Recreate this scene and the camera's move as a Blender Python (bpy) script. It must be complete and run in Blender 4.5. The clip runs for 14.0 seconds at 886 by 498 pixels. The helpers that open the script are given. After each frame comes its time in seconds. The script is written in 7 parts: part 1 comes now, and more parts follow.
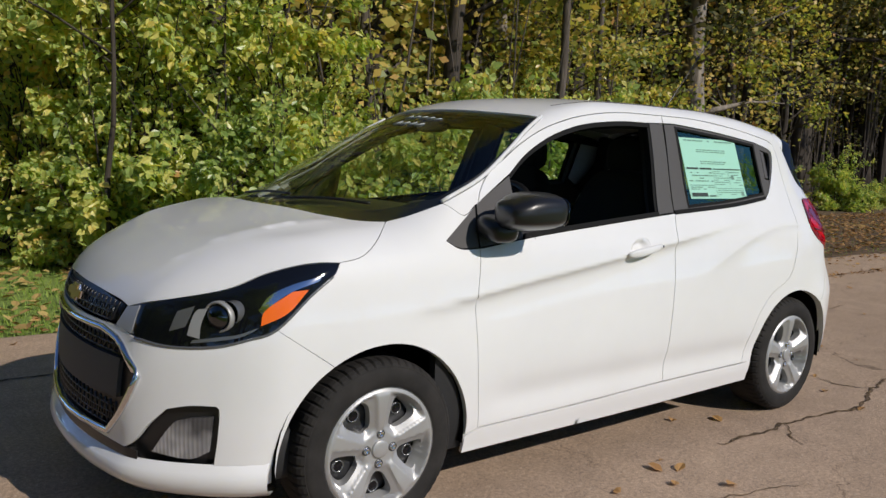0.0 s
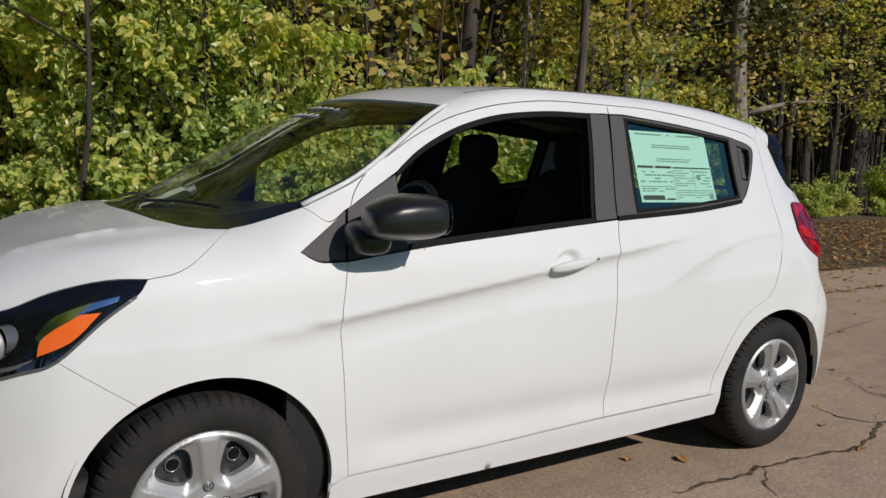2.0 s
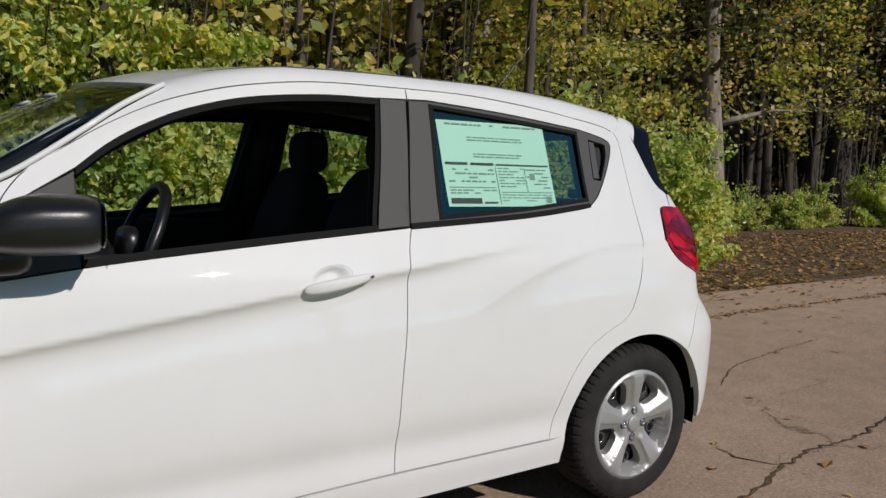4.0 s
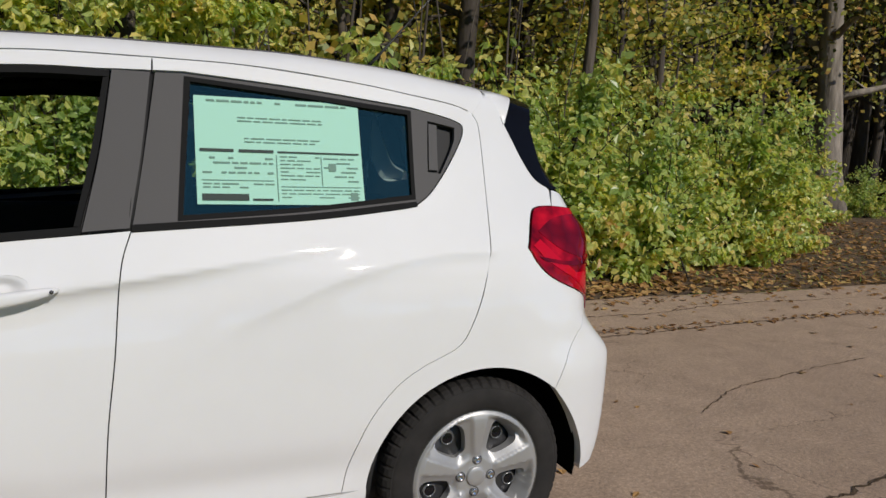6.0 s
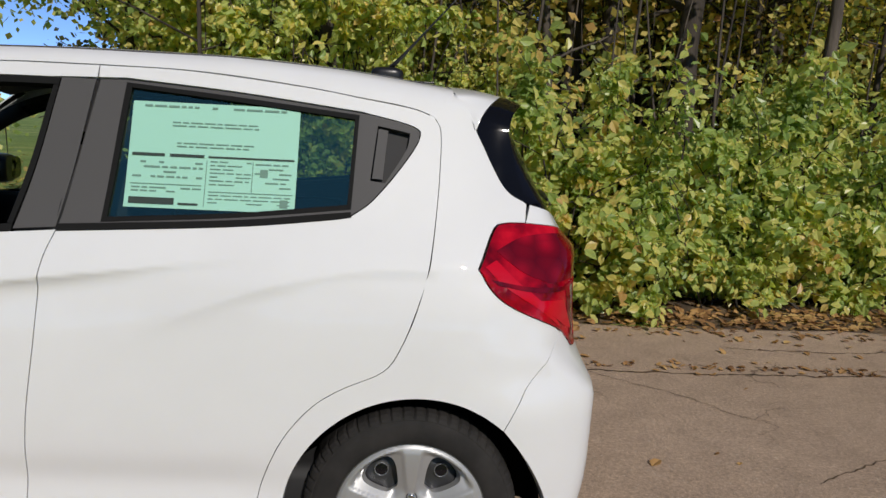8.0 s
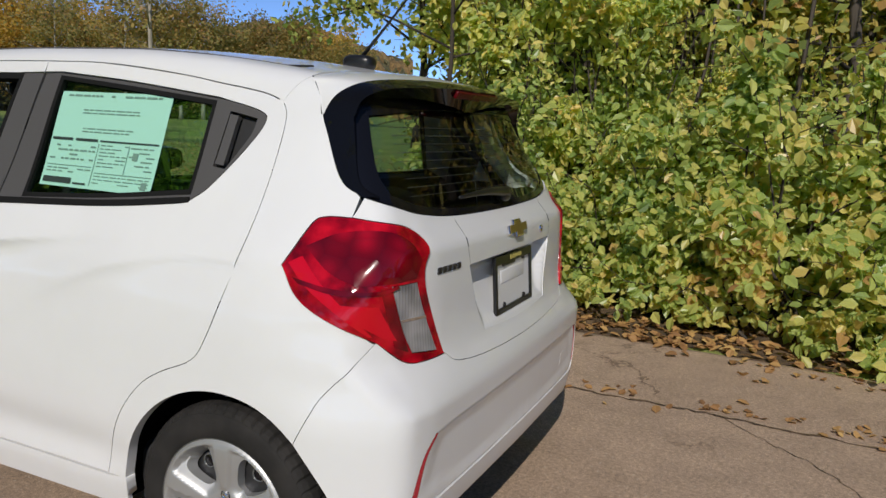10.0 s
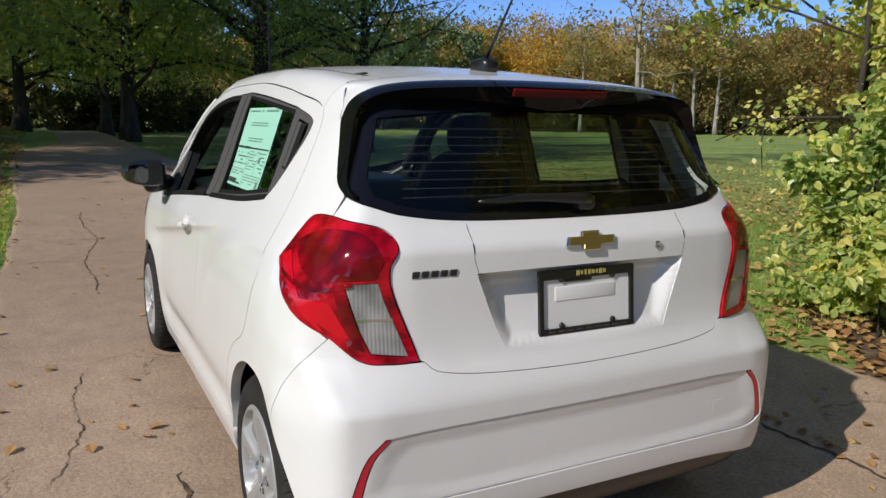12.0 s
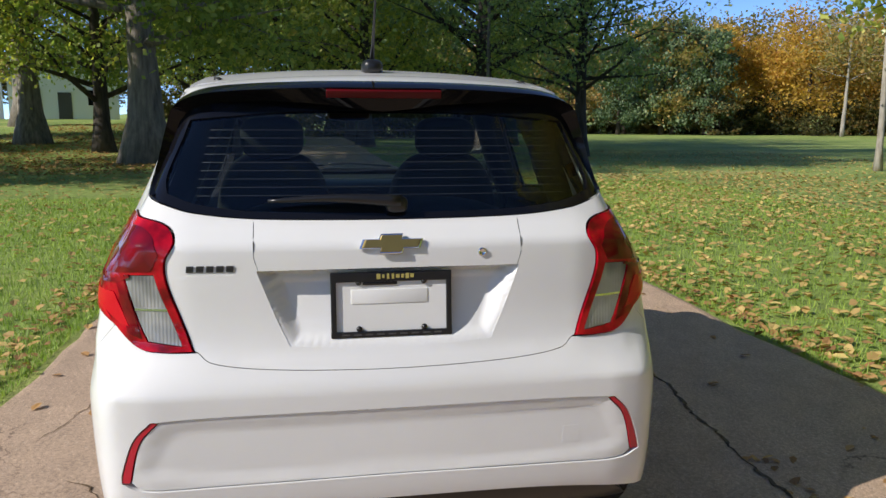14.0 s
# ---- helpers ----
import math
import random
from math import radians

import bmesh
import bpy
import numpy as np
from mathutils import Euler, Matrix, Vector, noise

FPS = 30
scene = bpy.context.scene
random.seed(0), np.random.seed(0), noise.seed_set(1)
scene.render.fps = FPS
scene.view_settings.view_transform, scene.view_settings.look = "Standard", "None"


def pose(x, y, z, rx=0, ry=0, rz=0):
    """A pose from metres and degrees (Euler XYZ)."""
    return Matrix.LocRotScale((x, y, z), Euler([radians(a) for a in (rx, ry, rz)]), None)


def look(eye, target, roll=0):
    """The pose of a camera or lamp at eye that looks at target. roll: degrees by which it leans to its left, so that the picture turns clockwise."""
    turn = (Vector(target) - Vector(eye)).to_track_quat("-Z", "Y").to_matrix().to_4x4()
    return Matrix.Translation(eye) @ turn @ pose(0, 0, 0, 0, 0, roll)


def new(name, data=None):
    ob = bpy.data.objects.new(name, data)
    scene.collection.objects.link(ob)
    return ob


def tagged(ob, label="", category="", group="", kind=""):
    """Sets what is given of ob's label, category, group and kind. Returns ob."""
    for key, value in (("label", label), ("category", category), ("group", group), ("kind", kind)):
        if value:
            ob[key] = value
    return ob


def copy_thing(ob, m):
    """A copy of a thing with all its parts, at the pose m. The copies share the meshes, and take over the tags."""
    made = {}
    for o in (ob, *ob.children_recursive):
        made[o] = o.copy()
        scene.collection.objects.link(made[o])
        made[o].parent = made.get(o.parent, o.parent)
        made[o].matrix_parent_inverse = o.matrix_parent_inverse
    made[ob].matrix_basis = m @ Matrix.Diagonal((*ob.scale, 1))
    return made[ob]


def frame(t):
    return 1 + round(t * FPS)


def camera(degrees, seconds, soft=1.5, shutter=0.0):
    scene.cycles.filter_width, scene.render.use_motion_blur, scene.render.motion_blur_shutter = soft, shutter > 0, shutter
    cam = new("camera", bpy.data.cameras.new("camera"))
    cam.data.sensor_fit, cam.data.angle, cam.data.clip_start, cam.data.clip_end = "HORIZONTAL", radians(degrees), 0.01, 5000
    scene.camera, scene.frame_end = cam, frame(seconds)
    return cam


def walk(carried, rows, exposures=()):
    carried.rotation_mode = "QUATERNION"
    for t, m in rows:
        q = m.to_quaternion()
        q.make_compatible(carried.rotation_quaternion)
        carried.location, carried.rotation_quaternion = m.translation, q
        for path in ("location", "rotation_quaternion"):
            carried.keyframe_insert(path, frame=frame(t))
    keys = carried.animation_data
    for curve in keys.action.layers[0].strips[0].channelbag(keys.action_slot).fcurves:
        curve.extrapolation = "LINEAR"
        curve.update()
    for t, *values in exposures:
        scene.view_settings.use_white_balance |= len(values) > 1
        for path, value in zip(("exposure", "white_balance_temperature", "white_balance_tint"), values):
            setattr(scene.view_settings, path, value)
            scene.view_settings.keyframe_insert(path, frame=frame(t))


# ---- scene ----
cam = camera(60.0, 14.0)
PATH = [
    (0, (-1.252, -2.708, 1.2), (-0.052, -1.127, 0.957), 2.3),
    (0.5, (-1.094, -2.696, 1.202), (0.101, -1.11, 0.964), 2.2),
    (1, (-0.925, -2.719, 1.199), (0.225, -1.1, 0.959), 2.4),
    (1.5, (-0.753, -2.697, 1.176), (0.362, -1.053, 0.939), 2.2),
    (2, (-0.547, -2.665, 1.191), (0.544, -1.005, 0.955), 2.1),
    (2.5, (-0.311, -2.679, 1.191), (0.764, -1.008, 0.965), 2.0),
    (3, (-0.095, -2.676, 1.179), (0.969, -0.997, 0.96), 2.0),
    (3.5, (0.109, -2.64, 1.163), (1.178, -0.962, 0.953), 1.8),
    (4, (0.34, -2.62, 1.151), (1.433, -0.957, 0.957), 1.5),
    (6.5, (1.589, -2.654, 1.24), (2.296, -0.806, 0.949), 2.7),
    (7, (1.733, -2.687, 1.236), (2.312, -0.792, 0.963), 2.8),
    (7.5, (2.033, -2.697, 1.258), (2.37, -0.747, 0.972), 2.8),
    (8, (2.314, -2.656, 1.284), (2.443, -0.684, 0.978), 2.9),
    (8.2, (2.463, -2.647, 1.29), (2.466, -0.672, 0.979), 3.0),
    (10.3, (3.754, -2.076, 1.287), (2.796, -0.35, 0.965), 2.5),
    (10.5, (3.84, -2.002, 1.284), (2.788, -0.331, 0.969), 2.3),
    (11, (4.044, -1.808, 1.288), (2.717, -0.347, 0.966), 1.8),
    (11.5, (4.279, -1.526, 1.313), (2.698, -0.348, 0.982), 1.1),
    (12, (4.442, -1.28, 1.288), (2.696, -0.363, 0.956), 0.8),
    (12.5, (4.584, -1.029, 1.287), (2.744, -0.316, 0.959), 0.7),
    (13, (4.676, -0.769, 1.278), (2.779, -0.228, 0.952), 0.6),
    (13.5, (4.757, -0.469, 1.28), (2.821, -0.087, 0.956), 0.3),
    (14, (4.786, -0.199, 1.285), (2.841, 0.135, 0.961), 0.2),
]
walk(cam, [(t, look(eye, target, roll)) for t, eye, target, roll in PATH], [(0, 0.15, 6500, 11), (3, -0.02, 6500, 11), (8, -0.06, 6500, 11), (10.5, 0.10, 6500, 10), (12.5, 0.50, 6500, 10), (14, 0.74, 6500, 10)])

# ---- light ----
SUN = Vector((0.42, -1.40, 1.0)).normalized()
world = bpy.data.worlds.new("sky")
scene.world = world
world.use_nodes = True
nodes, links = world.node_tree.nodes, world.node_tree.links
sky = nodes.new("ShaderNodeTexSky")
sky.sky_type, sky.sun_disc = "NISHITA", False
sky.sun_elevation, sky.sun_rotation = math.asin(SUN.z), math.atan2(SUN.x, SUN.y)
sky.altitude = 3000
sky.air_density, sky.dust_density, sky.ozone_density = 0.52, 0.0, 5.0
links.new(sky.outputs["Color"], nodes["Background"].inputs["Color"])
nodes["Background"].inputs["Strength"].default_value = 0.15
lamp = bpy.data.lights.new("sun", "SUN")
lamp.energy, lamp.angle, lamp.color = 3.3, radians(0.55), (1.0, 0.935, 0.85)
new("sun", lamp).matrix_world = look(SUN * 40, (0, 0, 0))

# ---- materials ----
from mathutils import geometry


def material(name, build, base=(.5, .5, .5), rough=.5, metal=0.0, **more):
    m = bpy.data.materials.new(name)
    m.use_nodes = True
    t = m.node_tree
    b = t.nodes["Principled BSDF"]
    b.inputs["Base Color"].default_value = (*base, 1)
    b.inputs["Roughness"].default_value, b.inputs["Metallic"].default_value = rough, metal
    for k, v in more.items():
        b.inputs[k.replace("_", " ")].default_value = v
    if build:
        build(t, b)
    return m


def node(t, kind, **values):
    n = t.nodes.new("ShaderNode" + kind)
    for k, v in values.items():
        n.inputs[k].default_value = v
    return n


def noisy(t, scale, detail=4, rough=.6, space="Object", stretch=None):
    c = node(t, "TexCoord")
    n = node(t, "TexNoise", Scale=scale, Detail=detail, Roughness=rough)
    if stretch:
        mp = node(t, "Mapping", Scale=stretch)
        t.links.new(c.outputs[space], mp.inputs["Vector"])
        t.links.new(mp.outputs[0], n.inputs["Vector"])
    else:
        t.links.new(c.outputs[space], n.inputs["Vector"])
    return n


def ramp(t, src, stops):
    r = node(t, "ValToRGB")
    r.color_ramp.elements.remove(r.color_ramp.elements[0])
    for i, (p, c) in enumerate(stops):
        e = r.color_ramp.elements[0] if i == 0 else r.color_ramp.elements.new(p)
        e.position, e.color = p, (*c, 1)
    t.links.new(src, r.inputs[0])
    return r


def mixed(t, fac, a, b, how="MIX"):
    m = node(t, "Mix")
    m.data_type, m.blend_type = "RGBA", how
    for src, slot in ((fac, 0), (a, 6), (b, 7)):
        if isinstance(src, (int, float)):
            m.inputs[slot].default_value = src
        elif isinstance(src, tuple):
            m.inputs[slot].default_value = (*src, 1)
        else:
            t.links.new(src, m.inputs[slot])
    return m.outputs[2]


def bump(t, b, src, strength, dist):
    n = node(t, "Bump", Strength=strength, Distance=dist)
    t.links.new(src, n.inputs["Height"])
    t.links.new(n.outputs[0], b.inputs["Normal"])


def paint_build(t, b):
    n = noisy(t, 3.0, 3)
    r = ramp(t, n.outputs[0], [(.3, (.705, .706, .708)), (.7, (.735, .736, .738))])
    t.links.new(r.outputs[0], b.inputs["Base Color"])


def grain_build(scale, strength, dist=.0008):
    def build(t, b):
        bump(t, b, noisy(t, scale, 3).outputs[0], strength, dist)
    return build


def tyre_build(t, b):
    n = noisy(t, 9, 5)
    r = ramp(t, n.outputs[0], [(.3, (.014, .0135, .013)), (.75, (.036, .033, .031))])
    t.links.new(r.outputs[0], b.inputs["Base Color"])
    bump(t, b, noisy(t, 240, 3).outputs[0], .25, .001)


def red_build(t, b):
    v = node(t, "TexVoronoi", Scale=60)
    c = node(t, "TexCoord")
    t.links.new(c.outputs["Object"], v.inputs["Vector"])
    n = noisy(t, 15, 3, .5)
    r = ramp(t, n.outputs[0], [(.32, (.10, .0005, .004)), (.48, (.30, .001, .009)), (.66, (.52, .004, .016))])
    t.links.new(r.outputs[0], b.inputs["Base Color"])
    bump(t, b, v.outputs["Distance"], .25, .003)


def red_build_deep(t, b):
    v = node(t, "TexVoronoi", Scale=17)
    c = node(t, "TexCoord")
    t.links.new(c.outputs["Object"], v.inputs["Vector"])
    r = ramp(t, v.outputs["Distance"], [(.1, (.32, .002, .012)), (.5, (.15, .001, .006)), (.9, (.08, .0005, .004))])
    t.links.new(r.outputs[0], b.inputs["Base Color"])
    bump(t, b, v.outputs["Distance"], .6, .006)


def ribs_build(t, b):
    c = node(t, "TexCoord")
    w = node(t, "TexWave", Scale=34, Distortion=.3)
    w.bands_direction = "Y"
    t.links.new(c.outputs["Object"], w.inputs["Vector"])
    n = noisy(t, 8, 2)
    r = ramp(t, n.outputs[0], [(.36, (.09, .09, .095)), (.66, (.42, .42, .435))])
    t.links.new(r.outputs[0], b.inputs["Base Color"])
    bump(t, b, w.outputs[0], .3, .002)


WHITE = material("white_paint", paint_build, (.82, .82, .815), .5, Coat_Weight=.8, Coat_Roughness=.03, Specular_IOR_Level=.25)
SHELL = material("dark_inner_shell", grain_build(40, .2), (.012, .012, .013), .7)
TRIM = material("grey_black_plastic", grain_build(320, .35), (.078, .075, .075), .6, Specular_IOR_Level=.22)
BLACK = material("satin_black_plastic", grain_build(260, .3), (.011, .011, .012), .32)
LAMPBLACK = material("smoked_lamp_cover", None, (.0045, .005, .0065), .025, Specular_IOR_Level=.55)
GLOSSBLACK = material("gloss_black", None, (.006, .006, .008), .07, Specular_IOR_Level=.35)
LIPBLACK = material("lip_black", None, (.005, .005, .006), .03, Specular_IOR_Level=.22)
HOUSE = material("black_wheel_house", grain_build(60, .4), (.004, .004, .004), .95, Specular_IOR_Level=.05)
RUBBER = material("tyre_rubber", tyre_build, (.03, .03, .03), .8, Specular_IOR_Level=.2)
SILVER = material("silver_wheel_paint", grain_build(60, .06), (.41, .41, .41), .44, .50)
DIMSILVER = material("dim_silver_reflector", grain_build(70, .3), (.20, .205, .21), .22, .6)
STEEL = material("dark_steel", grain_build(40, .3), (.055, .055, .058), .4, .6)
CHROME = material("chrome", None, (.75, .76, .78), .08, 1.0)
GOLD = material("gold_badge", grain_build(150, .2), (.34, .25, .08), .32, .75)
RED = material("red_lens", red_build, (.55, .01, .015), .07, Specular_IOR_Level=.4)
DEEPRED = material("deep_red_bowl", red_build_deep, (.10, .001, .005), .08)
REDBRIGHT = material("bright_red_lens", grain_build(80, .2), (.52, .002, .014), .10)
DIMRED = material("unlit_brake_lens", grain_build(120, .2), (.085, .004, .006), .25, Specular_IOR_Level=.2)
MAROON = material("dark_red_reflector", grain_build(200, .3), (.48, .012, .03), .2, Coat_Weight=.4)
# dark base stands in for the dark woods the door mirrors reflect
MIRROR = material("dark_mirror", None, (.10, .105, .11), .03, 1.0)
CLEAR = material("ribbed_clear_lens", ribs_build, (.5, .5, .5), .14, .30)
AMBER = material("amber_lens", grain_build(120, .3), (.85, .15, .02), .12, Coat_Weight=.8)
FABRIC = material("black_seat_cloth", grain_build(400, .4), (.016, .016, .018), .9)
HEADLINER = material("grey_headliner", grain_build(500, .3), (.25, .245, .235), .95)
LINING = material("pale_grey_lining", grain_build(300, .3), (.46, .455, .44), .85)
SEAL = material("black_rubber_seal", grain_build(300, .3), (.010, .010, .010), .75, Specular_IOR_Level=.12)
CUTBLACK = material("print_black", None, (.02, .035, .03), .7)
PAPER = material("pale_green_paper", grain_build(30, .1), (.32, .62, .49), .6)
INK = material("grey_ink", None, (.13, .24, .19), .7)
CHALK = material("white_marker", None, (.42, .46, .45), .8)
PLATEWHITE = material("white_blank_plate", grain_build(50, .1), (.74, .74, .74), .4)
BRASSINK = material("brass_lettering", None, (.40, .34, .10), .4)


def glass(name, tint, gloss=1.0, sheen=(1, 1, 1)):
    m = bpy.data.materials.new(name)
    m.use_nodes = True
    t = m.node_tree
    t.nodes.remove(t.nodes["Principled BSDF"])
    tr, gl, mx = node(t, "BsdfTransparent"), node(t, "BsdfGlossy", Roughness=.01), node(t, "MixShader")
    tr.inputs[0].default_value = (*tint, 1)
    gl.inputs[0].default_value = (*sheen, 1)
    fr, pw, mul = node(t, "LayerWeight", Blend=.5), node(t, "Math"), node(t, "Math")
    pw.operation, mul.operation = "POWER", "MULTIPLY_ADD"
    pw.inputs[1].default_value = 4.5
    mul.inputs[1].default_value, mul.inputs[2].default_value = .9, .045 * gloss
    mul.use_clamp = True
    t.links.new(fr.outputs["Facing"], pw.inputs[0])
    t.links.new(pw.outputs[0], mul.inputs[0])
    t.links.new(mul.outputs[0], mx.inputs[0])
    t.links.new(tr.outputs[0], mx.inputs[1])
    t.links.new(gl.outputs[0], mx.inputs[2])
    t.links.new(mx.outputs[0], t.nodes["Material Output"].inputs["Surface"])
    return m


GLASS = glass("tinted_glass", (.88, .93, .90), 1.1)
DARKGLASS = glass("dark_rear_glass", (.66, .80, .74), 4.4, (.55, 1.0, .70))
REARGLASS = glass("tinted_rear_screen", (.74, .80, .77), .9)


def mesh_part(name, verts, faces, mat, parent=None, label="", normals=None, flat_shaded=False, at=None):
    """Links vertices and faces as one mesh object under a thing or a part."""
    me = bpy.data.meshes.new(name)
    me.from_pydata([tuple(v) for v in np.asarray(verts, float).tolist()], [], [tuple(int(i) for i in f) for f in faces])
    me.update()
    me.polygons.foreach_set("use_smooth", [not flat_shaded] * len(me.polygons))
    if normals is not None:
        me.normals_split_custom_set_from_vertices([tuple(n) for n in np.asarray(normals, float).tolist()])
    me.materials.append(mat)
    ob = new(name, me)
    ob.parent = parent
    if at is not None:
        ob.matrix_local = at
    return tagged(ob, label)


def box(c, s, r=0.0):
    """Vertices and faces of a box with centre c, sizes s and edges cut by r."""
    bm = bmesh.new()
    bmesh.ops.create_cube(bm, size=1, matrix=Matrix.LocRotScale(Vector(c), None, Vector(s)))
    if r:
        bmesh.ops.bevel(bm, geom=list(bm.edges), offset=r, segments=2, affect="EDGES", profile=.6)
    bm.verts.ensure_lookup_table()
    v = [tuple(q.co) for q in bm.verts]
    f = [tuple(q.index for q in fc.verts) for fc in bm.faces]
    bm.free()
    return v, f


def joined(*pieces):
    v, f = [], []
    for a, b in pieces:
        n = len(v)
        v.extend(tuple(q) for q in a)
        f.extend(tuple(i + n for i in t) for t in b)
    return v, f


# ---- ground ----
def grass_build(t, b):
    a, c = noisy(t, .30, 5), noisy(t, 7, 6)
    r = ramp(t, a.outputs[0], [(.32, (.165, .240, .050)), (.52, (.245, .330, .075)), (.70, (.390, .395, .125))])
    r2 = ramp(t, c.outputs[0], [(.3, (.62, .62, .6)), (.7, (1.3, 1.3, 1.2))])
    t.links.new(mixed(t, 1.0, r.outputs[0], r2.outputs[0], "MULTIPLY"), b.inputs["Base Color"])
    bump(t, b, noisy(t, 40, 5).outputs[0], .9, .03)


def asphalt_build(t, b):
    a, c, d = noisy(t, .45, 6), noisy(t, 260, 4, .75), noisy(t, 5, 8, .7)
    r = ramp(t, a.outputs[0], [(.3, (.372, .268, .192)), (.7, (.436, .322, .236))])
    e = ramp(t, noisy(t, 62, 4, .7).outputs[0], [(.34, (.68, .68, .67)), (.52, (1, 1, 1)), (.68, (1.30, 1.28, 1.25))])
    r2 = ramp(t, c.outputs[0], [(.30, (.40, .39, .38)), (.50, (1, 1, 1)), (.70, (1.75, 1.68, 1.58))])
    r3 = ramp(t, d.outputs[0], [(.30, (.80, .80, .80)), (.55, (1.0, 1.0, 1.0)), (.72, (1.10, 1.09, 1.07))])
    q = mixed(t, 1.0, r.outputs[0], r2.outputs[0], "MULTIPLY")
    q = mixed(t, 1.0, q, r3.outputs[0], "MULTIPLY")
    q = mixed(t, 1.0, q, e.outputs[0], "MULTIPLY")
    # pale stones of the aggregate laid bare
    v, co = node(t, "TexVoronoi", Scale=95), node(t, "TexCoord")
    t.links.new(co.outputs["Object"], v.inputs["Vector"])
    sep = node(t, "SeparateColor")
    t.links.new(v.outputs["Color"], sep.inputs[0])
    few = ramp(t, sep.outputs[0], [(.86, (0, 0, 0)), (.93, (.75, .75, .75))])
    near = ramp(t, v.outputs["Distance"], [(.22, (1, 1, 1)), (.34, (0, 0, 0))])
    stone = mixed(t, 1.0, few.outputs[0], near.outputs[0], "MULTIPLY")
    # fine hairline cracks
    h = node(t, "TexVoronoi", Scale=1.1)
    h.feature = "DISTANCE_TO_EDGE"
    bend = noisy(t, 2.2, 5)
    shift = node(t, "VectorMath")
    shift.operation = "MULTIPLY_ADD"
    shift.inputs[1].default_value = (.8, .8, 0)
    t.links.new(bend.outputs["Color"], shift.inputs[0])
    t.links.new(co.outputs["Object"], shift.inputs[2])
    t.links.new(shift.outputs[0], h.inputs["Vector"])
    hair = ramp(t, h.outputs["Distance"], [(.0, (.42, .40, .38)), (.0045, (.62, .6, .58)), (.008, (1, 1, 1))])
    gate = ramp(t, noisy(t, .8, 2).outputs[0], [(.50, (0, 0, 0)), (.60, (1, 1, 1))])
    q = mixed(t, stone, q, (.62, .54, .44))
    q = mixed(t, gate.outputs[0], q, mixed(t, 1.0, q, hair.outputs[0], "MULTIPLY"))
    # the path is toned darker towards -y and paler towards +y
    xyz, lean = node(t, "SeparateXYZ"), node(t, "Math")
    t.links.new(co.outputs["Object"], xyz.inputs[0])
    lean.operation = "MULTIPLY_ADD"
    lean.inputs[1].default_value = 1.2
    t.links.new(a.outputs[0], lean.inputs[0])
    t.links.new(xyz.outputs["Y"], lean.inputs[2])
    side_tone = ramp(t, lean.outputs[0], [(.0, (.90, .90, .90)), (1.0, (1.0, 1.0, 1.0))])
    side_tone.color_ramp.elements.new(.5).color = (.94, .94, .94, 1)
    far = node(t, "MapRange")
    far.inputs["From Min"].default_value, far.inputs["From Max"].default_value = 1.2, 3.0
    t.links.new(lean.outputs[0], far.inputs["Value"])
    q = mixed(t, 1.0, q, side_tone.outputs[0], "MULTIPLY")
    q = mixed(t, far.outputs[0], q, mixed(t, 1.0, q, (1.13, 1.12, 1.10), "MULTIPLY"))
    t.links.new(q, b.inputs["Base Color"])
    bump(t, b, c.outputs[0], .5, .002)


def litter_build(t, b):
    a, c = noisy(t, 6, 6), noisy(t, 30, 4)
    r = ramp(t, a.outputs[0], [(.3, (0.053, 0.036, 0.021)), (.55, (0.128, 0.083, 0.045)), (.75, (0.240, 0.150, 0.075))])
    t.links.new(r.outputs[0], b.inputs["Base Color"])
    bump(t, b, c.outputs[0], 1.0, .03)


def leaf_build(stops, back=.45):
    """Leaves: a colour for each leaf, patches of it, and light that comes through."""
    def build(t, b):
        g = node(t, "NewGeometry")
        c = noisy(t, .9, 3)
        add = node(t, "Math")
        add.operation = "MULTIPLY_ADD"
        add.inputs[1].default_value = .62
        sc = node(t, "MapRange")
        sc.inputs["From Min"].default_value, sc.inputs["From Max"].default_value = .3, .7
        sc.inputs["To Min"].default_value, sc.inputs["To Max"].default_value = .0, .38
        info, sway = node(t, "ObjectInfo"), node(t, "Math")
        sway.operation = "MULTIPLY_ADD"
        sway.inputs[1].default_value = .20
        t.links.new(info.outputs["Random"], sway.inputs[0])
        t.links.new(c.outputs[0], sway.inputs[2])
        sc.inputs["From Min"].default_value, sc.inputs["From Max"].default_value = .38, .78
        t.links.new(sway.outputs[0], sc.inputs["Value"])
        t.links.new(g.outputs["Random Per Island"], add.inputs[0])
        t.links.new(sc.outputs[0], add.inputs[2])
        r = ramp(t, add.outputs[0], stops)
        t.links.new(r.outputs[0], b.inputs["Base Color"])
        tr, mx = node(t, "BsdfTranslucent"), node(t, "MixShader", Fac=back)
        br = mixed(t, 1.0, r.outputs[0], (1.15, 1.25, .6), "MULTIPLY")
        t.links.new(br, tr.inputs[0])
        t.links.new(b.outputs[0], mx.inputs[1])
        t.links.new(tr.outputs[0], mx.inputs[2])
        t.links.new(mx.outputs[0], t.nodes["Material Output"].inputs["Surface"])
    return build


def bark_build(lo, hi):
    def build(t, b):
        n = noisy(t, 7, 6, stretch=(1, 1, .18))
        r = ramp(t, n.outputs[0], [(.3, lo), (.7, hi)])
        t.links.new(r.outputs[0], b.inputs["Base Color"])
        bump(t, b, n.outputs[0], 1.0, .04)
    return build


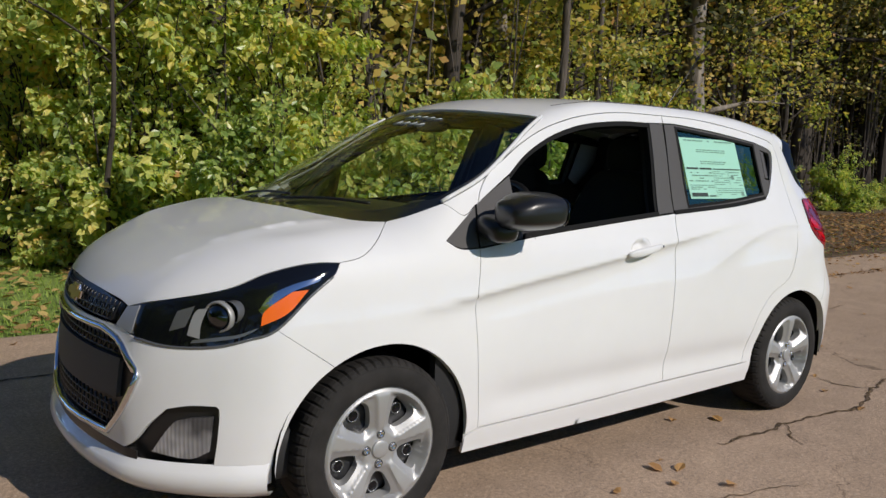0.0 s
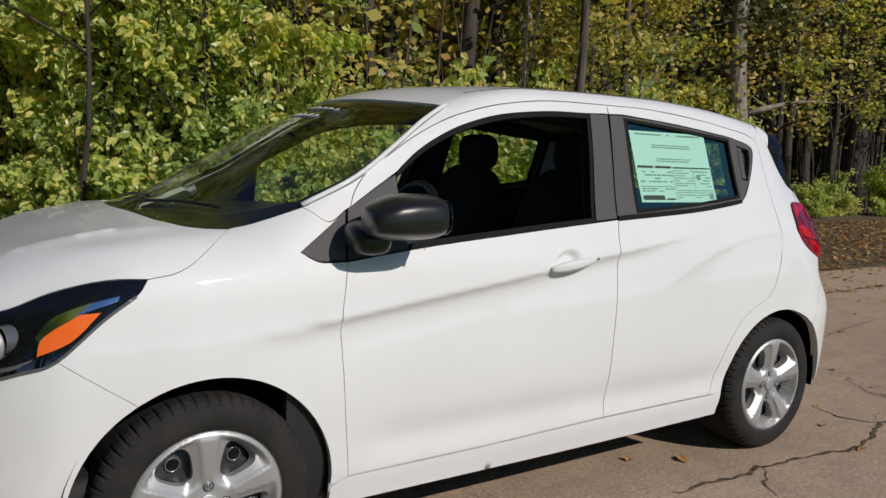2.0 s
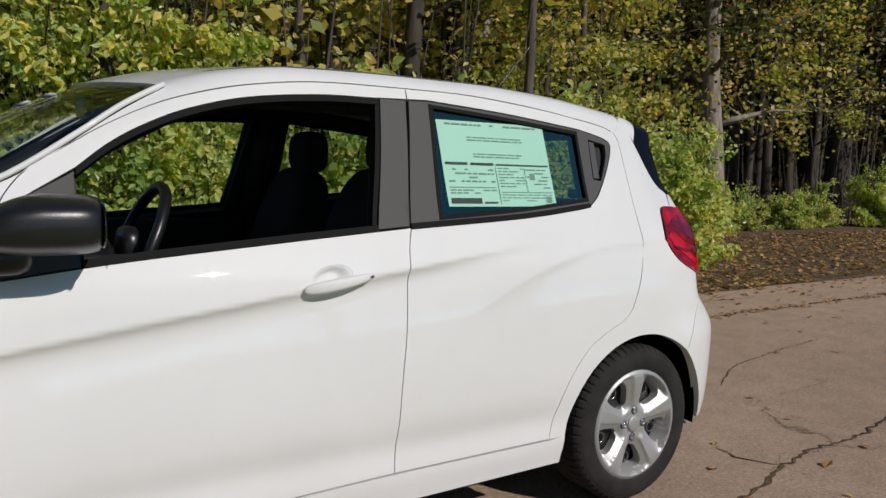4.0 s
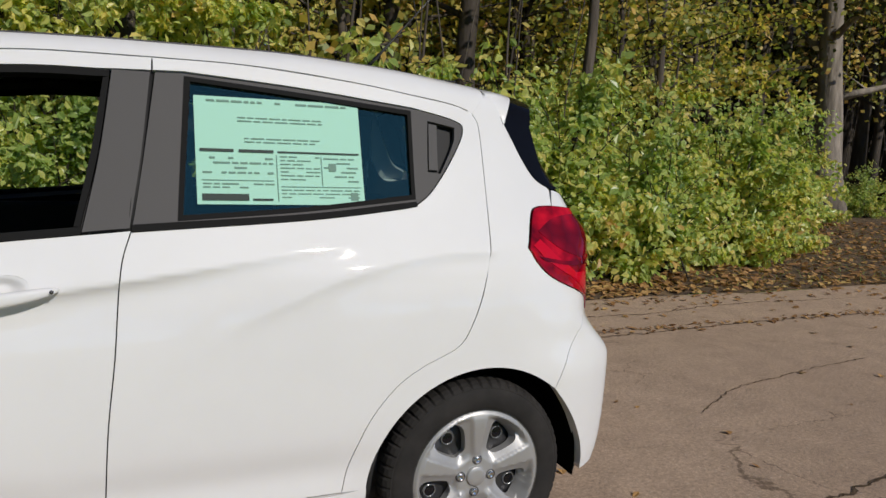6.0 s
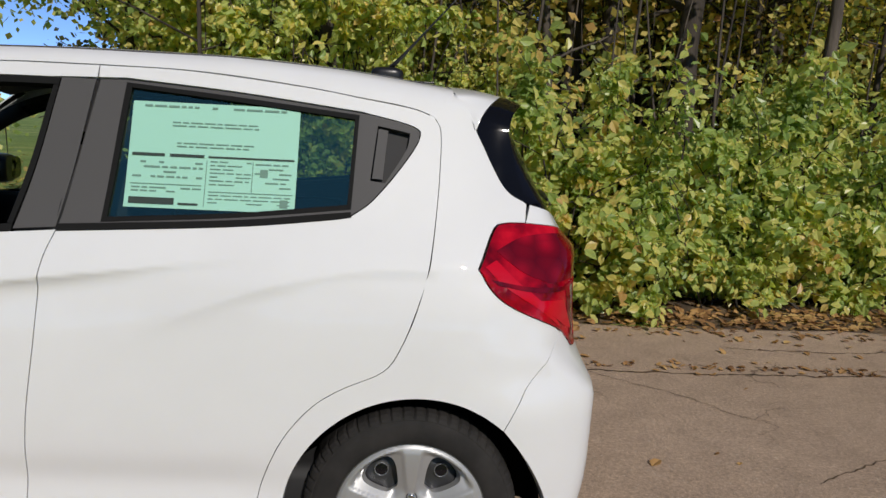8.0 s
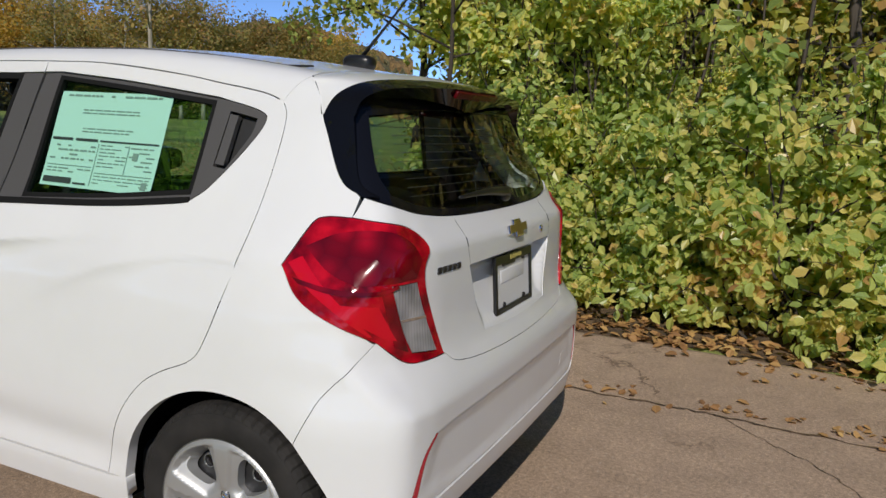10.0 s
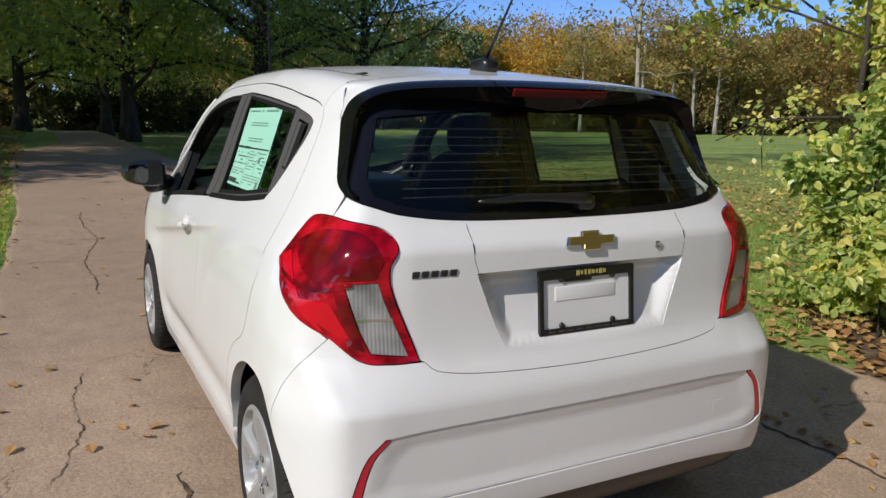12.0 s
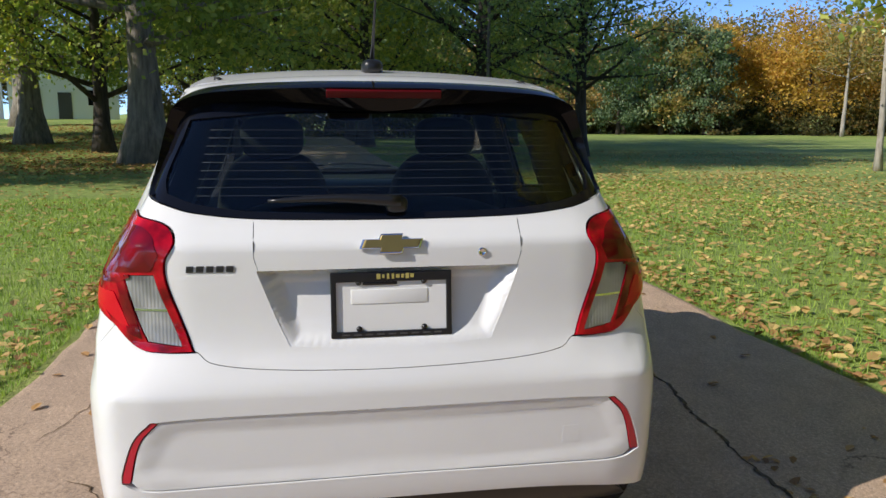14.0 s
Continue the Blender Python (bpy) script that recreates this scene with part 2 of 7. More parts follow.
GRASS = material("mown_grass", grass_build, (.07, .11, .03), .85)
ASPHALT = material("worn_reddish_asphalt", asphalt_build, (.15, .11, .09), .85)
CRACK = material("dark_crack_dirt", litter_build, (.03, .025, .02), .95)
LITTER = material("leaf_litter", litter_build, (.08, .05, .03), .95)
HEDGE_STOPS = [(.03, (.10, .15, .050)), (.20, (.25, .36, .105)), (.42, (.42, .52, .155)), (.64, (.62, .63, .190)), (.82, (.76, .63, .205)), (.93, (.62, .39, .14)), (.99, (.34, .19, .08))]
LEAF = material("hedge_leaves", leaf_build(HEDGE_STOPS, .5), rough=.34, Specular_IOR_Level=.5)
# hedge colours brightened: sunlight put into tall shrub and edge tree leaves
SUNLEAF = material("sunlit_hedge_leaves", leaf_build([(p, (min(.9, c[0] * 1.22), min(.9, c[1] * 1.13), c[2] * 1.15)) for p, c in HEDGE_STOPS], .5), rough=.34, Specular_IOR_Level=.5)
WOODLEAF = material("woodland_leaves", leaf_build([(.05, (.08, .12, .032)), (.32, (.26, .31, .085)), (.54, (.56, .51, .130)), (.80, (.78, .55, .165)), (.97, (.60, .30, .13))], .5), rough=.42, Specular_IOR_Level=.4)
PARKLEAF = material("shade_tree_leaves", leaf_build([(.05, (0.14, 0.20, 0.065)), (.5, (0.29, 0.36, 0.105)), (.85, (0.52, 0.51, 0.130)), (.98, (0.66, 0.48, 0.120))], .55), rough=.55, Specular_IOR_Level=.3)
AUTUMN = material("orange_autumn_leaves", leaf_build([(.05, (0.30, 0.21, 0.06)), (.4, (0.54, 0.34, 0.075)), (.7, (0.70, 0.48, 0.08)), (.97, (0.60, 0.27, 0.08))]), rough=.6)
OLIVE = material("olive_autumn_leaves", leaf_build([(.05, (0.150, 0.170, 0.055)), (.4, (0.290, 0.260, 0.078)), (.7, (0.430, 0.300, 0.092)), (.97, (0.480, 0.235, 0.085))]), rough=.6)
# the wood's deep shade is put into these darker leaf colours
UNDERLEAF = material("shade_dark_wood_leaves", leaf_build([(.05, (.030, .040, .016)), (.45, (.070, .080, .026)), (.75, (.15, .12, .038)), (.97, (.24, .15, .05))], .35), rough=.6, Specular_IOR_Level=.2)
DARKLEAF = material("dark_green_leaves", leaf_build([(.05, (0.11, 0.17, 0.068)), (.5, (0.23, 0.32, 0.105)), (.9, (0.44, 0.50, 0.145)), (.98, (0.52, 0.33, 0.11))], .4), rough=.4)
CONIFER = material("conifer_needles", leaf_build([(.05, (0.045, 0.090, 0.040)), (.6, (0.112, 0.175, 0.076)), (.97, (0.225, 0.270, 0.124))], .2), rough=.6)
BARK = material("dark_bark", bark_build((.022, .017, .013), (.075, .060, .046)), (.06, .05, .04), .9)
STEMBARK = material("brown_stem_bark", bark_build((.035, .028, .022), (.12, .098, .078)), (.08, .07, .05), .9)
PALEBARK = material("pale_bark", bark_build((.16, .14, .11), (.46, .43, .37)), (.3, .28, .25), .85)
GREYBARK = material("grey_bark", bark_build((.10, .086, .068), (.33, .285, .235)), (.14, .12, .1), .9)
DEADLEAF = material("fallen_leaves", leaf_build([(.05, (.16, .082, .036)), (.4, (.32, .165, .062)), (.7, (.48, .28, .105)), (.97, (.56, .41, .15))], .15), rough=.7)
LAWNLEAF = material("tan_lawn_leaves", leaf_build([(.05, (.26, .15, .06)), (.4, (.42, .28, .10)), (.7, (.56, .40, .15)), (.97, (.66, .54, .18))], .2), rough=.7)
BLADE = material("grass_blades", leaf_build([(.05, (.17, .27, .042)), (.5, (.28, .41, .070)), (.85, (.44, .52, .10)), (.98, (.60, .53, .20))], .35), rough=.6)


def big_mesh(name, v, f, mat, parent=None, label="", smooth_shaded=False):
    """A large mesh from arrays: v is (n, 3), f is (m, 3) or (m, 4)."""
    me = bpy.data.meshes.new(name)
    v, f = np.asarray(v, np.float32), np.asarray(f, np.int32)
    k = f.shape[1]
    me.vertices.add(len(v))
    me.vertices.foreach_set("co", v.ravel())
    me.loops.add(f.size)
    me.loops.foreach_set("vertex_index", f.ravel())
    me.polygons.add(len(f))
    me.polygons.foreach_set("loop_start", np.arange(0, f.size, k, dtype=np.int32))
    me.polygons.foreach_set("loop_total", np.full(len(f), k, np.int32))
    me.polygons.foreach_set("use_smooth", np.full(len(f), smooth_shaded))
    me.update(calc_edges=True)
    me.materials.append(mat)
    ob = new(name, me)
    ob.parent = parent
    return tagged(ob, label)


def rise(x, y):
    """The lie of the land: level round the path, rising gently beyond the shade trees."""
    x, y = np.asarray(x, float), np.asarray(y, float)
    far = np.clip((-x - 20) / 45, 0, 1)
    left = np.clip((12 - y - .25 * np.maximum(-x - 20, 0)) / 16, 0, 1)
    t = far * far * (3 - 2 * far) * left * left * (3 - 2 * left)
    hill = np.clip((-x - 95) / 160, 0, 1) * 7 * (1 - left)
    return 1.5 * t + hill


gx = np.concatenate([-600 + np.arange(0, 500, 25), np.arange(-100, -30, 2.5), np.arange(-30, 30, 1.0), np.arange(30, 120, 6), np.arange(120, 601, 40)])
gy = np.concatenate([np.arange(-600, -100, 40), np.arange(-100, -20, 4), np.arange(-20, 24, 1.0), np.arange(24, 130, 5), np.arange(130, 601, 40)])
X, Y = np.meshgrid(gx, gy)
v = np.stack([X.ravel(), Y.ravel(), rise(X, Y).ravel() - .012], 1)
w = len(gx)
ii, jj = np.meshgrid(np.arange(w - 1), np.arange(len(gy) - 1))
a = (jj * w + ii).ravel()
tagged(big_mesh("ground", v, np.stack([a, a + 1, a + w + 1, a + w], 1), GRASS, None, "mown green park grass strewn with fallen leaves", True), kind="structure", category="ground")
rng = np.random.default_rng(4)
xs = np.arange(-70, 40.01, .25)
run = lambda amp: amp * np.convolve(rng.normal(size=len(xs)), np.ones(5) / 5, "same")
bend = 0 * xs
yl, yr = -1.63 + run(.055) + bend - .03 * np.maximum(-xs - 8, 0), 2.50 + run(.06) + bend - .012 * np.maximum(-xs - 5, 0)
z = rise(xs, (yl + yr) / 2)
n = len(xs)
cols = [(yl - .03, z - .04), (yl, z - .004), (yl + .05, z), ((yl + yr) / 2, z), (yr - .05, z), (yr, z - .004), (yr + .03, z - .04)]
v = np.vstack([np.stack([xs, y, q], 1) for y, q in cols])
f = np.array([(c * n + i, c * n + i + 1, (c + 1) * n + i + 1, (c + 1) * n + i) for c in range(6) for i in range(n - 1)])[:, ::-1]
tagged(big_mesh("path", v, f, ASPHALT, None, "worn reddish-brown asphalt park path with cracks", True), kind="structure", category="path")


def crack(points, width, seed, depth=.0035, label="dark jagged crack in the asphalt"):
    """A crack: a ragged dark ribbon let into the path."""
    r = np.random.default_rng(seed)
    p = np.array(points, float)
    d = np.r_[0, np.cumsum(np.linalg.norm(np.diff(p, axis=0), axis=1))]
    s = np.arange(0, d[-1], .035)
    q = np.stack([np.interp(s, d, p[:, 0]), np.interp(s, d, p[:, 1])], 1)
    wander = np.cumsum(r.normal(0, .008, q.shape), 0)
    wander -= np.linspace(0, 1, len(q))[:, None] * wander[-1]
    q += wander * .7 + r.normal(0, .006, q.shape)
    t = np.gradient(q, axis=0)
    nrm = np.stack([-t[:, 1], t[:, 0]], 1) / (np.linalg.norm(t, axis=1, keepdims=True) + 1e-9)
    wd = .55 * width * (.35 + 1.1 * r.random(len(q)))[:, None] * np.minimum(1, np.minimum(np.arange(len(q)), np.arange(len(q))[::-1]) / 4 + .2)[:, None]
    v = np.vstack([np.c_[q + nrm * wd / 2, np.full(len(q), depth)], np.c_[q - nrm * wd / 2, np.full(len(q), depth)]])
    m = len(q)
    f = np.array([(i, i + 1, m + i + 1, m + i) for i in range(m - 1)])
    tagged(big_mesh("crack", v, f, CRACK, None, label), kind="structure", category="crack")


crack([(9.5, 1.62), (7, 1.56), (5, 1.52), (4.1, 1.46), (3.2, 1.50), (2.3, 1.47), (1.4, 1.55), (.2, 1.50), (-1.6, 1.58)], .030, 1)
crack([(4.4, -.70), (3.8, -.79), (3.437, -.82), (3.17, -.85), (2.95, -.93), (2.76, -.957), (2.447, -.912), (2.17, -.89), (1.83, -.897), (1.65, -.903)], .030, 2)
crack([(3.17, -.85), (3.10, -.70), (3.16, -.55)], .018, 3)
crack([(2.2, -.89), (2.05, -1.0), (1.98, -1.12)], .016, 4)
crack([(5.8, .55), (5.0, .42), (4.4, .30), (4.0, .05)], .014, 5)
crack([(7.6, 2.0), (6.4, 2.05), (5.2, 1.92), (4.4, 1.98)], .018, 6)
crack([(1.6, -1.32), (1.1, -1.18), (.7, -1.22), (.2, -1.12)], .010, 7)
crack([(-1.6, -.95), (-2.9, -1.02), (-4.2, -.80), (-5.4, -.92), (-7.0, -.85)], .016, 8)
crack([(-2.9, -1.02), (-3.1, -1.3), (-3.0, -1.62)], .014, 9)
crack([(3.3, 1.5), (3.75, 1.1), (4.0, .75), (4.25, .6)], .008, 10)

# ---- the car ----
def knots(xs, ys):
    """A smooth monotone curve through knots."""
    xs, ys = np.array(xs, float), np.array(ys, float)
    h, d = np.diff(xs), np.diff(ys) / np.diff(xs)
    m = np.zeros(len(xs))
    m[0], m[-1] = d[0], d[-1]
    for i in range(1, len(xs) - 1):
        if d[i - 1] * d[i] > 0:
            w1, w2 = 2 * h[i] + h[i - 1], h[i] + 2 * h[i - 1]
            m[i] = (w1 + w2) / (w1 / d[i - 1] + w2 / d[i])

    def f(x):
        x = np.asarray(x, float)
        i = np.clip(np.searchsorted(xs, x) - 1, 0, len(h) - 1)
        t = (np.clip(x, xs[0], xs[-1]) - xs[i]) / h[i]
        v = (1 + 2 * t) * (1 - t) ** 2 * ys[i] + t * (1 - t) ** 2 * h[i] * m[i]
        v = v + t * t * (3 - 2 * t) * ys[i + 1] + t * t * (t - 1) * h[i] * m[i + 1]
        return v + np.where(x < xs[0], (x - xs[0]) * m[0], 0) + np.where(x > xs[-1], (x - xs[-1]) * m[-1], 0)
    return f


def ease(a, b, x):
    t = np.clip((np.asarray(x, float) - a) / (b - a), 0, 1)
    return t*t*(3-2*t)
def smax(a, b, k):
    h = np.maximum(k - np.abs(a - b), 0) / k
    return np.maximum(a, b) + h*h*k/4
PLAN = knots([-0.9,-.5,-.3,0,.5,1.0,1.5,2.0,2.4,2.6,2.75,2.9],[.70,.735,.762,.785,.782,.784,.79,.797,.804,.793,.757,.682])
SECT = knots([.1,.2,.3,.42,.55,.68,.80,.87,.93,.994,1.054,1.319,1.41,1.5],[.06,.035,.014,.004,0,.001,.006,.018,.042,.072,.098,.19,.225,.262])
NARROWF = knots([-1,-.6,-.1,.4,1.0,3],[.03,.03,.035,.022,0,0])
NARROWR = knots([-1,1.8,2.2,2.5,2.8],[0,0,.010,.04,.07])
def side(x, z):
    s = PLAN(x) - SECT(z) - NARROWF(x)*ease(.6,1.0,z) - NARROWR(x)*ease(.85,1.3,z)
    # the crease along the doors: full above, cut in sharply below, and the haunch over the rear wheel
    d = z - (.736 + .134 * (x - .39))
    d = -.0025 * np.logaddexp(0, -d / .0025)
    cut = (1 - np.exp(d / .028)) * np.exp(d / .16)
    s = s - .036 * ease(.0, .45, x) * (1 - ease(1.50, 2.10, x)) * cut
    h = z - (.928 - .42 * np.maximum(2.36 - x, 0) ** 2)
    h = -.003 * np.logaddexp(0, -h / .003)
    dip = (1 - np.exp(h / .038)) * np.exp(h / .12)
    s = s - .024 * ease(1.55, 2.10, x) * (1 - ease(2.5, 2.7, x)) * dip
    # fuller bumper corners, and a tail that draws in at the lamps
    s = s + .022 * ease(2.45, 2.70, x) * (1 - ease(.56, .70, z)) - .012 * ease(2.50, 2.65, x) * ease(.70, .80, z)
    # lower rocker hollow
    s = s - .014*ease(.35,.6,x)*(1-ease(1.9,2.2,x))*np.exp(-((z-.36)/.06)**2)
    return s
TOPC = knots([-.80,-.68,-.6,-.4,-.2,-.06,.0,.06,.3,.55,.75,.9,1.0,1.2,1.5,1.8,2.1,2.4,2.62,2.72],
             [.66,.76,.82,.915,.975,1.008,1.028,1.06,1.205,1.33,1.41,1.446,1.458,1.472,1.479,1.478,1.462,1.428,1.395,1.375])
def top(x, y):
    y2 = np.minimum(np.asarray(y, float)**2, .7)
    xe = x - .36*y2*ease(-.4,.1,x)*(1-ease(.7,1.3,x))
    crown = .06 + .09*ease(-.1,.3,x) - .05*ease(.9,1.2,x)
    a = np.abs(y)
    fold = a - (.36 + .30 * (x + .6))
    swell = .012 * ease(-.66, -.45, x) * (1 - ease(-.12, 0, x)) * np.exp(-np.sqrt(fold * fold + 1e-4) / np.where(fold > 0, .036, .14))
    return TOPC(xe) - crown*y2 + swell
REARC = knots([.15,.24,.32,.42,.52,.60,.68,.72,.80,.90,.97,1.03,1.2,1.36,1.5],[2.79,2.860,2.888,2.899,2.902,2.904,2.880,2.864,2.852,2.848,2.844,2.80,2.715,2.63,2.56])
def bulge(a, z):
    """How far the tail lights and the screen's lower corners stand out beyond the tailgate's sweep."""
    out = .015*(a/.6)**2 + .09*np.maximum(a-.45,0)**1.5/.25**1.5 - .05*np.maximum(a-.50,0)**1.5/.25**1.5
    return np.minimum(out, .062) * ease(.62, .76, z) * (1 - ease(1.05, 1.27, z))
def rear(y, z):
    a = np.abs(y)
    lo = 1 - ease(.60,.75,z)
    c = (.045*(a/.6)**2 + .10*np.maximum(a-.45,0)**1.5/.25**1.5*.9)*(1-lo) + lo*(.016*(a/.6)**2 + .035*np.maximum(a-.6,0)**1.5/.2**1.5)
    return REARC(z) - c + bulge(a, z)
FRONTC = knots([.15,.22,.30,.38,.46,.56,.66,.74,.80,.9],[-.66,-.715,-.742,-.745,-.742,-.735,-.715,-.685,-.64,-.5])
def front(y, z):
    a = np.abs(y)
    return FRONTC(z) + .10*(a/.55)**2 + .17*np.maximum(a-.45,0)**1.6/.3**1.6
def skin(x, y, z):
    f = np.abs(y) - side(x, z)
    k = .05 + .05*(1-ease(-.1,.4,x)) 
    f = smax(f, z - top(x, y), k)
    f = smax(f, x - rear(y, z), .034)
    f = smax(f, front(y, z) - x, .06)
    return f


ROOT = {
    "L": lambda u, v: ((u, 0 * u, v), (0 * u, 0 * u - 1, 0 * u)),
    "C": lambda u, v: ((0 * u + 2.0, 0 * u, v), (np.cos(u / .85), np.sin(u / .85), 0 * u)),
    "N": lambda u, v: ((0 * u + .25, 0 * u, v), (-np.cos(u / .9), np.sin(u / .9), 0 * u)),
    "U": lambda u, v: ((u, 0 * u, 0 * u + .55), (0 * u, np.sin(v / .8), np.cos(v / .8))),
    "B": lambda u, v: ((0 * u + 2.0, u, v), (0 * u + 1, 0 * u, 0 * u)),
}


def flat(proj, p):
    """Body coordinates of a place in the sheet of a projection."""
    x, y, z = p
    if proj == "L":
        return (x, z)
    if proj == "C":
        x += float(bulge(abs(y), z) * ease(2.60, 2.70, x))
        return (math.atan2(y, x - 2.0) * .85, z)
    if proj == "N":
        return (math.atan2(y, .25 - x) * .9, z)
    if proj == "U":
        return (x, math.atan2(y, z - .55) * .8)
    return (y, z)


def onto(proj, uv, off):
    """Places on the body's skin, lowered by off."""
    u, v = np.asarray(uv, float).T
    o, d = ROOT[proj](u, v)
    a, b = np.zeros_like(u), np.full_like(u, 1.3)
    for _ in range(22):
        m = (a + b) / 2
        inside = skin(o[0] + m * d[0], o[1] + m * d[1], o[2] + m * d[2]) + off < 0
        a, b = np.where(inside, m, a), np.where(inside, b, m)
    m = (a + b) / 2
    return np.stack([o[0] + m * d[0], o[1] + m * d[1], o[2] + m * d[2]], 1)


def slope(p):
    e = .0025
    x, y, z = p.T
    g = np.stack([skin(x + e, y, z) - skin(x - e, y, z), skin(x, y + e, z) - skin(x, y - e, z),
                  skin(x, y, z + e) - skin(x, y, z - e)], 1)
    return g / (np.linalg.norm(g, axis=1, keepdims=True) + 1e-9)


def smooth(points, n=6):
    """Catmull-Rom through the points."""
    p = np.array(points, float)
    if len(p) < 3:
        return p
    q = np.vstack([2 * p[0] - p[1], p, 2 * p[-1] - p[-2]])
    t = np.linspace(0, 1, n, endpoint=False)[:, None]
    out = []
    for i in range(1, len(q) - 2):
        a, b, c, d = q[i - 1:i + 3]
        out.append(.5 * (2 * b + (c - a) * t + (2 * a - 5 * b + 4 * c - d) * t ** 2 + (3 * b - a - 3 * c + d) * t ** 3))
    return np.vstack(out + [p[-1:]])


def ring(proj, segments, step, inset):
    """A closed outline from smooth runs that meet in corners, evenly stepped and drawn in by inset."""
    pts = []
    for s in segments:
        s = [flat(proj, p) if len(p) == 3 else p for p in s]
        run = smooth(s)
        pts.extend(run if not pts or np.linalg.norm(np.array(pts[-1]) - run[0]) > 1e-4 else run[1:])
    pts = np.array(pts)
    if np.linalg.norm(pts[0] - pts[-1]) < 1e-4:
        pts = pts[:-1]
    out = []
    for a, b in zip(pts, np.roll(pts, -1, 0)):
        n = max(1, int(round(np.linalg.norm(b - a) / step)))
        out.extend(a + (b - a) * k / n for k in range(n))
    p = np.array(out)
    keep = [0]
    for i in range(1, len(p)):
        if np.linalg.norm(p[i] - p[keep[-1]]) > step * .35:
            keep.append(i)
    p = p[keep]
    area = .5 * np.sum(p[:, 0] * np.roll(p[:, 1], -1) - np.roll(p[:, 0], -1) * p[:, 1])
    if area < 0:
        p = p[::-1]
    d1 = p - np.roll(p, 1, 0)
    d2 = np.roll(p, -1, 0) - p
    d1, d2 = (d / (np.linalg.norm(d, axis=1, keepdims=True) + 1e-9) for d in (d1, d2))
    n = np.stack([-(d1 + d2)[:, 1], (d1 + d2)[:, 0]], 1)
    n /= np.linalg.norm(n, axis=1, keepdims=True) + 1e-9
    return p + n * inset


def inside(poly, p):
    x, y = p.T
    hit = np.zeros(len(p), bool)
    for (ax, ay), (bx, by) in zip(poly, np.roll(poly, -1, 0)):
        if ay != by:
            hit ^= ((ay > y) != (by > y)) & (x < (bx - ax) * (y - ay) / (by - ay) + ax)
    return hit


def sheet(proj, outline, holes, step, inset, off, thick):
    """Vertices, faces and normals of a body panel with turned-in edges."""
    rings = [ring(proj, outline, step * .7, inset)] + [ring(proj, h, step * .7, -inset) for h in holes]
    edge = np.vstack(rings)
    lo, hi = rings[0].min(0), rings[0].max(0)
    gu, gv = np.meshgrid(np.arange(lo[0], hi[0], step), np.arange(lo[1], hi[1], step))
    gu[1::2] += step / 2
    grid = np.stack([gu.ravel(), gv.ravel()], 1)
    ok = inside(rings[0], grid)
    for r in rings[1:]:
        ok &= ~inside(r, grid)
    grid = grid[ok]
    if len(grid):
        far = np.full(len(grid), 9.0)
        for e in edge:
            far = np.minimum(far, np.abs(grid - e).max(1))
        grid = grid[far > step * .45]
    pts = np.vstack([edge, grid])
    edges, base = [], 0
    for r in rings:
        n = len(r)
        edges += [(base + i, base + (i + 1) % n) for i in range(n)]
        base += n
    vs, _, fs, *_ = geometry.delaunay_2d_cdt([Vector(p) for p in pts], edges, [], 0, 1e-6)
    uv = np.array([tuple(v) for v in vs])
    tri = np.array([tuple(f) for f in fs])
    mid = uv[tri].mean(1)
    ok = inside(rings[0], mid)
    for r in rings[1:]:
        ok &= ~inside(r, mid)
    tri = tri[ok]
    depth = off(uv) if callable(off) else off
    top = onto(proj, uv, depth)
    nor = slope(top)
    if callable(off):
        w = np.cross(top[tri[:, 1]] - top[tri[:, 0]], top[tri[:, 2]] - top[tri[:, 0]])
        w *= np.sign((w * nor[tri].mean(1)).sum(1))[:, None]
        own = np.zeros_like(nor)
        for k in range(3):
            np.add.at(own, tri[:, k], w)
        nor = own / (np.linalg.norm(own, axis=1, keepdims=True) + 1e-12)
    f0 = tri[0]
    face = np.cross(top[tri[:, 1]] - top[tri[:, 0]], top[tri[:, 2]] - top[tri[:, 0]])
    flip = (face * nor[tri].mean(1)).sum(1) < 0
    tri[flip] = tri[flip][:, ::-1]
    verts, norms, faces = [top], [nor], [tuple(t) for t in tri]
    if thick:
        count = {}
        for t in tri:
            for a, b in ((t[0], t[1]), (t[1], t[2]), (t[2], t[0])):
                count[(a, b)] = 1
        rim = [(a, b) for a, b in count if (b, a) not in count]
        ids = sorted({i for e in rim for i in e})
        at = {i: k for k, i in enumerate(ids)}
        n0 = len(top)
        up = top[ids]
        verts += [up, up - nor[ids] * thick]
        norms += [np.zeros_like(up), np.zeros_like(up)]
        m = len(ids)
        faces += [(n0 + at[b], n0 + at[a], n0 + m + at[a], n0 + m + at[b]) for a, b in rim]
    return np.vstack(verts), faces, np.vstack(norms)


def panel(name, proj, outline, mat, parent, holes=(), step=.03, inset=.0015, off=0.0, thick=.014, label="", both=False):
    """One body panel; both: also its mirror image on the other flank."""
    v, f, n = sheet(proj, outline, holes, step, inset, off, thick)
    made = []
    for side_of in ((1, -1) if both else (1,)):
        w, m = v * (1, side_of, 1), n * (1, side_of, 1)
        g = f if side_of > 0 else [t[::-1] for t in f]
        made.append(mesh_part(name, w, g, mat, parent if not isinstance(parent, tuple) else parent[side_of < 0], label, normals=m))
    return made if both else made[0]


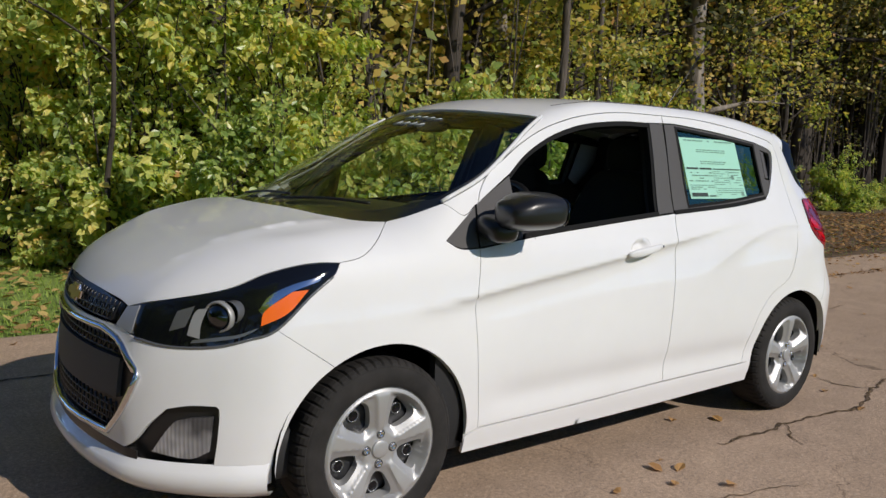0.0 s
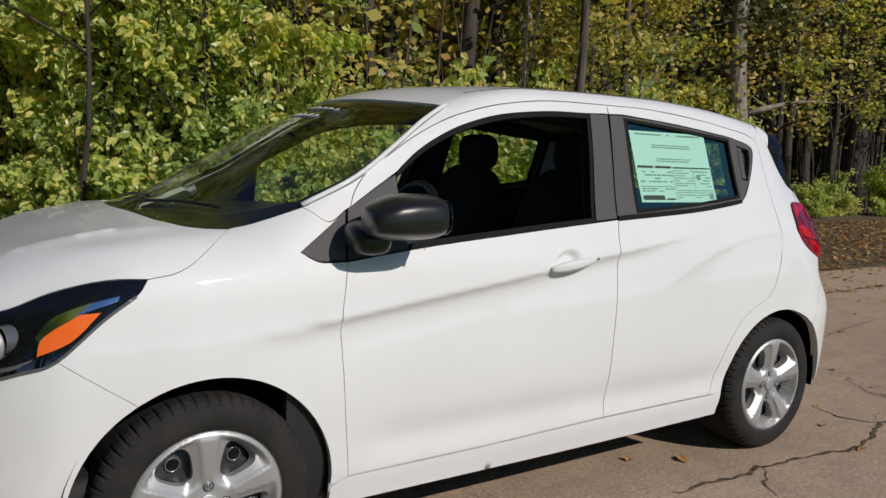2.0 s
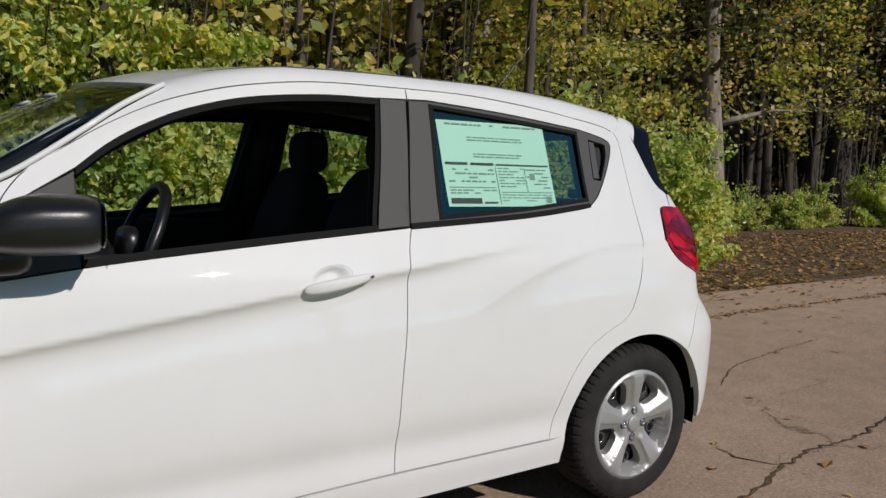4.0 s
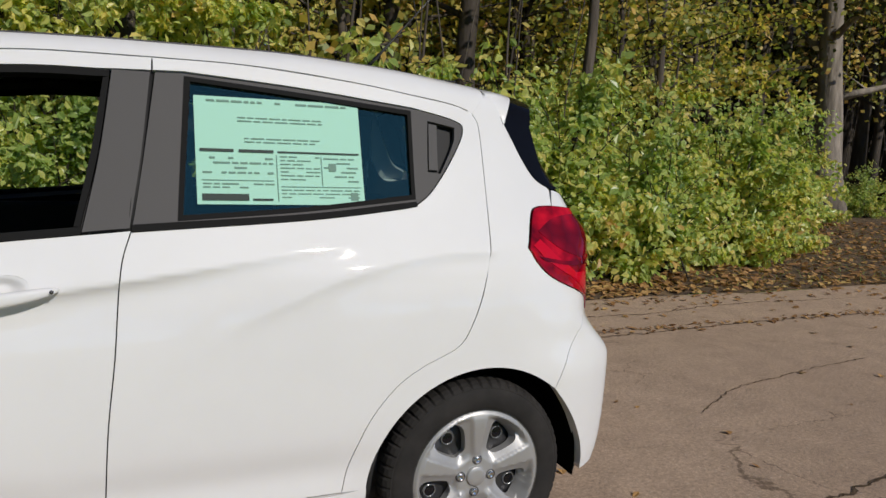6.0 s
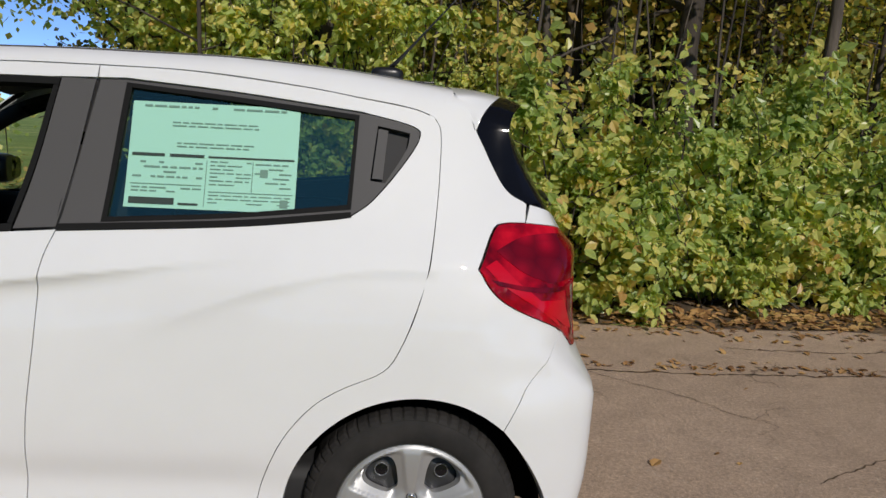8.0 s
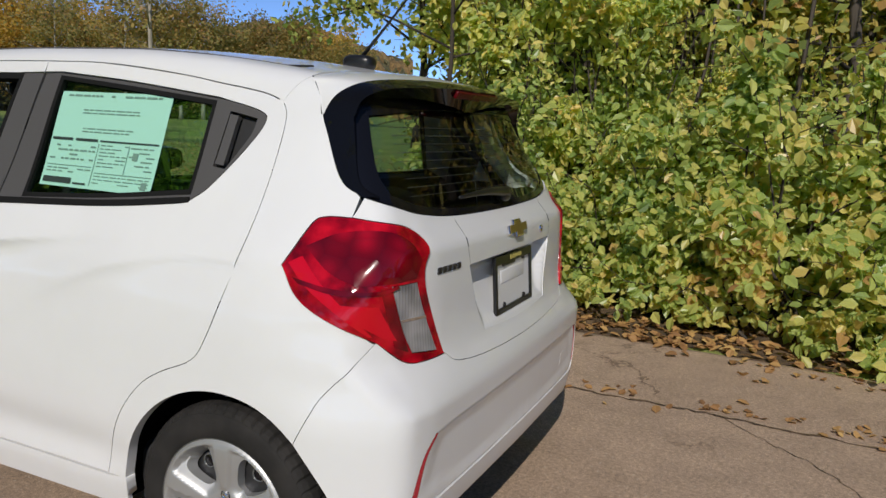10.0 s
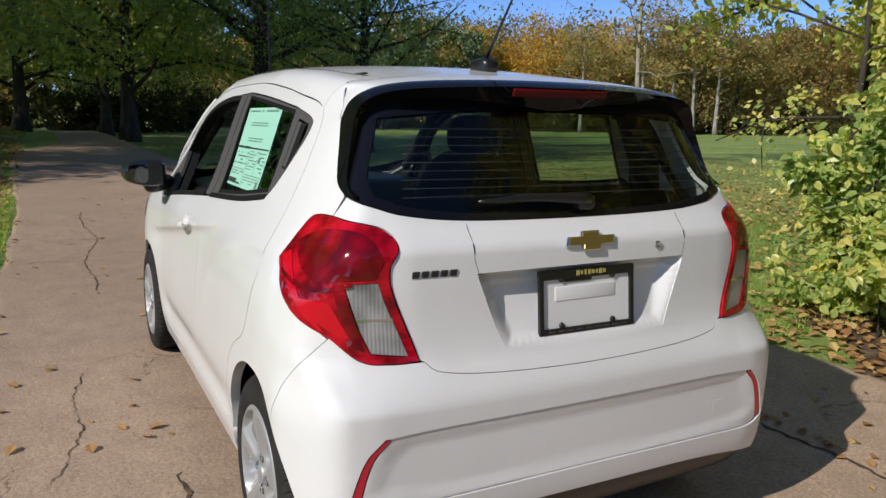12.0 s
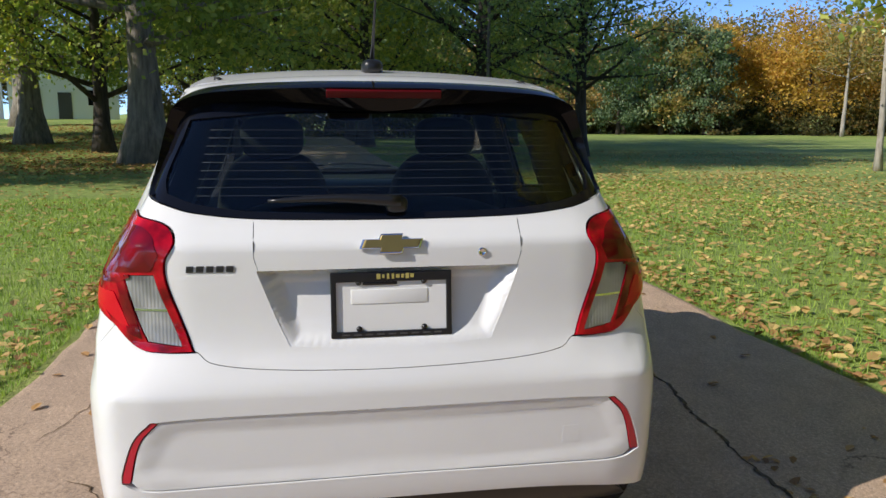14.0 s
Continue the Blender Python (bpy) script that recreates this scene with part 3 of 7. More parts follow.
def tube(path, r, n=8, closed=False):
    """Vertices and faces of a round bar along a path; r: one radius, or one for each place."""
    p = np.array(path, float)
    k = len(p)
    rr = np.full(k, r) if np.isscalar(r) else np.array(r)
    t = np.gradient(p, axis=0) if not closed else np.roll(p, -1, 0) - np.roll(p, 1, 0)
    t /= np.linalg.norm(t, axis=1, keepdims=True) + 1e-9
    up = np.array([0, 0, 1.0]) if abs(t[:, 2]).mean() < .9 else np.array([1.0, 0, 0])
    a = np.cross(t, up)
    a /= np.linalg.norm(a, axis=1, keepdims=True) + 1e-9
    b = np.cross(t, a)
    ang = np.linspace(0, 2 * np.pi, n, endpoint=False)
    v = (p[:, None] + rr[:, None, None] * (np.cos(ang)[None, :, None] * a[:, None] + np.sin(ang)[None, :, None] * b[:, None])).reshape(-1, 3)
    f = []
    for i in range(k if closed else k - 1):
        j = (i + 1) % k
        f += [(i * n + q, i * n + (q + 1) % n, j * n + (q + 1) % n, j * n + q) for q in range(n)]
    if not closed:
        f += [tuple(range(n))[::-1], tuple(range((k - 1) * n, k * n))]
    return v, f


def lathe(profile, n, axis="y"):
    """A ring of revolution round the y axis from (radius, y) pairs."""
    pr = np.array(profile, float)
    ang = np.linspace(0, 2 * np.pi, n, endpoint=False)
    v = np.stack([np.outer(np.cos(ang), pr[:, 0]), np.tile(pr[:, 1], (n, 1)), np.outer(np.sin(ang), pr[:, 0])], 2).reshape(-1, 3)
    k = len(pr)
    f = [(i * k + j, i * k + j + 1, ((i + 1) % n) * k + j + 1, ((i + 1) % n) * k + j) for i in range(n) for j in range(k - 1)]
    return v, f


def blob(c, r, e=2.6, nu=24, nv=14):
    """A rounded box: superellipsoid with centre c and half sizes r."""
    u, v = np.meshgrid(np.linspace(-np.pi, np.pi, nu, endpoint=False), np.linspace(-np.pi / 2, np.pi / 2, nv))
    s = lambda w: np.sign(w) * np.abs(w) ** (2 / e)
    p = np.stack([s(np.cos(v)) * s(np.cos(u)), s(np.cos(v)) * s(np.sin(u)), s(np.sin(v))], 2).reshape(-1, 3)
    f = [(j * nu + i, j * nu + (i + 1) % nu, (j + 1) * nu + (i + 1) % nu, (j + 1) * nu + i) for j in range(nv - 1) for i in range(nu)]
    return p * r + c, f


def S(x, z):
    """A place on the near flank."""
    return tuple(onto("L", [(x, z)], 0.0)[0])


car = tagged(new("car"), "white small five-door hatchback parked on the asphalt path", "car")
DOOR_TOP = [(.440, 1.04), (.462, 1.086), (.508, 1.139), (.59, 1.194), (.675, 1.247), (.781, 1.301), (.891, 1.341), (1.047, 1.378), (1.257, 1.403), (1.536, 1.407)]
DOOR_FRONT = [(.400, .892), (.379, .784), (.374, .73), (.381, .584), (.389, .439), (.402, .313), (.405, .272)]
B_LINE = [(1.478, .994), (1.453, .903), (1.438, .705), (1.42, .524), (1.41, .290)]
BELT = [(.400, .892), (.711, .929), (1.095, .963), (1.478, .994)]
REAR_BELT = [(1.478, .994), (1.895, 1.020), (2.13, 1.045), (2.204, 1.056)]
REAR_DOOR = [(2.41, 1.316), (2.428, 1.277), (2.428, 1.167), (2.420, 1.045), (2.405, .925), (2.385, .851), (2.345, .743), (2.300, .677), (2.198, .628), (2.124, .578), (2.053, .490), (2.005, .38), (1.985, .295)]
REAR_TOP = [(1.536, 1.407), (1.767, 1.404), (2.061, 1.378), (2.218, 1.356), (2.35, 1.336), (2.41, 1.316)]
WINDOW = [(.608, 1.134), (.684, 1.195), (.773, 1.247), (.883, 1.293), (1.039, 1.333), (1.247, 1.356), (1.439, 1.360)]
QUARTER_TRIM = [(2.204, 1.056), (2.254, 1.094), (2.324, 1.179), (2.371, 1.258), (2.35, 1.29), (2.216, 1.32)]


def arc(cx, cz, r, a0, a1, n=14):
    return [(cx + r * math.cos(radians(a0 + (a1 - a0) * i / n)), cz + r * math.sin(radians(a0 + (a1 - a0) * i / n))) for i in range(n + 1)]


def shifted(pts, dx, dz):
    return [(x + dx, z + dz) for x, z in pts]


# seams where bumpers and wings meet
FCUT, RCUT = 121.0, 50.7
along = lambda run, n=10: [S(float(np.interp(i / n, np.linspace(0, 1, len(run)), [q[0] for q in run])), float(np.interp(i / n, np.linspace(0, 1, len(run)), [q[1] for q in run]))) for i in range(n + 1)]
F_SEAM = along([arc(.010, .275, .342, FCUT, FCUT, 1)[0], (-.337, .691)])
R_SEAM = along([arc(2.395, .265, .345, RCUT, RCUT, 1)[0], (2.655, .615), (2.686, .695)], 8) + [(2.690, -.722, .751), (2.708, -.705, .775)]
# flanks
on_side = lambda pts: [S(x, z) for x, z in pts]
panel("front_fender", "U", [on_side(DOOR_FRONT), on_side([(.405, .272), (.348, .255)]), on_side(arc(.010, .275, .342, -8, FCUT)), F_SEAM,
      [F_SEAM[-1], (-.236, -.749, .781), (-.161, -.744, .833), (-.132, -.730, .870)], [(-.132, -.730, .870), (-.057, -.728, .884), (.011, -.697, .921), (.102, -.611, .977)],
      [(.102, -.606, .977), (.18, -.618, .992), (.30, -.646, 1.035)], [(.30, -.646, 1.035), S(.364, 1.000), S(.425, 1.030)], on_side([(.425, 1.030), (.267, .921)]), on_side([(.267, .921), (.319, .893), (.400, .892)])],
      WHITE, car, step=.02, inset=.0007, thick=.03, both=True)
CUP = [(1.205 + .062 * math.cos(a), .866 + .034 * math.sin(a) + .010 * math.cos(a)) for a in np.linspace(0, 2 * math.pi, 25)]
front_door = panel("front_door", "L", [BELT, B_LINE, [B_LINE[-1], (.9, .276), DOOR_FRONT[-1]], DOOR_FRONT[::-1]], WHITE, car, holes=[[CUP]], step=.0108, both=True)
fd = tuple(front_door)
rear_door = panel("rear_door", "L", [REAR_TOP, REAR_DOOR, [REAR_DOOR[-1], B_LINE[-1]], B_LINE[::-1], REAR_BELT, QUARTER_TRIM,
                                     [(2.216, 1.32), (1.9, 1.354), (1.609, 1.376)], [(1.609, 1.376), (1.536, 1.374)]], WHITE, car, step=.0115, both=True)
rd = tuple(rear_door)
panel("window_frame", "L", [DOOR_TOP, [(1.536, 1.407), (1.534, 1.374)], [(1.534, 1.374), (1.441, 1.371)], shifted(WINDOW[::-1], 0, .010), [(.606, 1.143), (.440, 1.04)]], WHITE, fd, both=True)
panel("window_seal", "L", [shifted(WINDOW, 0, .010), [(1.441, 1.371), (1.41, 1.17), (1.37, 1.003)], [(1.37, 1.003), (1.356, 1.003)], [(1.356, 1.003), (1.394, 1.17), (1.424, 1.350)], shifted(WINDOW[::-1], 0, -.008)],
      SEAL, fd, inset=.0003, off=.003, thick=.03, step=.02, both=True, label="black rubber window seal")
panel("belt_moulding", "L", [[(.606, .918), (.781, .937), (1.095, .964), (1.372, .986)], [(1.372, .986), (1.372, 1.004)], [(1.372, 1.004), (1.095, .982), (.781, .955), (.606, .937)]], SEAL, fd, inset=.0003, off=-.004, step=.02, both=True)
panel("pillar_trim", "L", [[(1.443, 1.371), (1.532, 1.371)], [(1.532, 1.371), (1.506, 1.172), (1.476, .998)], [(1.476, .998), (1.372, .990)], [(1.372, .990), (1.412, 1.17), (1.443, 1.371)]], TRIM, fd, off=.002, both=True, label="grey-black textured pillar trim")
panel("mirror_sail", "L", [[(.432, 1.038), (.604, 1.137)], [(.604, 1.137), (.604, .920)], [(.604, .920), (.404, .896)], [(.404, .896), (.432, 1.038)]], TRIM, fd, off=.001, both=True)
panel("corner_trim", "L", [[(.267, .921), (.425, 1.031)], [(.425, 1.031), (.398, .896)], [(.398, .896), (.319, .896), (.267, .921)]], TRIM, car, off=.001, both=True, label="grey-black triangular trim")
panel("window_surround", "L", [[(1.541, 1.371), (1.609, 1.373)], [(1.609, 1.373), (1.9, 1.352), (2.216, 1.318)], QUARTER_TRIM[::-1], REAR_BELT[::-1], [(1.480, .997), (1.510, 1.172), (1.541, 1.371)]],
      TRIM, rd, holes=[[[(1.613, 1.362), (1.9, 1.338), (2.208, 1.308)], [(2.208, 1.308), (2.198, 1.075)], [(2.198, 1.075), (1.9, 1.042), (1.586, 1.019)], [(1.586, 1.019), (1.613, 1.362)]],
                       [[(2.262, 1.285), (2.345, 1.270)], [(2.345, 1.270), (2.335, 1.225), (2.285, 1.142)], [(2.285, 1.142), (2.248, 1.146)], [(2.248, 1.146), (2.262, 1.285)]]],
      off=.002, both=True, label="grey-black surround of the rear side window")
panel("window_gasket", "L", [[(1.609, 1.366), (1.9, 1.342), (2.212, 1.312)], [(2.212, 1.312), (2.202, 1.071)], [(2.202, 1.071), (1.9, 1.038), (1.582, 1.015)], [(1.582, 1.015), (1.609, 1.366)]], SEAL, rd,
      holes=[[[(1.624, 1.353), (1.9, 1.329), (2.200, 1.300)], [(2.200, 1.300), (2.191, 1.083)], [(2.191, 1.083), (1.9, 1.050), (1.596, 1.029)], [(1.596, 1.029), (1.624, 1.353)]]], inset=.0003, off=.0005, thick=.01, step=.02, both=True)
panel("belt_moulding", "L", [shifted(REAR_BELT, 0, -.004), [(2.204, 1.052), (2.202, 1.066)], [(2.202, 1.066), (2.13, 1.058), (1.895, 1.033), (1.480, 1.008)], [(1.480, 1.008), (1.478, .990)]], SEAL, rd, inset=.0003, off=-.003, step=.02, both=True)
panel("handle_cup", "L", [[(2.255, 1.29), (2.352, 1.277)], [(2.352, 1.277), (2.34, 1.22), (2.285, 1.135)], [(2.285, 1.135), (2.24, 1.14)], [(2.24, 1.14), (2.255, 1.29)]], GLOSSBLACK, rd, off=.03, thick=0, both=True)
panel("pull_handle", "L", [[(2.262, 1.280), (2.290, 1.276)], [(2.290, 1.276), (2.280, 1.148)], [(2.280, 1.148), (2.250, 1.150)], [(2.250, 1.150), (2.262, 1.280)]], TRIM, rd, off=.002, step=.02, both=True)
panel("rear_window", "L", [[(1.606, 1.366), (1.9, 1.342), (2.214, 1.312)], [(2.214, 1.312), (2.204, 1.070)], [(2.204, 1.070), (1.9, 1.036), (1.578, 1.013)], [(1.578, 1.013), (1.606, 1.366)]], DARKGLASS, rd, inset=0, off=.010, thick=0, step=.05, both=True)
far_window = panel("door_window", "L", [shifted(WINDOW, 0, .005), [(1.439, 1.365), (1.40, 1.17), (1.36, .99)], [(1.36, .99), (1.095, .97), (.600, .925)], [(.600, .925), (.608, 1.139)]], GLASS, fd, inset=0, off=.018, thick=0, step=.05, both=True)
# the near front window is wound down
bpy.data.objects.remove(far_window[0])
panel("sill", "L", [[(.408, .268), (.9, .272), (1.41, .286), (1.985, .291)], [(1.985, .291), (2.052, .30)], [(2.052, .30), (2.048, .20)], [(2.048, .20), (1.2, .185), (.352, .185)], [(.352, .185), (.352, .25)], [(.352, .25), (.408, .268)]], WHITE, car, both=True)
# roof, bonnet and screens
A_EDGE = [(.30, -.646, 1.035), (.468, -.641, 1.116), (.621, -.610, 1.219), (.725, -.582, 1.293), (.83, -.552, 1.353)]
mirror = lambda pts: [(x, -y, z) for x, y, z in pts][::-1]
top_l = [S(x, z) for x, z in DOOR_TOP]
rail_l = [S(x, z) for x, z in REAR_TOP]
base_l = [(.30, -.646, 1.035), S(.364, 1.000), S(.425, 1.033)]
SCREEN_TOP = [(.83, -.552, 1.353), (.735, -.30, 1.383), (.69, 0, 1.392), (.735, .30, 1.383), (.83, .552, 1.353)]
GATE_TOP = [(2.461, -.533, 1.38), (2.46, -.3, 1.41), (2.455, 0, 1.42), (2.46, .3, 1.41), (2.461, .533, 1.38)]
flip = lambda pts: [(x, -y, z) for x, y, z in pts]
panel("roof", "U", [A_EDGE, SCREEN_TOP, mirror(A_EDGE), flip(base_l), flip([base_l[2], top_l[0]]), flip(top_l), flip(rail_l), flip([rail_l[-1], (2.461, -.533, 1.38)]), GATE_TOP[::-1],
      [(2.461, -.533, 1.38), rail_l[-1]], rail_l[::-1], top_l[::-1], [top_l[0], base_l[2]], base_l[::-1]], WHITE, car)
COWL = [(.102, -.611, .977), (.037, -.566, .977), (-.01, -.50, .982), (-.06, -.35, .991), (-.094, 0, 1.0), (-.06, .35, .991), (-.01, .50, .982), (.037, .566, .977), (.102, .611, .977)]
hood_l = [(.102, -.611, .977), (.011, -.697, .921), (-.057, -.728, .884), (-.132, -.730, .870)]
lamp_l = [(-.132, -.730, .870), (-.233, -.704, .868), (-.339, -.667, .841), (-.441, -.627, .796), (-.566, -.522, .76), (-.645, -.395, .725)]
panel("bonnet", "U", [COWL, mirror(hood_l)[::-1], mirror(lamp_l)[::-1], [(-.645, .395, .725), (-.667, .2, .745), (-.675, 0, .752), (-.667, -.2, .745), (-.645, -.395, .725)], lamp_l[::-1], hood_l[::-1]], WHITE, car)
panel("windscreen", "U", [A_EDGE, SCREEN_TOP, mirror(A_EDGE), [(.30, .646, 1.035), (.18, .618, .992), (.102, .606, .977)], COWL[::-1], [(.102, -.606, .977), (.18, -.618, .992), (.30, -.646, 1.035)]], GLASS, car, inset=-.006, off=.006, thick=0, step=.05)
panel("screen_border", "U", [A_EDGE, SCREEN_TOP, mirror(A_EDGE), [(.30, .646, 1.035), (.18, .618, .992), (.102, .606, .977)], COWL[::-1], [(.102, -.606, .977), (.18, -.618, .992), (.30, -.646, 1.035)]], BLACK, car,
      holes=[[[(.30, -.624, 1.055), (.468, -.626, 1.132), (.621, -.597, 1.232), (.812, -.536, 1.352)], [(.812, -.536, 1.352), (.71, -.28, 1.374), (.672, 0, 1.382), (.71, .28, 1.374), (.812, .536, 1.352)],
              [(.812, .536, 1.352), (.621, .597, 1.232), (.468, .626, 1.132), (.30, .624, 1.055)], [(.30, .624, 1.055), (.10, .50, 1.02), (-.015, .25, 1.02), (-.04, 0, 1.02), (-.015, -.25, 1.02), (.10, -.50, 1.02), (.30, -.624, 1.055)]]],
      inset=-.004, off=.009, thick=0, label="black ceramic border and cowl of the windscreen")
panel("roof_joint", "U", [[(2.40, rail_l[-1][1] - .012, 1.305), (2.475, -.545, 1.375)], [(2.475, -.545, 1.375), (2.450, -.515, 1.39)], [(2.450, -.515, 1.39), (2.39, rail_l[-1][1] + .03, 1.33)], [(2.39, rail_l[-1][1] + .03, 1.33), (2.40, rail_l[-1][1] - .012, 1.305)]], WHITE, car, off=.001, inset=0, thick=0, step=.02, both=True)
for sgn in (1, -1):
    v, f = tube(smooth([(x, y * sgn, z + .010) for x, y, z in A_EDGE], 5), .0075, 8)
    mesh_part("pillar_edge", v, f, WHITE, car)
# tail
GLASS_L = [(2.505, -.560, 1.325), (2.563, -.597, 1.203), (2.612, -.621, 1.130), (2.650, -.618, 1.098)]
SPOILER = [(2.505, -.560, 1.325), (2.548, -.515, 1.360), (2.572, -.44, 1.385), (2.580, -.27, 1.397), (2.585, 0, 1.402), (2.580, .27, 1.397), (2.572, .44, 1.385), (2.548, .515, 1.360), (2.505, .560, 1.325)]


def spoiler_parts():
    """The tailgate spoiler: a white cap, its black lip, and black fins that run down beside the glass."""
    half_seam = [(2.520, -.576, 1.287), (2.505, -.563, 1.325), (2.480, -.546, 1.362), (2.461, -.533, 1.383), (2.46, -.38, 1.406), (2.458, -.2, 1.419), (2.455, 0, 1.424)]
    half_edge = [(2.522, -.578, 1.286), (2.541, -.562, 1.330), (2.562, -.532, 1.357), (2.586, -.480, 1.376), (2.608, -.38, 1.388), (2.627, -.2, 1.396), (2.632, 0, 1.398)]
    whole = lambda p: smooth(p + [(x, -y, z) for x, y, z in p[-2::-1]], 5)
    seam, edge = whole(half_seam), whole(half_edge)
    n = len(seam)
    strip = lambda p, q, m=5, arch=.0: (np.vstack([p + (q - p) * u + np.array((0, 0, arch * math.sin(math.pi * u))) for u in np.linspace(0, 1, m)]),
                                        [(r * len(p) + i, r * len(p) + i + 1, (r + 1) * len(p) + i + 1, (r + 1) * len(p) + i) for r in range(m - 1) for i in range(len(p) - 1)])
    white = strip(seam, edge, 5, .004)
    # the black run: up the fin, over the top and down again
    side = onto("C", [flat("C", p) for p in smooth(GLASS_L, 4)[4:]], -.002)[::-1]
    run = np.vstack([side, edge, (side * (1, -1, 1))[::-1]])
    up = np.clip((run[:, 2] - 1.10) / .19, 0, 1)
    high = np.clip((run[:, 2] - 1.29) / .10, 0, 1)
    crest = run + np.c_[.034 + .056 * up - .028 * high, np.sign(run[:, 1]) * (-.010 + .008 * up), -.020 * high]
    inward = np.c_[0 * up, -run[:, 1], 1.20 - run[:, 2]]
    inward /= np.linalg.norm(inward, axis=1, keepdims=True)
    foot = crest + inward * (.034 + .028 * high)[:, None] - np.c_[.014 + .018 * high, 0 * up, 0 * up]
    line = smooth([half_seam[3], half_seam[2], half_seam[1], half_seam[0]], 4) + np.array((.0, -.0015, .0015))
    joints = [tube(line * (1, sgn, 1), .0016, 5) for sgn in (1, -1)]
    return white, joined(strip(run, crest, 4, .003), strip(crest, foot, 2)), joints


(v, f), (lip_v, lip_f), joints = spoiler_parts()
wing = mesh_part("spoiler", v, f, WHITE, car, "white roof spoiler with a black lip")
for seam_v, seam_f in joints:
    mesh_part("spoiler_joint", seam_v, seam_f, SHELL, wing)
mesh_part("spoiler_lip", lip_v, lip_f, LIPBLACK, wing, "gloss black spoiler lip and side fins")
quarter_edge = [S(x, z) for x, z in REAR_DOOR]
panel("quarter_panel", "C", [[rail_l[-1]] + quarter_edge[1:], [quarter_edge[-1], S(2.052, .296)], [S(x, z) for x, z in arc(2.395, .265, .345, 184, RCUT)], R_SEAM, [(2.708, -.705, .775), (2.61, -.773, .855), (2.534, -.752, .938)], [(2.534, -.752, .938), (2.572, -.69, 1.030), (2.60, -.672, 1.05), (2.645, -.66, 1.052)],
      [(2.645, -.66, 1.052), (2.650, -.63, 1.098)], GLASS_L[::-1], [GLASS_L[0], (2.461, -.533, 1.38)], [(2.461, -.533, 1.38), rail_l[-1]]], WHITE, car, inset=.0007, thick=.03, both=True)
SCREEN_LOW = [(2.650, -.618, 1.098), (2.695, -.575, 1.078), (2.746, -.49, 1.055), (2.782, -.325, 1.040), (2.795, 0, 1.036), (2.782, .325, 1.040), (2.746, .49, 1.055), (2.695, .575, 1.078), (2.650, .618, 1.098)]
LIGHT_IN = [(2.645, -.660, 1.052), (2.726, -.574, 1.033), (2.779, -.539, .989), (2.779, -.564, .938), (2.787, -.556, .87), (2.826, -.498, .716)]
GATE_LOW = [(2.833, -.490, .712), (2.859, -.443, .684), (2.877, -.282, .667), (2.886, 0, .660), (2.877, .282, .667), (2.859, .443, .684), (2.833, .490, .712)]
RECESS = [[(2.83, -.339, .914), (2.84, 0, .916), (2.83, .339, .914)], [(2.83, .339, .914), (2.85, .30, .80), (2.857, .262, .722)], [(2.857, .262, .722), (2.865, 0, .712), (2.857, -.262, .722)], [(2.857, -.262, .722), (2.85, -.30, .80), (2.83, -.339, .914)]]
tailgate = panel("tailgate", "C", [SCREEN_LOW, [(2.650, .618, 1.098), (2.645, .660, 1.052)], mirror(LIGHT_IN)[::-1], GATE_LOW[::-1], LIGHT_IN[::-1], [(2.645, -.660, 1.052), (2.650, -.618, 1.098)]], WHITE, car,
                 holes=[RECESS], inset=.0010, thick=.012)
recess_rim = ring("C", RECESS, .02, 0)


def hollow(uv):
    """The plate's hollow: deep under the upper edge, running out below, with sloping sides."""
    d = np.sqrt(((uv[:, None] - recess_rim[None]) ** 2).sum(2)).min(1)
    d = np.where(inside(recess_rim, uv), d, 0)
    up = np.clip((.915 - uv[:, 1]) / .02, 0, 1)
    side_of = np.clip(d / .034, 0, 1)
    return .001 + .042 * np.clip((uv[:, 1] - .715) / .16, 0, 1) ** .7 * np.where(uv[:, 1] > .895, np.minimum(np.clip(d / .010, 0, 1), 1), ease(0, 1, side_of))


panel("plate_recess", "C", RECESS, WHITE, tailgate, inset=-.005, off=hollow, thick=0, step=.007)
glass_ring = [SPOILER, mirror(GLASS_L)[::-1], SCREEN_LOW[::-1], GLASS_L[::-1]]
glass_hole = [[(2.60, -.50, 1.29), (2.625, -.25, 1.312), (2.63, 0, 1.316), (2.625, .25, 1.312), (2.60, .50, 1.29)], [(2.60, .50, 1.29), (2.655, .555, 1.16), (2.675, .55, 1.105)],
              [(2.675, .55, 1.105), (2.74, .47, 1.075), (2.775, .30, 1.058), (2.79, 0, 1.054), (2.775, -.30, 1.058), (2.74, -.47, 1.075), (2.675, -.55, 1.105)], [(2.675, -.55, 1.105), (2.655, -.555, 1.16), (2.60, -.50, 1.29)]]
panel("screen_surround", "C", glass_ring, GLOSSBLACK, tailgate, holes=[glass_hole], off=.004, step=.025, label="gloss black rear screen surround")
panel("rear_screen", "C", glass_hole, REARGLASS, tailgate, inset=-.008, off=.008, thick=0, step=.05)
v, f = box((0, 0, 0), (.012, .31, .022), .003)
mesh_part("high_brake_light", np.array(v) @ np.array(Matrix.Rotation(radians(27), 3, "Y")).T + (2.688, 0, 1.362), f, DIMRED, tailgate, "unlit dark red brake light strip")
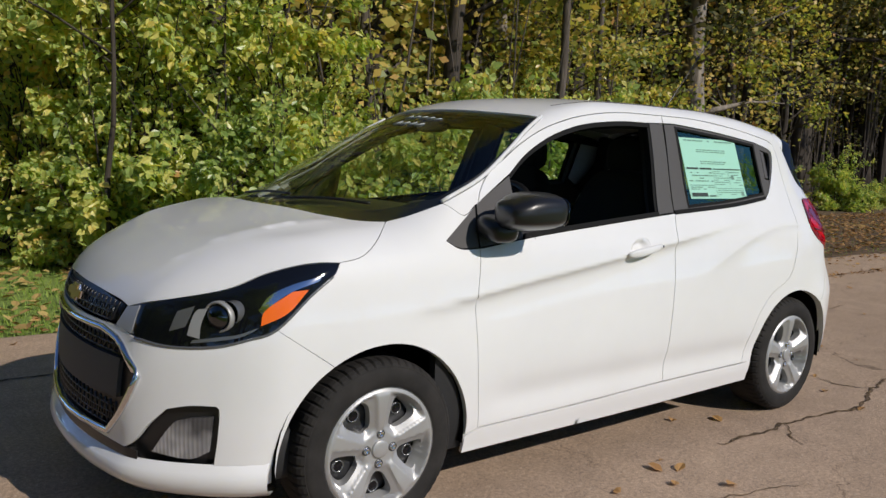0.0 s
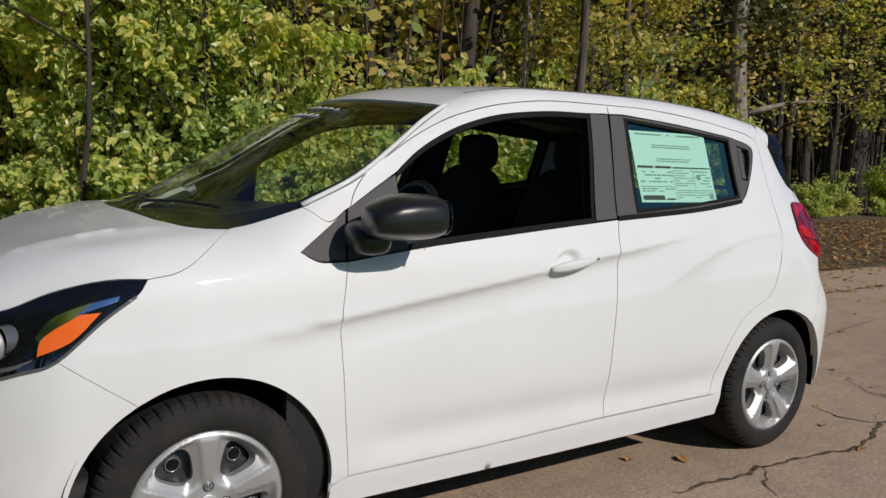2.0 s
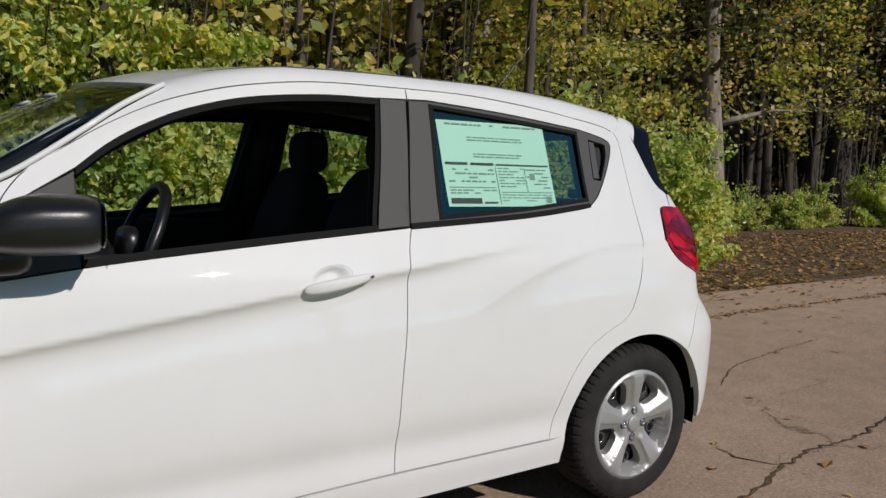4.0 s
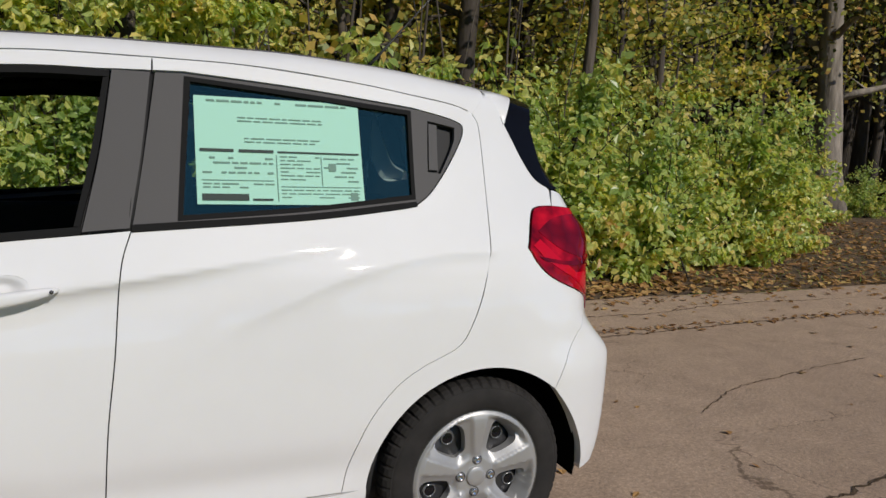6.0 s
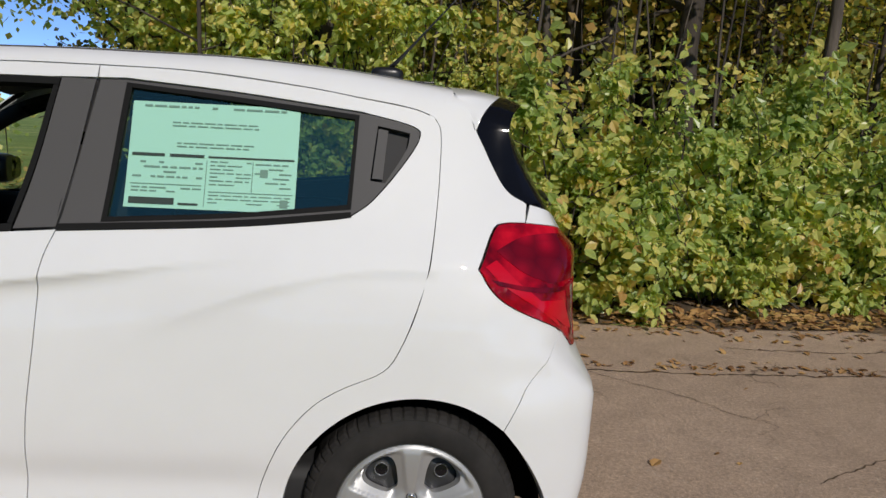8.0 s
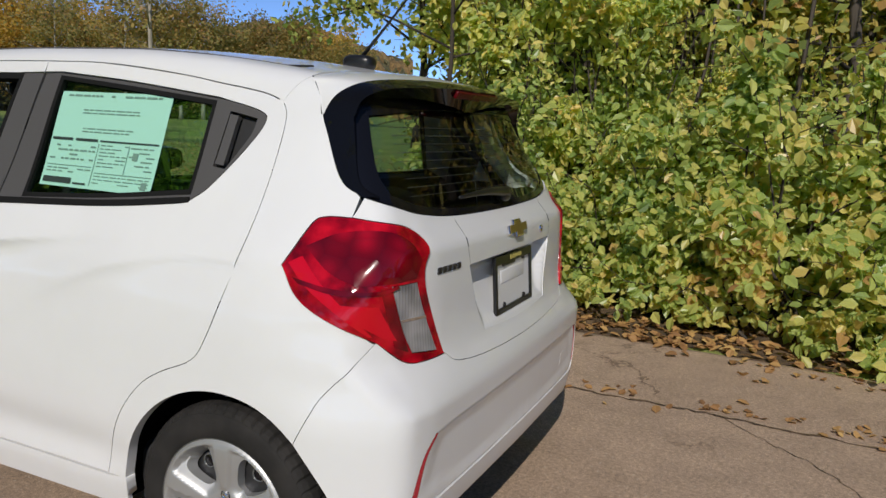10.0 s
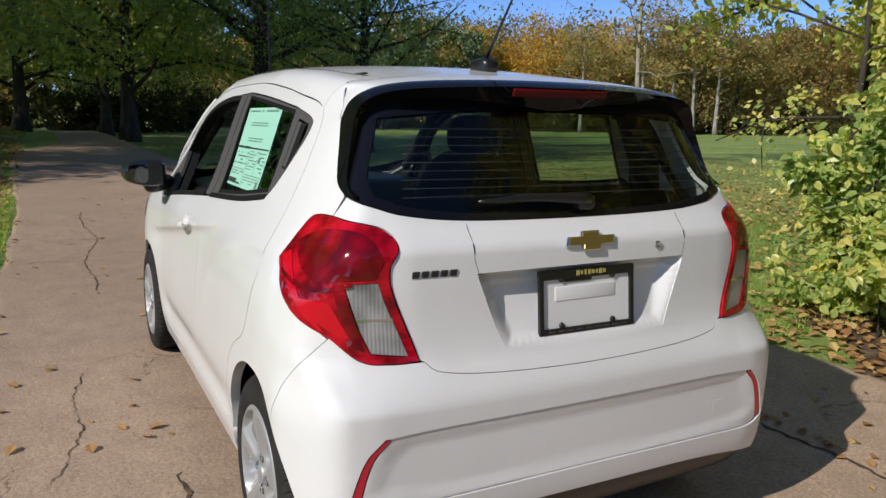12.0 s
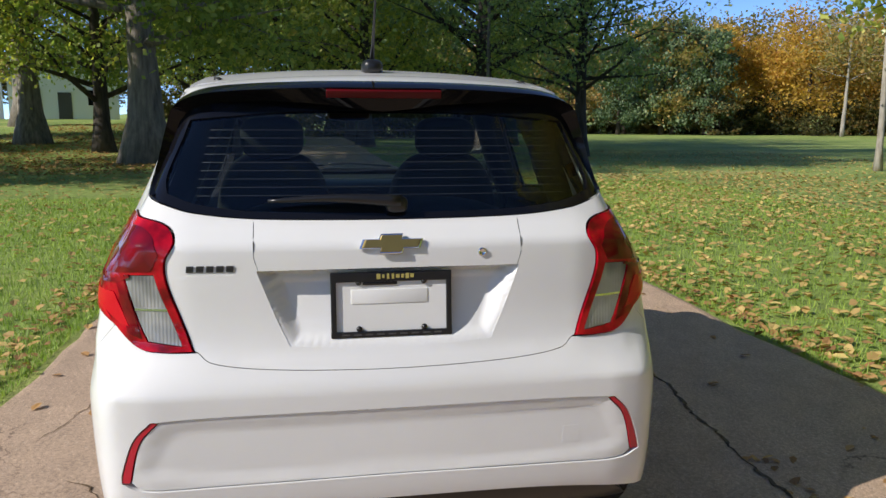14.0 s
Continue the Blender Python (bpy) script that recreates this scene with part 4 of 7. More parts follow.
# tail lights
LIGHT_OUT = [(2.826, -.498, .716), (2.80, -.572, .713), (2.76, -.635, .722), (2.708, -.705, .775)]
LIGHT_SIDE = [(2.708, -.705, .775), (2.61, -.773, .855), (2.534, -.752, .938)]
LIGHT_TOP = [(2.534, -.752, .938), (2.572, -.69, 1.030), (2.60, -.672, 1.05), (2.645, -.660, 1.052)]
CLEAR_IN = [[(2.72, -.668, .905), (2.768, -.592, .907)], [(2.768, -.592, .907), (2.779, -.574, .85), (2.815, -.525, .728)], [(2.815, -.525, .728), (2.768, -.612, .738)], [(2.768, -.612, .738), (2.745, -.640, .80), (2.72, -.668, .905)]]
tail_light = panel("tail_light", "C", [LIGHT_IN, LIGHT_OUT, LIGHT_SIDE, LIGHT_TOP], RED, car, holes=[CLEAR_IN], inset=.0008, off=-.006, thick=.03, step=.018, both=True, label="red tail light with clear lower lens")
tl = tuple(tail_light)
panel("clear_lens", "C", CLEAR_IN, CLEAR, tl, off=-.004, inset=.001, step=.015, both=True, label="ribbed clear lens")
panel("lamp_bowl", "C", [[(2.572, -.711, .984), (2.634, -.681, 1.018), (2.692, -.637, 1.026), (2.742, -.592, 1.002), (2.770, -.574, .958)], [(2.770, -.574, .958), (2.762, -.596, .916)], [(2.762, -.596, .916), (2.723, -.662, .912), (2.673, -.729, .906)], [(2.673, -.729, .906), (2.637, -.739, .933), (2.572, -.711, .984)]], DEEPRED, tl, off=-.0075, inset=0, thick=.003, step=.015, both=True, label="dark red lamp bowl")
panel("lamp_edge", "C", [[(2.548, -.745, .946), (2.574, -.726, .962)], [(2.574, -.726, .962), (2.632, -.752, .905), (2.664, -.742, .850), (2.696, -.708, .790)], [(2.696, -.708, .790), (2.689, -.717, .792)], [(2.689, -.717, .792), (2.650, -.750, .845), (2.606, -.762, .898), (2.548, -.745, .946)]], REDBRIGHT, tl, off=-.0075, inset=0, thick=.003, step=.012, both=True)
panel("lamp_band", "C", [[(2.702, -.690, .900), (2.718, -.668, .900)], [(2.718, -.668, .900), (2.758, -.625, .744)], [(2.758, -.625, .744), (2.730, -.663, .760)], [(2.730, -.663, .760), (2.718, -.678, .83), (2.702, -.690, .900)]], DEEPRED, tl, off=-.0075, inset=0, thick=.003, step=.015, both=True)
panel("light_bar", "C", [[(2.622, -.742, .868), (2.700, -.694, .862)], [(2.700, -.694, .862), (2.738, -.660, .775)], [(2.738, -.660, .775), (2.716, -.684, .780)], [(2.716, -.684, .780), (2.662, -.728, .828), (2.622, -.742, .868)]], REDBRIGHT, tl, off=-.0085, thick=.004, step=.015, both=True)
panel("lamp_ledge", "C", [[(2.560, -.748, .915), (2.640, -.735, .898), (2.700, -.690, .896), (2.735, -.655, .908)], [(2.735, -.655, .908), (2.736, -.654, .900)], [(2.736, -.654, .900), (2.700, -.690, .886), (2.640, -.735, .886), (2.575, -.746, .902)], [(2.575, -.746, .902), (2.560, -.748, .915)]], DEEPRED, tl, off=-.0095, inset=0, thick=.004, step=.012, both=True, label="dark ledge across the lamp")
panel("lens_divider", "C", [[(2.742, -.645, .822), (2.792, -.560, .822)], [(2.792, -.560, .822), (2.793, -.559, .816)], [(2.793, -.559, .816), (2.743, -.644, .816)], [(2.743, -.644, .816), (2.742, -.645, .822)]], CHROME, tl, off=-.0055, inset=0, thick=.004, step=.02, both=True)
# rear bumper
BUMP_EDGE = [(2.833, -.490, .712), (2.80, -.572, .711), (2.76, -.635, .720), (2.708, -.705, .775)]
ARCH_LOW = [R_SEAM[0], S(2.66, .475), S(2.70, .415), S(2.738, .335), S(2.755, .245)]
INSERT_TOP = [(2.879, -.602, .548), (2.89, -.424, .556), (2.90, 0, .558), (2.89, .424, .556), (2.879, .602, .548)]
REFL_OUT = [(2.879, -.602, .548), (2.871, -.65, .495), (2.859, -.688, .385)]
INSERT_LOW = [(2.862, .684, .384), (2.845, .60, .362), (2.87, .40, .366), (2.89, 0, .372), (2.87, -.40, .366), (2.845, -.60, .362), (2.862, -.684, .384)]
panel("rear_bumper", "C", [GATE_LOW, mirror(BUMP_EDGE)[::-1], flip(R_SEAM)[::-1], [(x, -y, z) for x, y, z in ARCH_LOW],
      [(ARCH_LOW[-1][0], -ARCH_LOW[-1][1], .245), (2.80, .68, .262), (2.86, .40, .295), (2.87, 0, .302), (2.86, -.40, .295), (2.80, -.68, .262), ARCH_LOW[-1]], ARCH_LOW[::-1],
      R_SEAM, BUMP_EDGE[::-1]], WHITE, car, holes=[[INSERT_TOP, mirror(REFL_OUT)[::-1], INSERT_LOW, REFL_OUT[::-1]]], step=.022, inset=.0007, thick=.03)
REFL_IN = [(2.880, -.588, .545), (2.869, -.632, .49), (2.862, -.662, .384)]
insert_rim = ring("C", [INSERT_TOP, mirror(REFL_IN)[::-1], [(2.862, .662, .386), (2.87, .40, .368), (2.89, 0, .374), (2.87, -.40, .368), (2.862, -.662, .386)], REFL_IN[::-1]], .02, 0)


def insert_depth(uv):
    """The bumper's inlay: a sloping border, then a sunken flat middle."""
    d = np.sqrt(((uv[:, None] - insert_rim[None]) ** 2).sum(2)).min(1)
    return .004 + .007 * ease(.014, .032, d)


panel("bumper_insert", "C", [INSERT_TOP, mirror(REFL_IN)[::-1], [(2.862, .662, .386), (2.845, .60, .364), (2.87, .40, .368), (2.89, 0, .374), (2.87, -.40, .368), (2.845, -.60, .364), (2.862, -.662, .386)], REFL_IN[::-1]], WHITE, car, off=insert_depth, thick=.02, step=.016)
panel("rear_valance", "C", [[(2.84, -.62, .28), (2.86, -.3, .305), (2.87, 0, .312), (2.86, .3, .305), (2.84, .62, .28)], [(2.84, .62, .28), (2.76, .70, .20)], [(2.76, .70, .20), (2.80, 0, .20), (2.76, -.70, .20)], [(2.76, -.70, .20), (2.84, -.62, .28)]], BLACK, car, off=.03)
panel("reflector", "C", [REFL_OUT, [(2.859, -.688, .385), (2.862, -.662, .385)], REFL_IN[::-1], [REFL_IN[0], REFL_OUT[0]]], MAROON, car, off=.002, inset=.0005, step=.015, both=True, label="slim dark red bumper reflector")
panel("tow_cover", "C", [[(2.88, .46, .472), (2.88, .515, .472)], [(2.88, .515, .472), (2.88, .515, .42)], [(2.88, .515, .42), (2.88, .46, .42)], [(2.88, .46, .42), (2.88, .46, .472)]], WHITE, car, off=.0106, thick=.003, step=.015)
# nose
LAMP_LOW = [(-.132, -.730, .870), (-.161, -.744, .833), (-.236, -.749, .781), (-.337, -.743, .691), (-.407, -.711, .664), (-.484, -.657, .640), (-.58, -.565, .632), (-.648, -.465, .645)]
headlight = panel("headlight", "N", [lamp_l, [(-.645, -.395, .725), (-.648, -.465, .645)], LAMP_LOW[::-1]], LAMPBLACK, car, off=.001, step=.02, both=True, label="dark headlight with amber corner")
hl = tuple(headlight)
panel("amber_lens", "N", [[(-.375, -.722, .702), (-.361, -.719, .745), (-.285, -.734, .796)], [(-.285, -.734, .796), (-.24, -.745, .80)], [(-.24, -.745, .80), (-.304, -.746, .737), (-.375, -.722, .702)]], AMBER, hl, off=-.002, inset=0, step=.015, thick=.004, both=True)
panel("light_strip", "N", [[(-.377, -.709, .744), (-.345, -.712, .785), (-.28, -.725, .815), (-.197, -.740, .836)], [(-.197, -.740, .836), (-.203, -.743, .823)], [(-.203, -.743, .823), (-.28, -.735, .798), (-.335, -.725, .766), (-.367, -.72, .731)], [(-.367, -.72, .731), (-.377, -.709, .744)]], CHROME, hl, off=-.001, inset=0, step=.012, thick=.004, both=True, label="bright light strip")
panel("reflector_vane", "N", [[(-.491, -.618, .743), (-.514, -.598, .737), (-.533, -.597, .705), (-.542, -.597, .668)], [(-.542, -.597, .668), (-.515, -.623, .660)], [(-.515, -.623, .660), (-.509, -.618, .70), (-.491, -.618, .743)]], SILVER, hl, off=-.001, inset=0, step=.012, thick=.004, both=True)
panel("side_reflector", "N", [[(-.578, -.554, .675), (-.566, -.555, .705), (-.555, -.556, .731)], [(-.555, -.556, .731), (-.518, -.590, .748)], [(-.518, -.590, .748), (-.534, -.591, .716), (-.545, -.588, .690)], [(-.545, -.588, .690), (-.578, -.554, .675)]], DIMSILVER, hl, off=-.0005, inset=0, step=.012, thick=.003, both=True)
panel("lower_bar", "N", [[(-.53, -.611, .656), (-.477, -.657, .667), (-.428, -.694, .678), (-.381, -.72, .698)], [(-.381, -.72, .698), (-.392, -.716, .688)], [(-.392, -.716, .688), (-.429, -.696, .669), (-.478, -.659, .657), (-.537, -.607, .646)], [(-.537, -.607, .646), (-.53, -.611, .656)]], DIMSILVER, hl, off=-.0005, inset=0, step=.012, thick=.003, both=True)
for hside, sgn in zip(hl, (1, -1)):
    v, f = tube(onto("N", [flat("N", p) for p in smooth(LAMP_LOW[1:], 4)], -.001), .0045, 6)
    mesh_part("lower_rim", np.array(v) * (1, sgn, 1), f, DIMSILVER, hside, "silver lower edge of the lamp")
    v, f = lathe([(.034, -.020), (.036, .03), (.030, .05)], 24)
    w = np.array(v) @ np.array(Matrix.Rotation(radians(-62), 3, "Z")).T + onto("N", [flat("N", (-.440, -.668, .735))], .016)[0]
    mesh_part("projector_housing", w * (1, sgn, 1), f, DIMSILVER, hside)
    turn = np.array(Matrix.Rotation(radians(-62), 3, "Z")).T
    mid = onto("N", [flat("N", (-.468, -.647, .723))], .012)[0]
    v, f = lathe([(.050, .004), (.050, -.012), (.047, -.016), (.042, -.012), (.040, .0)], 28)
    w = np.array(v) @ turn * (1, 1, .9) + mid
    mesh_part("projector_barrel", w * (1, sgn, 1), f, SILVER, hside)
    v, f = lathe([(.040, -.006), (.036, -.016), (.026, -.024), (.013, -.029), (.001, -.030)], 28)
    w = np.array(v) @ turn * (1, 1, .9) + mid
    mesh_part("projector_lens", w * (1, sgn, 1), f, MIRROR, hside)
BUMP_SEAM = F_SEAM[::-1]
FA = [S(x, z) for x, z in arc(.010, .275, .342, FCUT, 186, 8)]
GRILLE_LOW = [[(-.70, -.30, .645), (-.715, 0, .640), (-.70, .30, .645)], [(-.70, .30, .645), (-.675, .41, .62), (-.647, .497, .54)], [(-.647, .497, .54), (-.67, .44, .43), (-.697, .37, .35)], [(-.697, .37, .35), (-.72, 0, .335), (-.697, -.37, .35)], [(-.697, -.37, .35), (-.67, -.44, .43), (-.647, -.497, .54)], [(-.647, -.497, .54), (-.675, -.41, .62), (-.70, -.30, .645)]]
FOG = [[(-.687, -.402, .300), (-.655, -.478, .338), (-.628, -.530, .402), (-.590, -.573, .455)], [(-.590, -.573, .455), (-.54, -.625, .470), (-.485, -.673, .472)], [(-.485, -.673, .472), (-.478, -.679, .455), (-.482, -.676, .374), (-.490, -.667, .290)], [(-.490, -.667, .290), (-.505, -.652, .274), (-.627, -.521, .268), (-.687, -.402, .284)], [(-.687, -.402, .284), (-.687, -.402, .300)]]
fogm = [[(x, -y, z) for x, y, z in s] for s in FOG]
bumper = panel("front_bumper", "N", [LAMP_LOW[3:], [(-.648, -.465, .645), (-.66, -.38, .663)], [(-.66, -.38, .663), (-.70, 0, .66), (-.66, .38, .663)], [(-.66, .38, .663), (-.648, .465, .645)], mirror(LAMP_LOW[3:]), flip(BUMP_SEAM),
      [(x, -y, z) for x, y, z in FA], [(FA[-1][0], -FA[-1][1], FA[-1][2]), (-.50, .66, .20), (-.70, 0, .19), (-.50, -.66, .20), FA[-1]], FA[::-1], BUMP_SEAM[::-1]], WHITE, car, holes=[GRILLE_LOW, FOG, fogm], inset=.0007, thick=.014)
lip_y = np.linspace(-.70, .70, 49)
rows = []
for z, o in ((.292, .004), (.270, -.022), (.250, -.040), (.215, -.038), (.192, -.020), (.186, .02)):
    rows.append(onto("N", [(math.atan2(y, .25 + .62 - .30 * (abs(y) / .7) ** 3) * .9, z + .012 * (abs(y) / .7) ** 2) for y in lip_y], o))
v = np.vstack(rows)
f = [(r * 49 + i, r * 49 + i + 1, (r + 1) * 49 + i + 1, (r + 1) * 49 + i) for r in range(5) for i in range(48)]
mesh_part("front_lip", v, f, WHITE, bumper, "white chin lip of the bumper")
panel("grille", "N", GRILLE_LOW, BLACK, bumper, inset=-.004, off=.02, thick=0, label="black lower grille with crossing mesh")
panel("grille_bar", "N", [[(-.70, -.42, .575), (-.73, 0, .575), (-.70, .42, .575)], [(-.70, .42, .575), (-.70, .41, .455)], [(-.70, .41, .455), (-.74, 0, .445), (-.70, -.41, .455)], [(-.70, -.41, .455), (-.70, -.42, .575)]], TRIM, bumper, off=.004)
def lattice(z0, z1, half, off):
    """Crossing slanted bars of a grille mesh between two heights."""
    bars = []
    for k in range(int(2 * half / .034) + 1):
        y = -half + .034 * k
        for lean_of in (-1, 1):
            q = [(y + lean_of * .02 * u, z0 + (z1 - z0) * u) for u in np.linspace(0, 1, 4)]
            bars.append(tube(onto("N", [flat("N", (-.7, a, b)) for a, b in q], off), .0035, 4))
    for z in np.arange(z0, z1 + .001, .02):
        bars.append(tube(onto("N", [flat("N", (-.7, a, z)) for a in np.linspace(-half, half, 20)], off), .0035, 4))
    return joined(*bars)


for z0, z1, half in ((.362, .440, .38), (.585, .632, .40)):
    v, f = lattice(z0, z1, half, .012)
    mesh_part("grille_mesh", v, f, BLACK, bumper)
panel("lower_duct", "N", [[(-.66, -.50, .318), (-.70, -.30, .325), (-.72, 0, .328), (-.70, .30, .325), (-.66, .50, .318)], [(-.66, .50, .318), (-.66, .50, .292)], [(-.66, .50, .292), (-.72, 0, .296), (-.66, -.50, .292)], [(-.66, -.50, .292), (-.66, -.50, .318)]], BLACK, bumper, off=-.0015, inset=0, thick=.004, step=.02)
edge = np.vstack([smooth(s) for s in (GRILLE_LOW[0], GRILLE_LOW[1], GRILLE_LOW[2], GRILLE_LOW[3], GRILLE_LOW[4], GRILLE_LOW[5])])
v, f = tube(onto("N", [flat("N", p) for p in edge[::2]], -.002), .011, 8, closed=True)
mesh_part("chrome_surround", v, f, CHROME, bumper, "chrome grille surround")
panel("upper_grille", "N", [[(-.66, -.36, .722), (-.69, 0, .745), (-.66, .36, .722)], [(-.66, .36, .722), (-.67, .34, .668)], [(-.67, .34, .668), (-.70, 0, .662), (-.67, -.34, .668)], [(-.67, -.34, .668), (-.66, -.36, .722)]], BLACK, car, off=.012)
v, f = lattice(.672, .728, .33, .004)
mesh_part("grille_mesh", v, f, BLACK, car)
panel("lamp_bracket", "N", [[(-.648, -.385, .722), (-.62, -.44, .735)], [(-.62, -.44, .735), (-.655, -.45, .652)], [(-.655, -.45, .652), (-.672, -.36, .664)], [(-.672, -.36, .664), (-.648, -.385, .722)]], SILVER, car, off=-.002, both=True)
foglight = panel("fog_bezel", "N", FOG, BLACK, car, off=.030, inset=-.004, thick=0, both=True)
panel("fog_lamp", "N", [[(-.631, -.529, .318), (-.586, -.582, .410), (-.55, -.618, .432)], [(-.55, -.618, .432), (-.495, -.668, .440)], [(-.495, -.668, .440), (-.503, -.66, .335)], [(-.503, -.66, .335), (-.55, -.617, .308), (-.631, -.529, .318)]], CLEAR, tuple(foglight), off=.014, both=True, step=.02)

# dark inner skin behind the gaps, with the window openings
SIDE_HOLES = [[shifted(WINDOW, 0, .004), [(1.439, 1.364), (1.40, 1.17), (1.362, .985)], [(1.362, .985), (1.095, .962), (.615, .915)], [(.615, .915), (.608, 1.138)]],
              [[(1.606, 1.366), (1.9, 1.342), (2.212, 1.312)], [(2.212, 1.312), (2.202, 1.070)], [(2.202, 1.070), (1.9, 1.036), (1.578, 1.013)], [(1.578, 1.013), (1.606, 1.366)]]]
panel("inner_side", "L", [[(.22, .20), (.22, .93)], [(.22, .93), (.40, 1.02)], DOOR_TOP, REAR_TOP, [(2.41, 1.316), (2.47, 1.20), (2.50, .95)], [(2.50, .95), (2.50, .66)], [(2.50, .66), (2.1, .66)], [(2.1, .66), (2.0, .20)], [(2.0, .20), (.22, .20)]], SHELL, car, holes=SIDE_HOLES, off=.026, inset=0, thick=.03, both=True)
panel("inner_tail", "C", [[(2.50, -.60, 1.16), (2.60, -.655, 1.05), (2.66, -.60, 1.055), (2.76, -.45, 1.045), (2.78, 0, 1.03), (2.76, .45, 1.045), (2.66, .60, 1.055), (2.60, .655, 1.05), (2.50, .60, 1.16)], [(2.50, .60, 1.16), (2.45, .77, .62)], [(2.45, .77, .62), (2.74, .70, .60)], [(2.74, .70, .60), (2.72, .68, .22)], [(2.72, .68, .22), (2.72, -.68, .22)], [(2.72, -.68, .22), (2.74, -.70, .60)], [(2.74, -.70, .60), (2.45, -.77, .62)], [(2.45, -.77, .62), (2.50, -.60, 1.16)]], SHELL, car, off=.05, inset=0, thick=0, step=.05)
panel("inner_nose", "N", [[(-.10, -.70, .80), (-.5, -.55, .74), (-.62, 0, .72), (-.5, .55, .74), (-.10, .70, .80)], [(-.10, .70, .80), (-.28, .74, .62)], [(-.28, .74, .62), (-.36, .70, .25)], [(-.36, .70, .25), (-.36, -.70, .25)], [(-.36, -.70, .25), (-.28, -.74, .62)], [(-.28, -.74, .62), (-.10, -.70, .80)]], SHELL, car, off=.06, inset=0, thick=0, step=.05)
panel("inner_bonnet", "U", [[(.14, -.55, .97), (-.05, 0, .99), (.14, .55, .97)], [(.14, .55, .97), (-.15, .66, .87), (-.55, .45, .76)], [(-.55, .45, .76), (-.62, 0, .76), (-.55, -.45, .76)], [(-.55, -.45, .76), (-.15, -.66, .87), (.14, -.55, .97)]], SHELL, car, off=.03, inset=0, thick=0, step=.06)
panel("pillar_lining", "L", [[(2.235, 1.300), (2.40, 1.285)], [(2.40, 1.285), (2.44, 1.20), (2.50, 1.06)], [(2.50, 1.06), (2.30, 1.05)], [(2.30, 1.05), (2.222, 1.09)], [(2.222, 1.09), (2.235, 1.300)]], LINING, car, off=.060, inset=0, thick=0, step=.04, both=True, label="pale grey inner pillar lining")
panel("headliner", "U", [[(.80, -.50, 1.35), (.70, 0, 1.38), (.80, .50, 1.35)], [(.80, .50, 1.35), (1.6, .53, 1.40), (2.44, .50, 1.36)], [(2.44, .50, 1.36), (2.46, 0, 1.40), (2.44, -.50, 1.36)], [(2.44, -.50, 1.36), (1.6, -.53, 1.40), (.80, -.50, 1.35)]], HEADLINER, car, off=.03, inset=0, thick=0, step=.06)
# pillars inside
for sgn in (1, -1):
    v, f = tube([S(.34, 1.03), S(.50, 1.12), S(.66, 1.215), S(.80, 1.29)], .028, 8)
    mesh_part("inner_pillar", (np.array(v) + (.02, .055, -.01)) * (1, sgn, 1), f, SHELL, car)
    v, f = tube([S(1.47, .95), S(1.49, 1.15), S(1.515, 1.37)], .05, 8)
    mesh_part("inner_pillar", (np.array(v) + (0, .06, 0)) * (1, sgn, 1), f, SHELL, car)
    v, f = tube([S(2.34, 1.0), S(2.42, 1.17), S(2.40, 1.33)], .055, 8)
    mesh_part("inner_pillar", (np.array(v) + (.01, .095, 0)) * (1, sgn, 1), f, SHELL, car)
v, f = joined(box((1.05, 0, .30), (2.9, 1.42, .16), .04), box((1.2, 0, .22), (2.2, 1.3, .08), .02))
mesh_part("underbody", v, f, SHELL, car)
# ---- wheels ----
WHEEL_MESH = {}


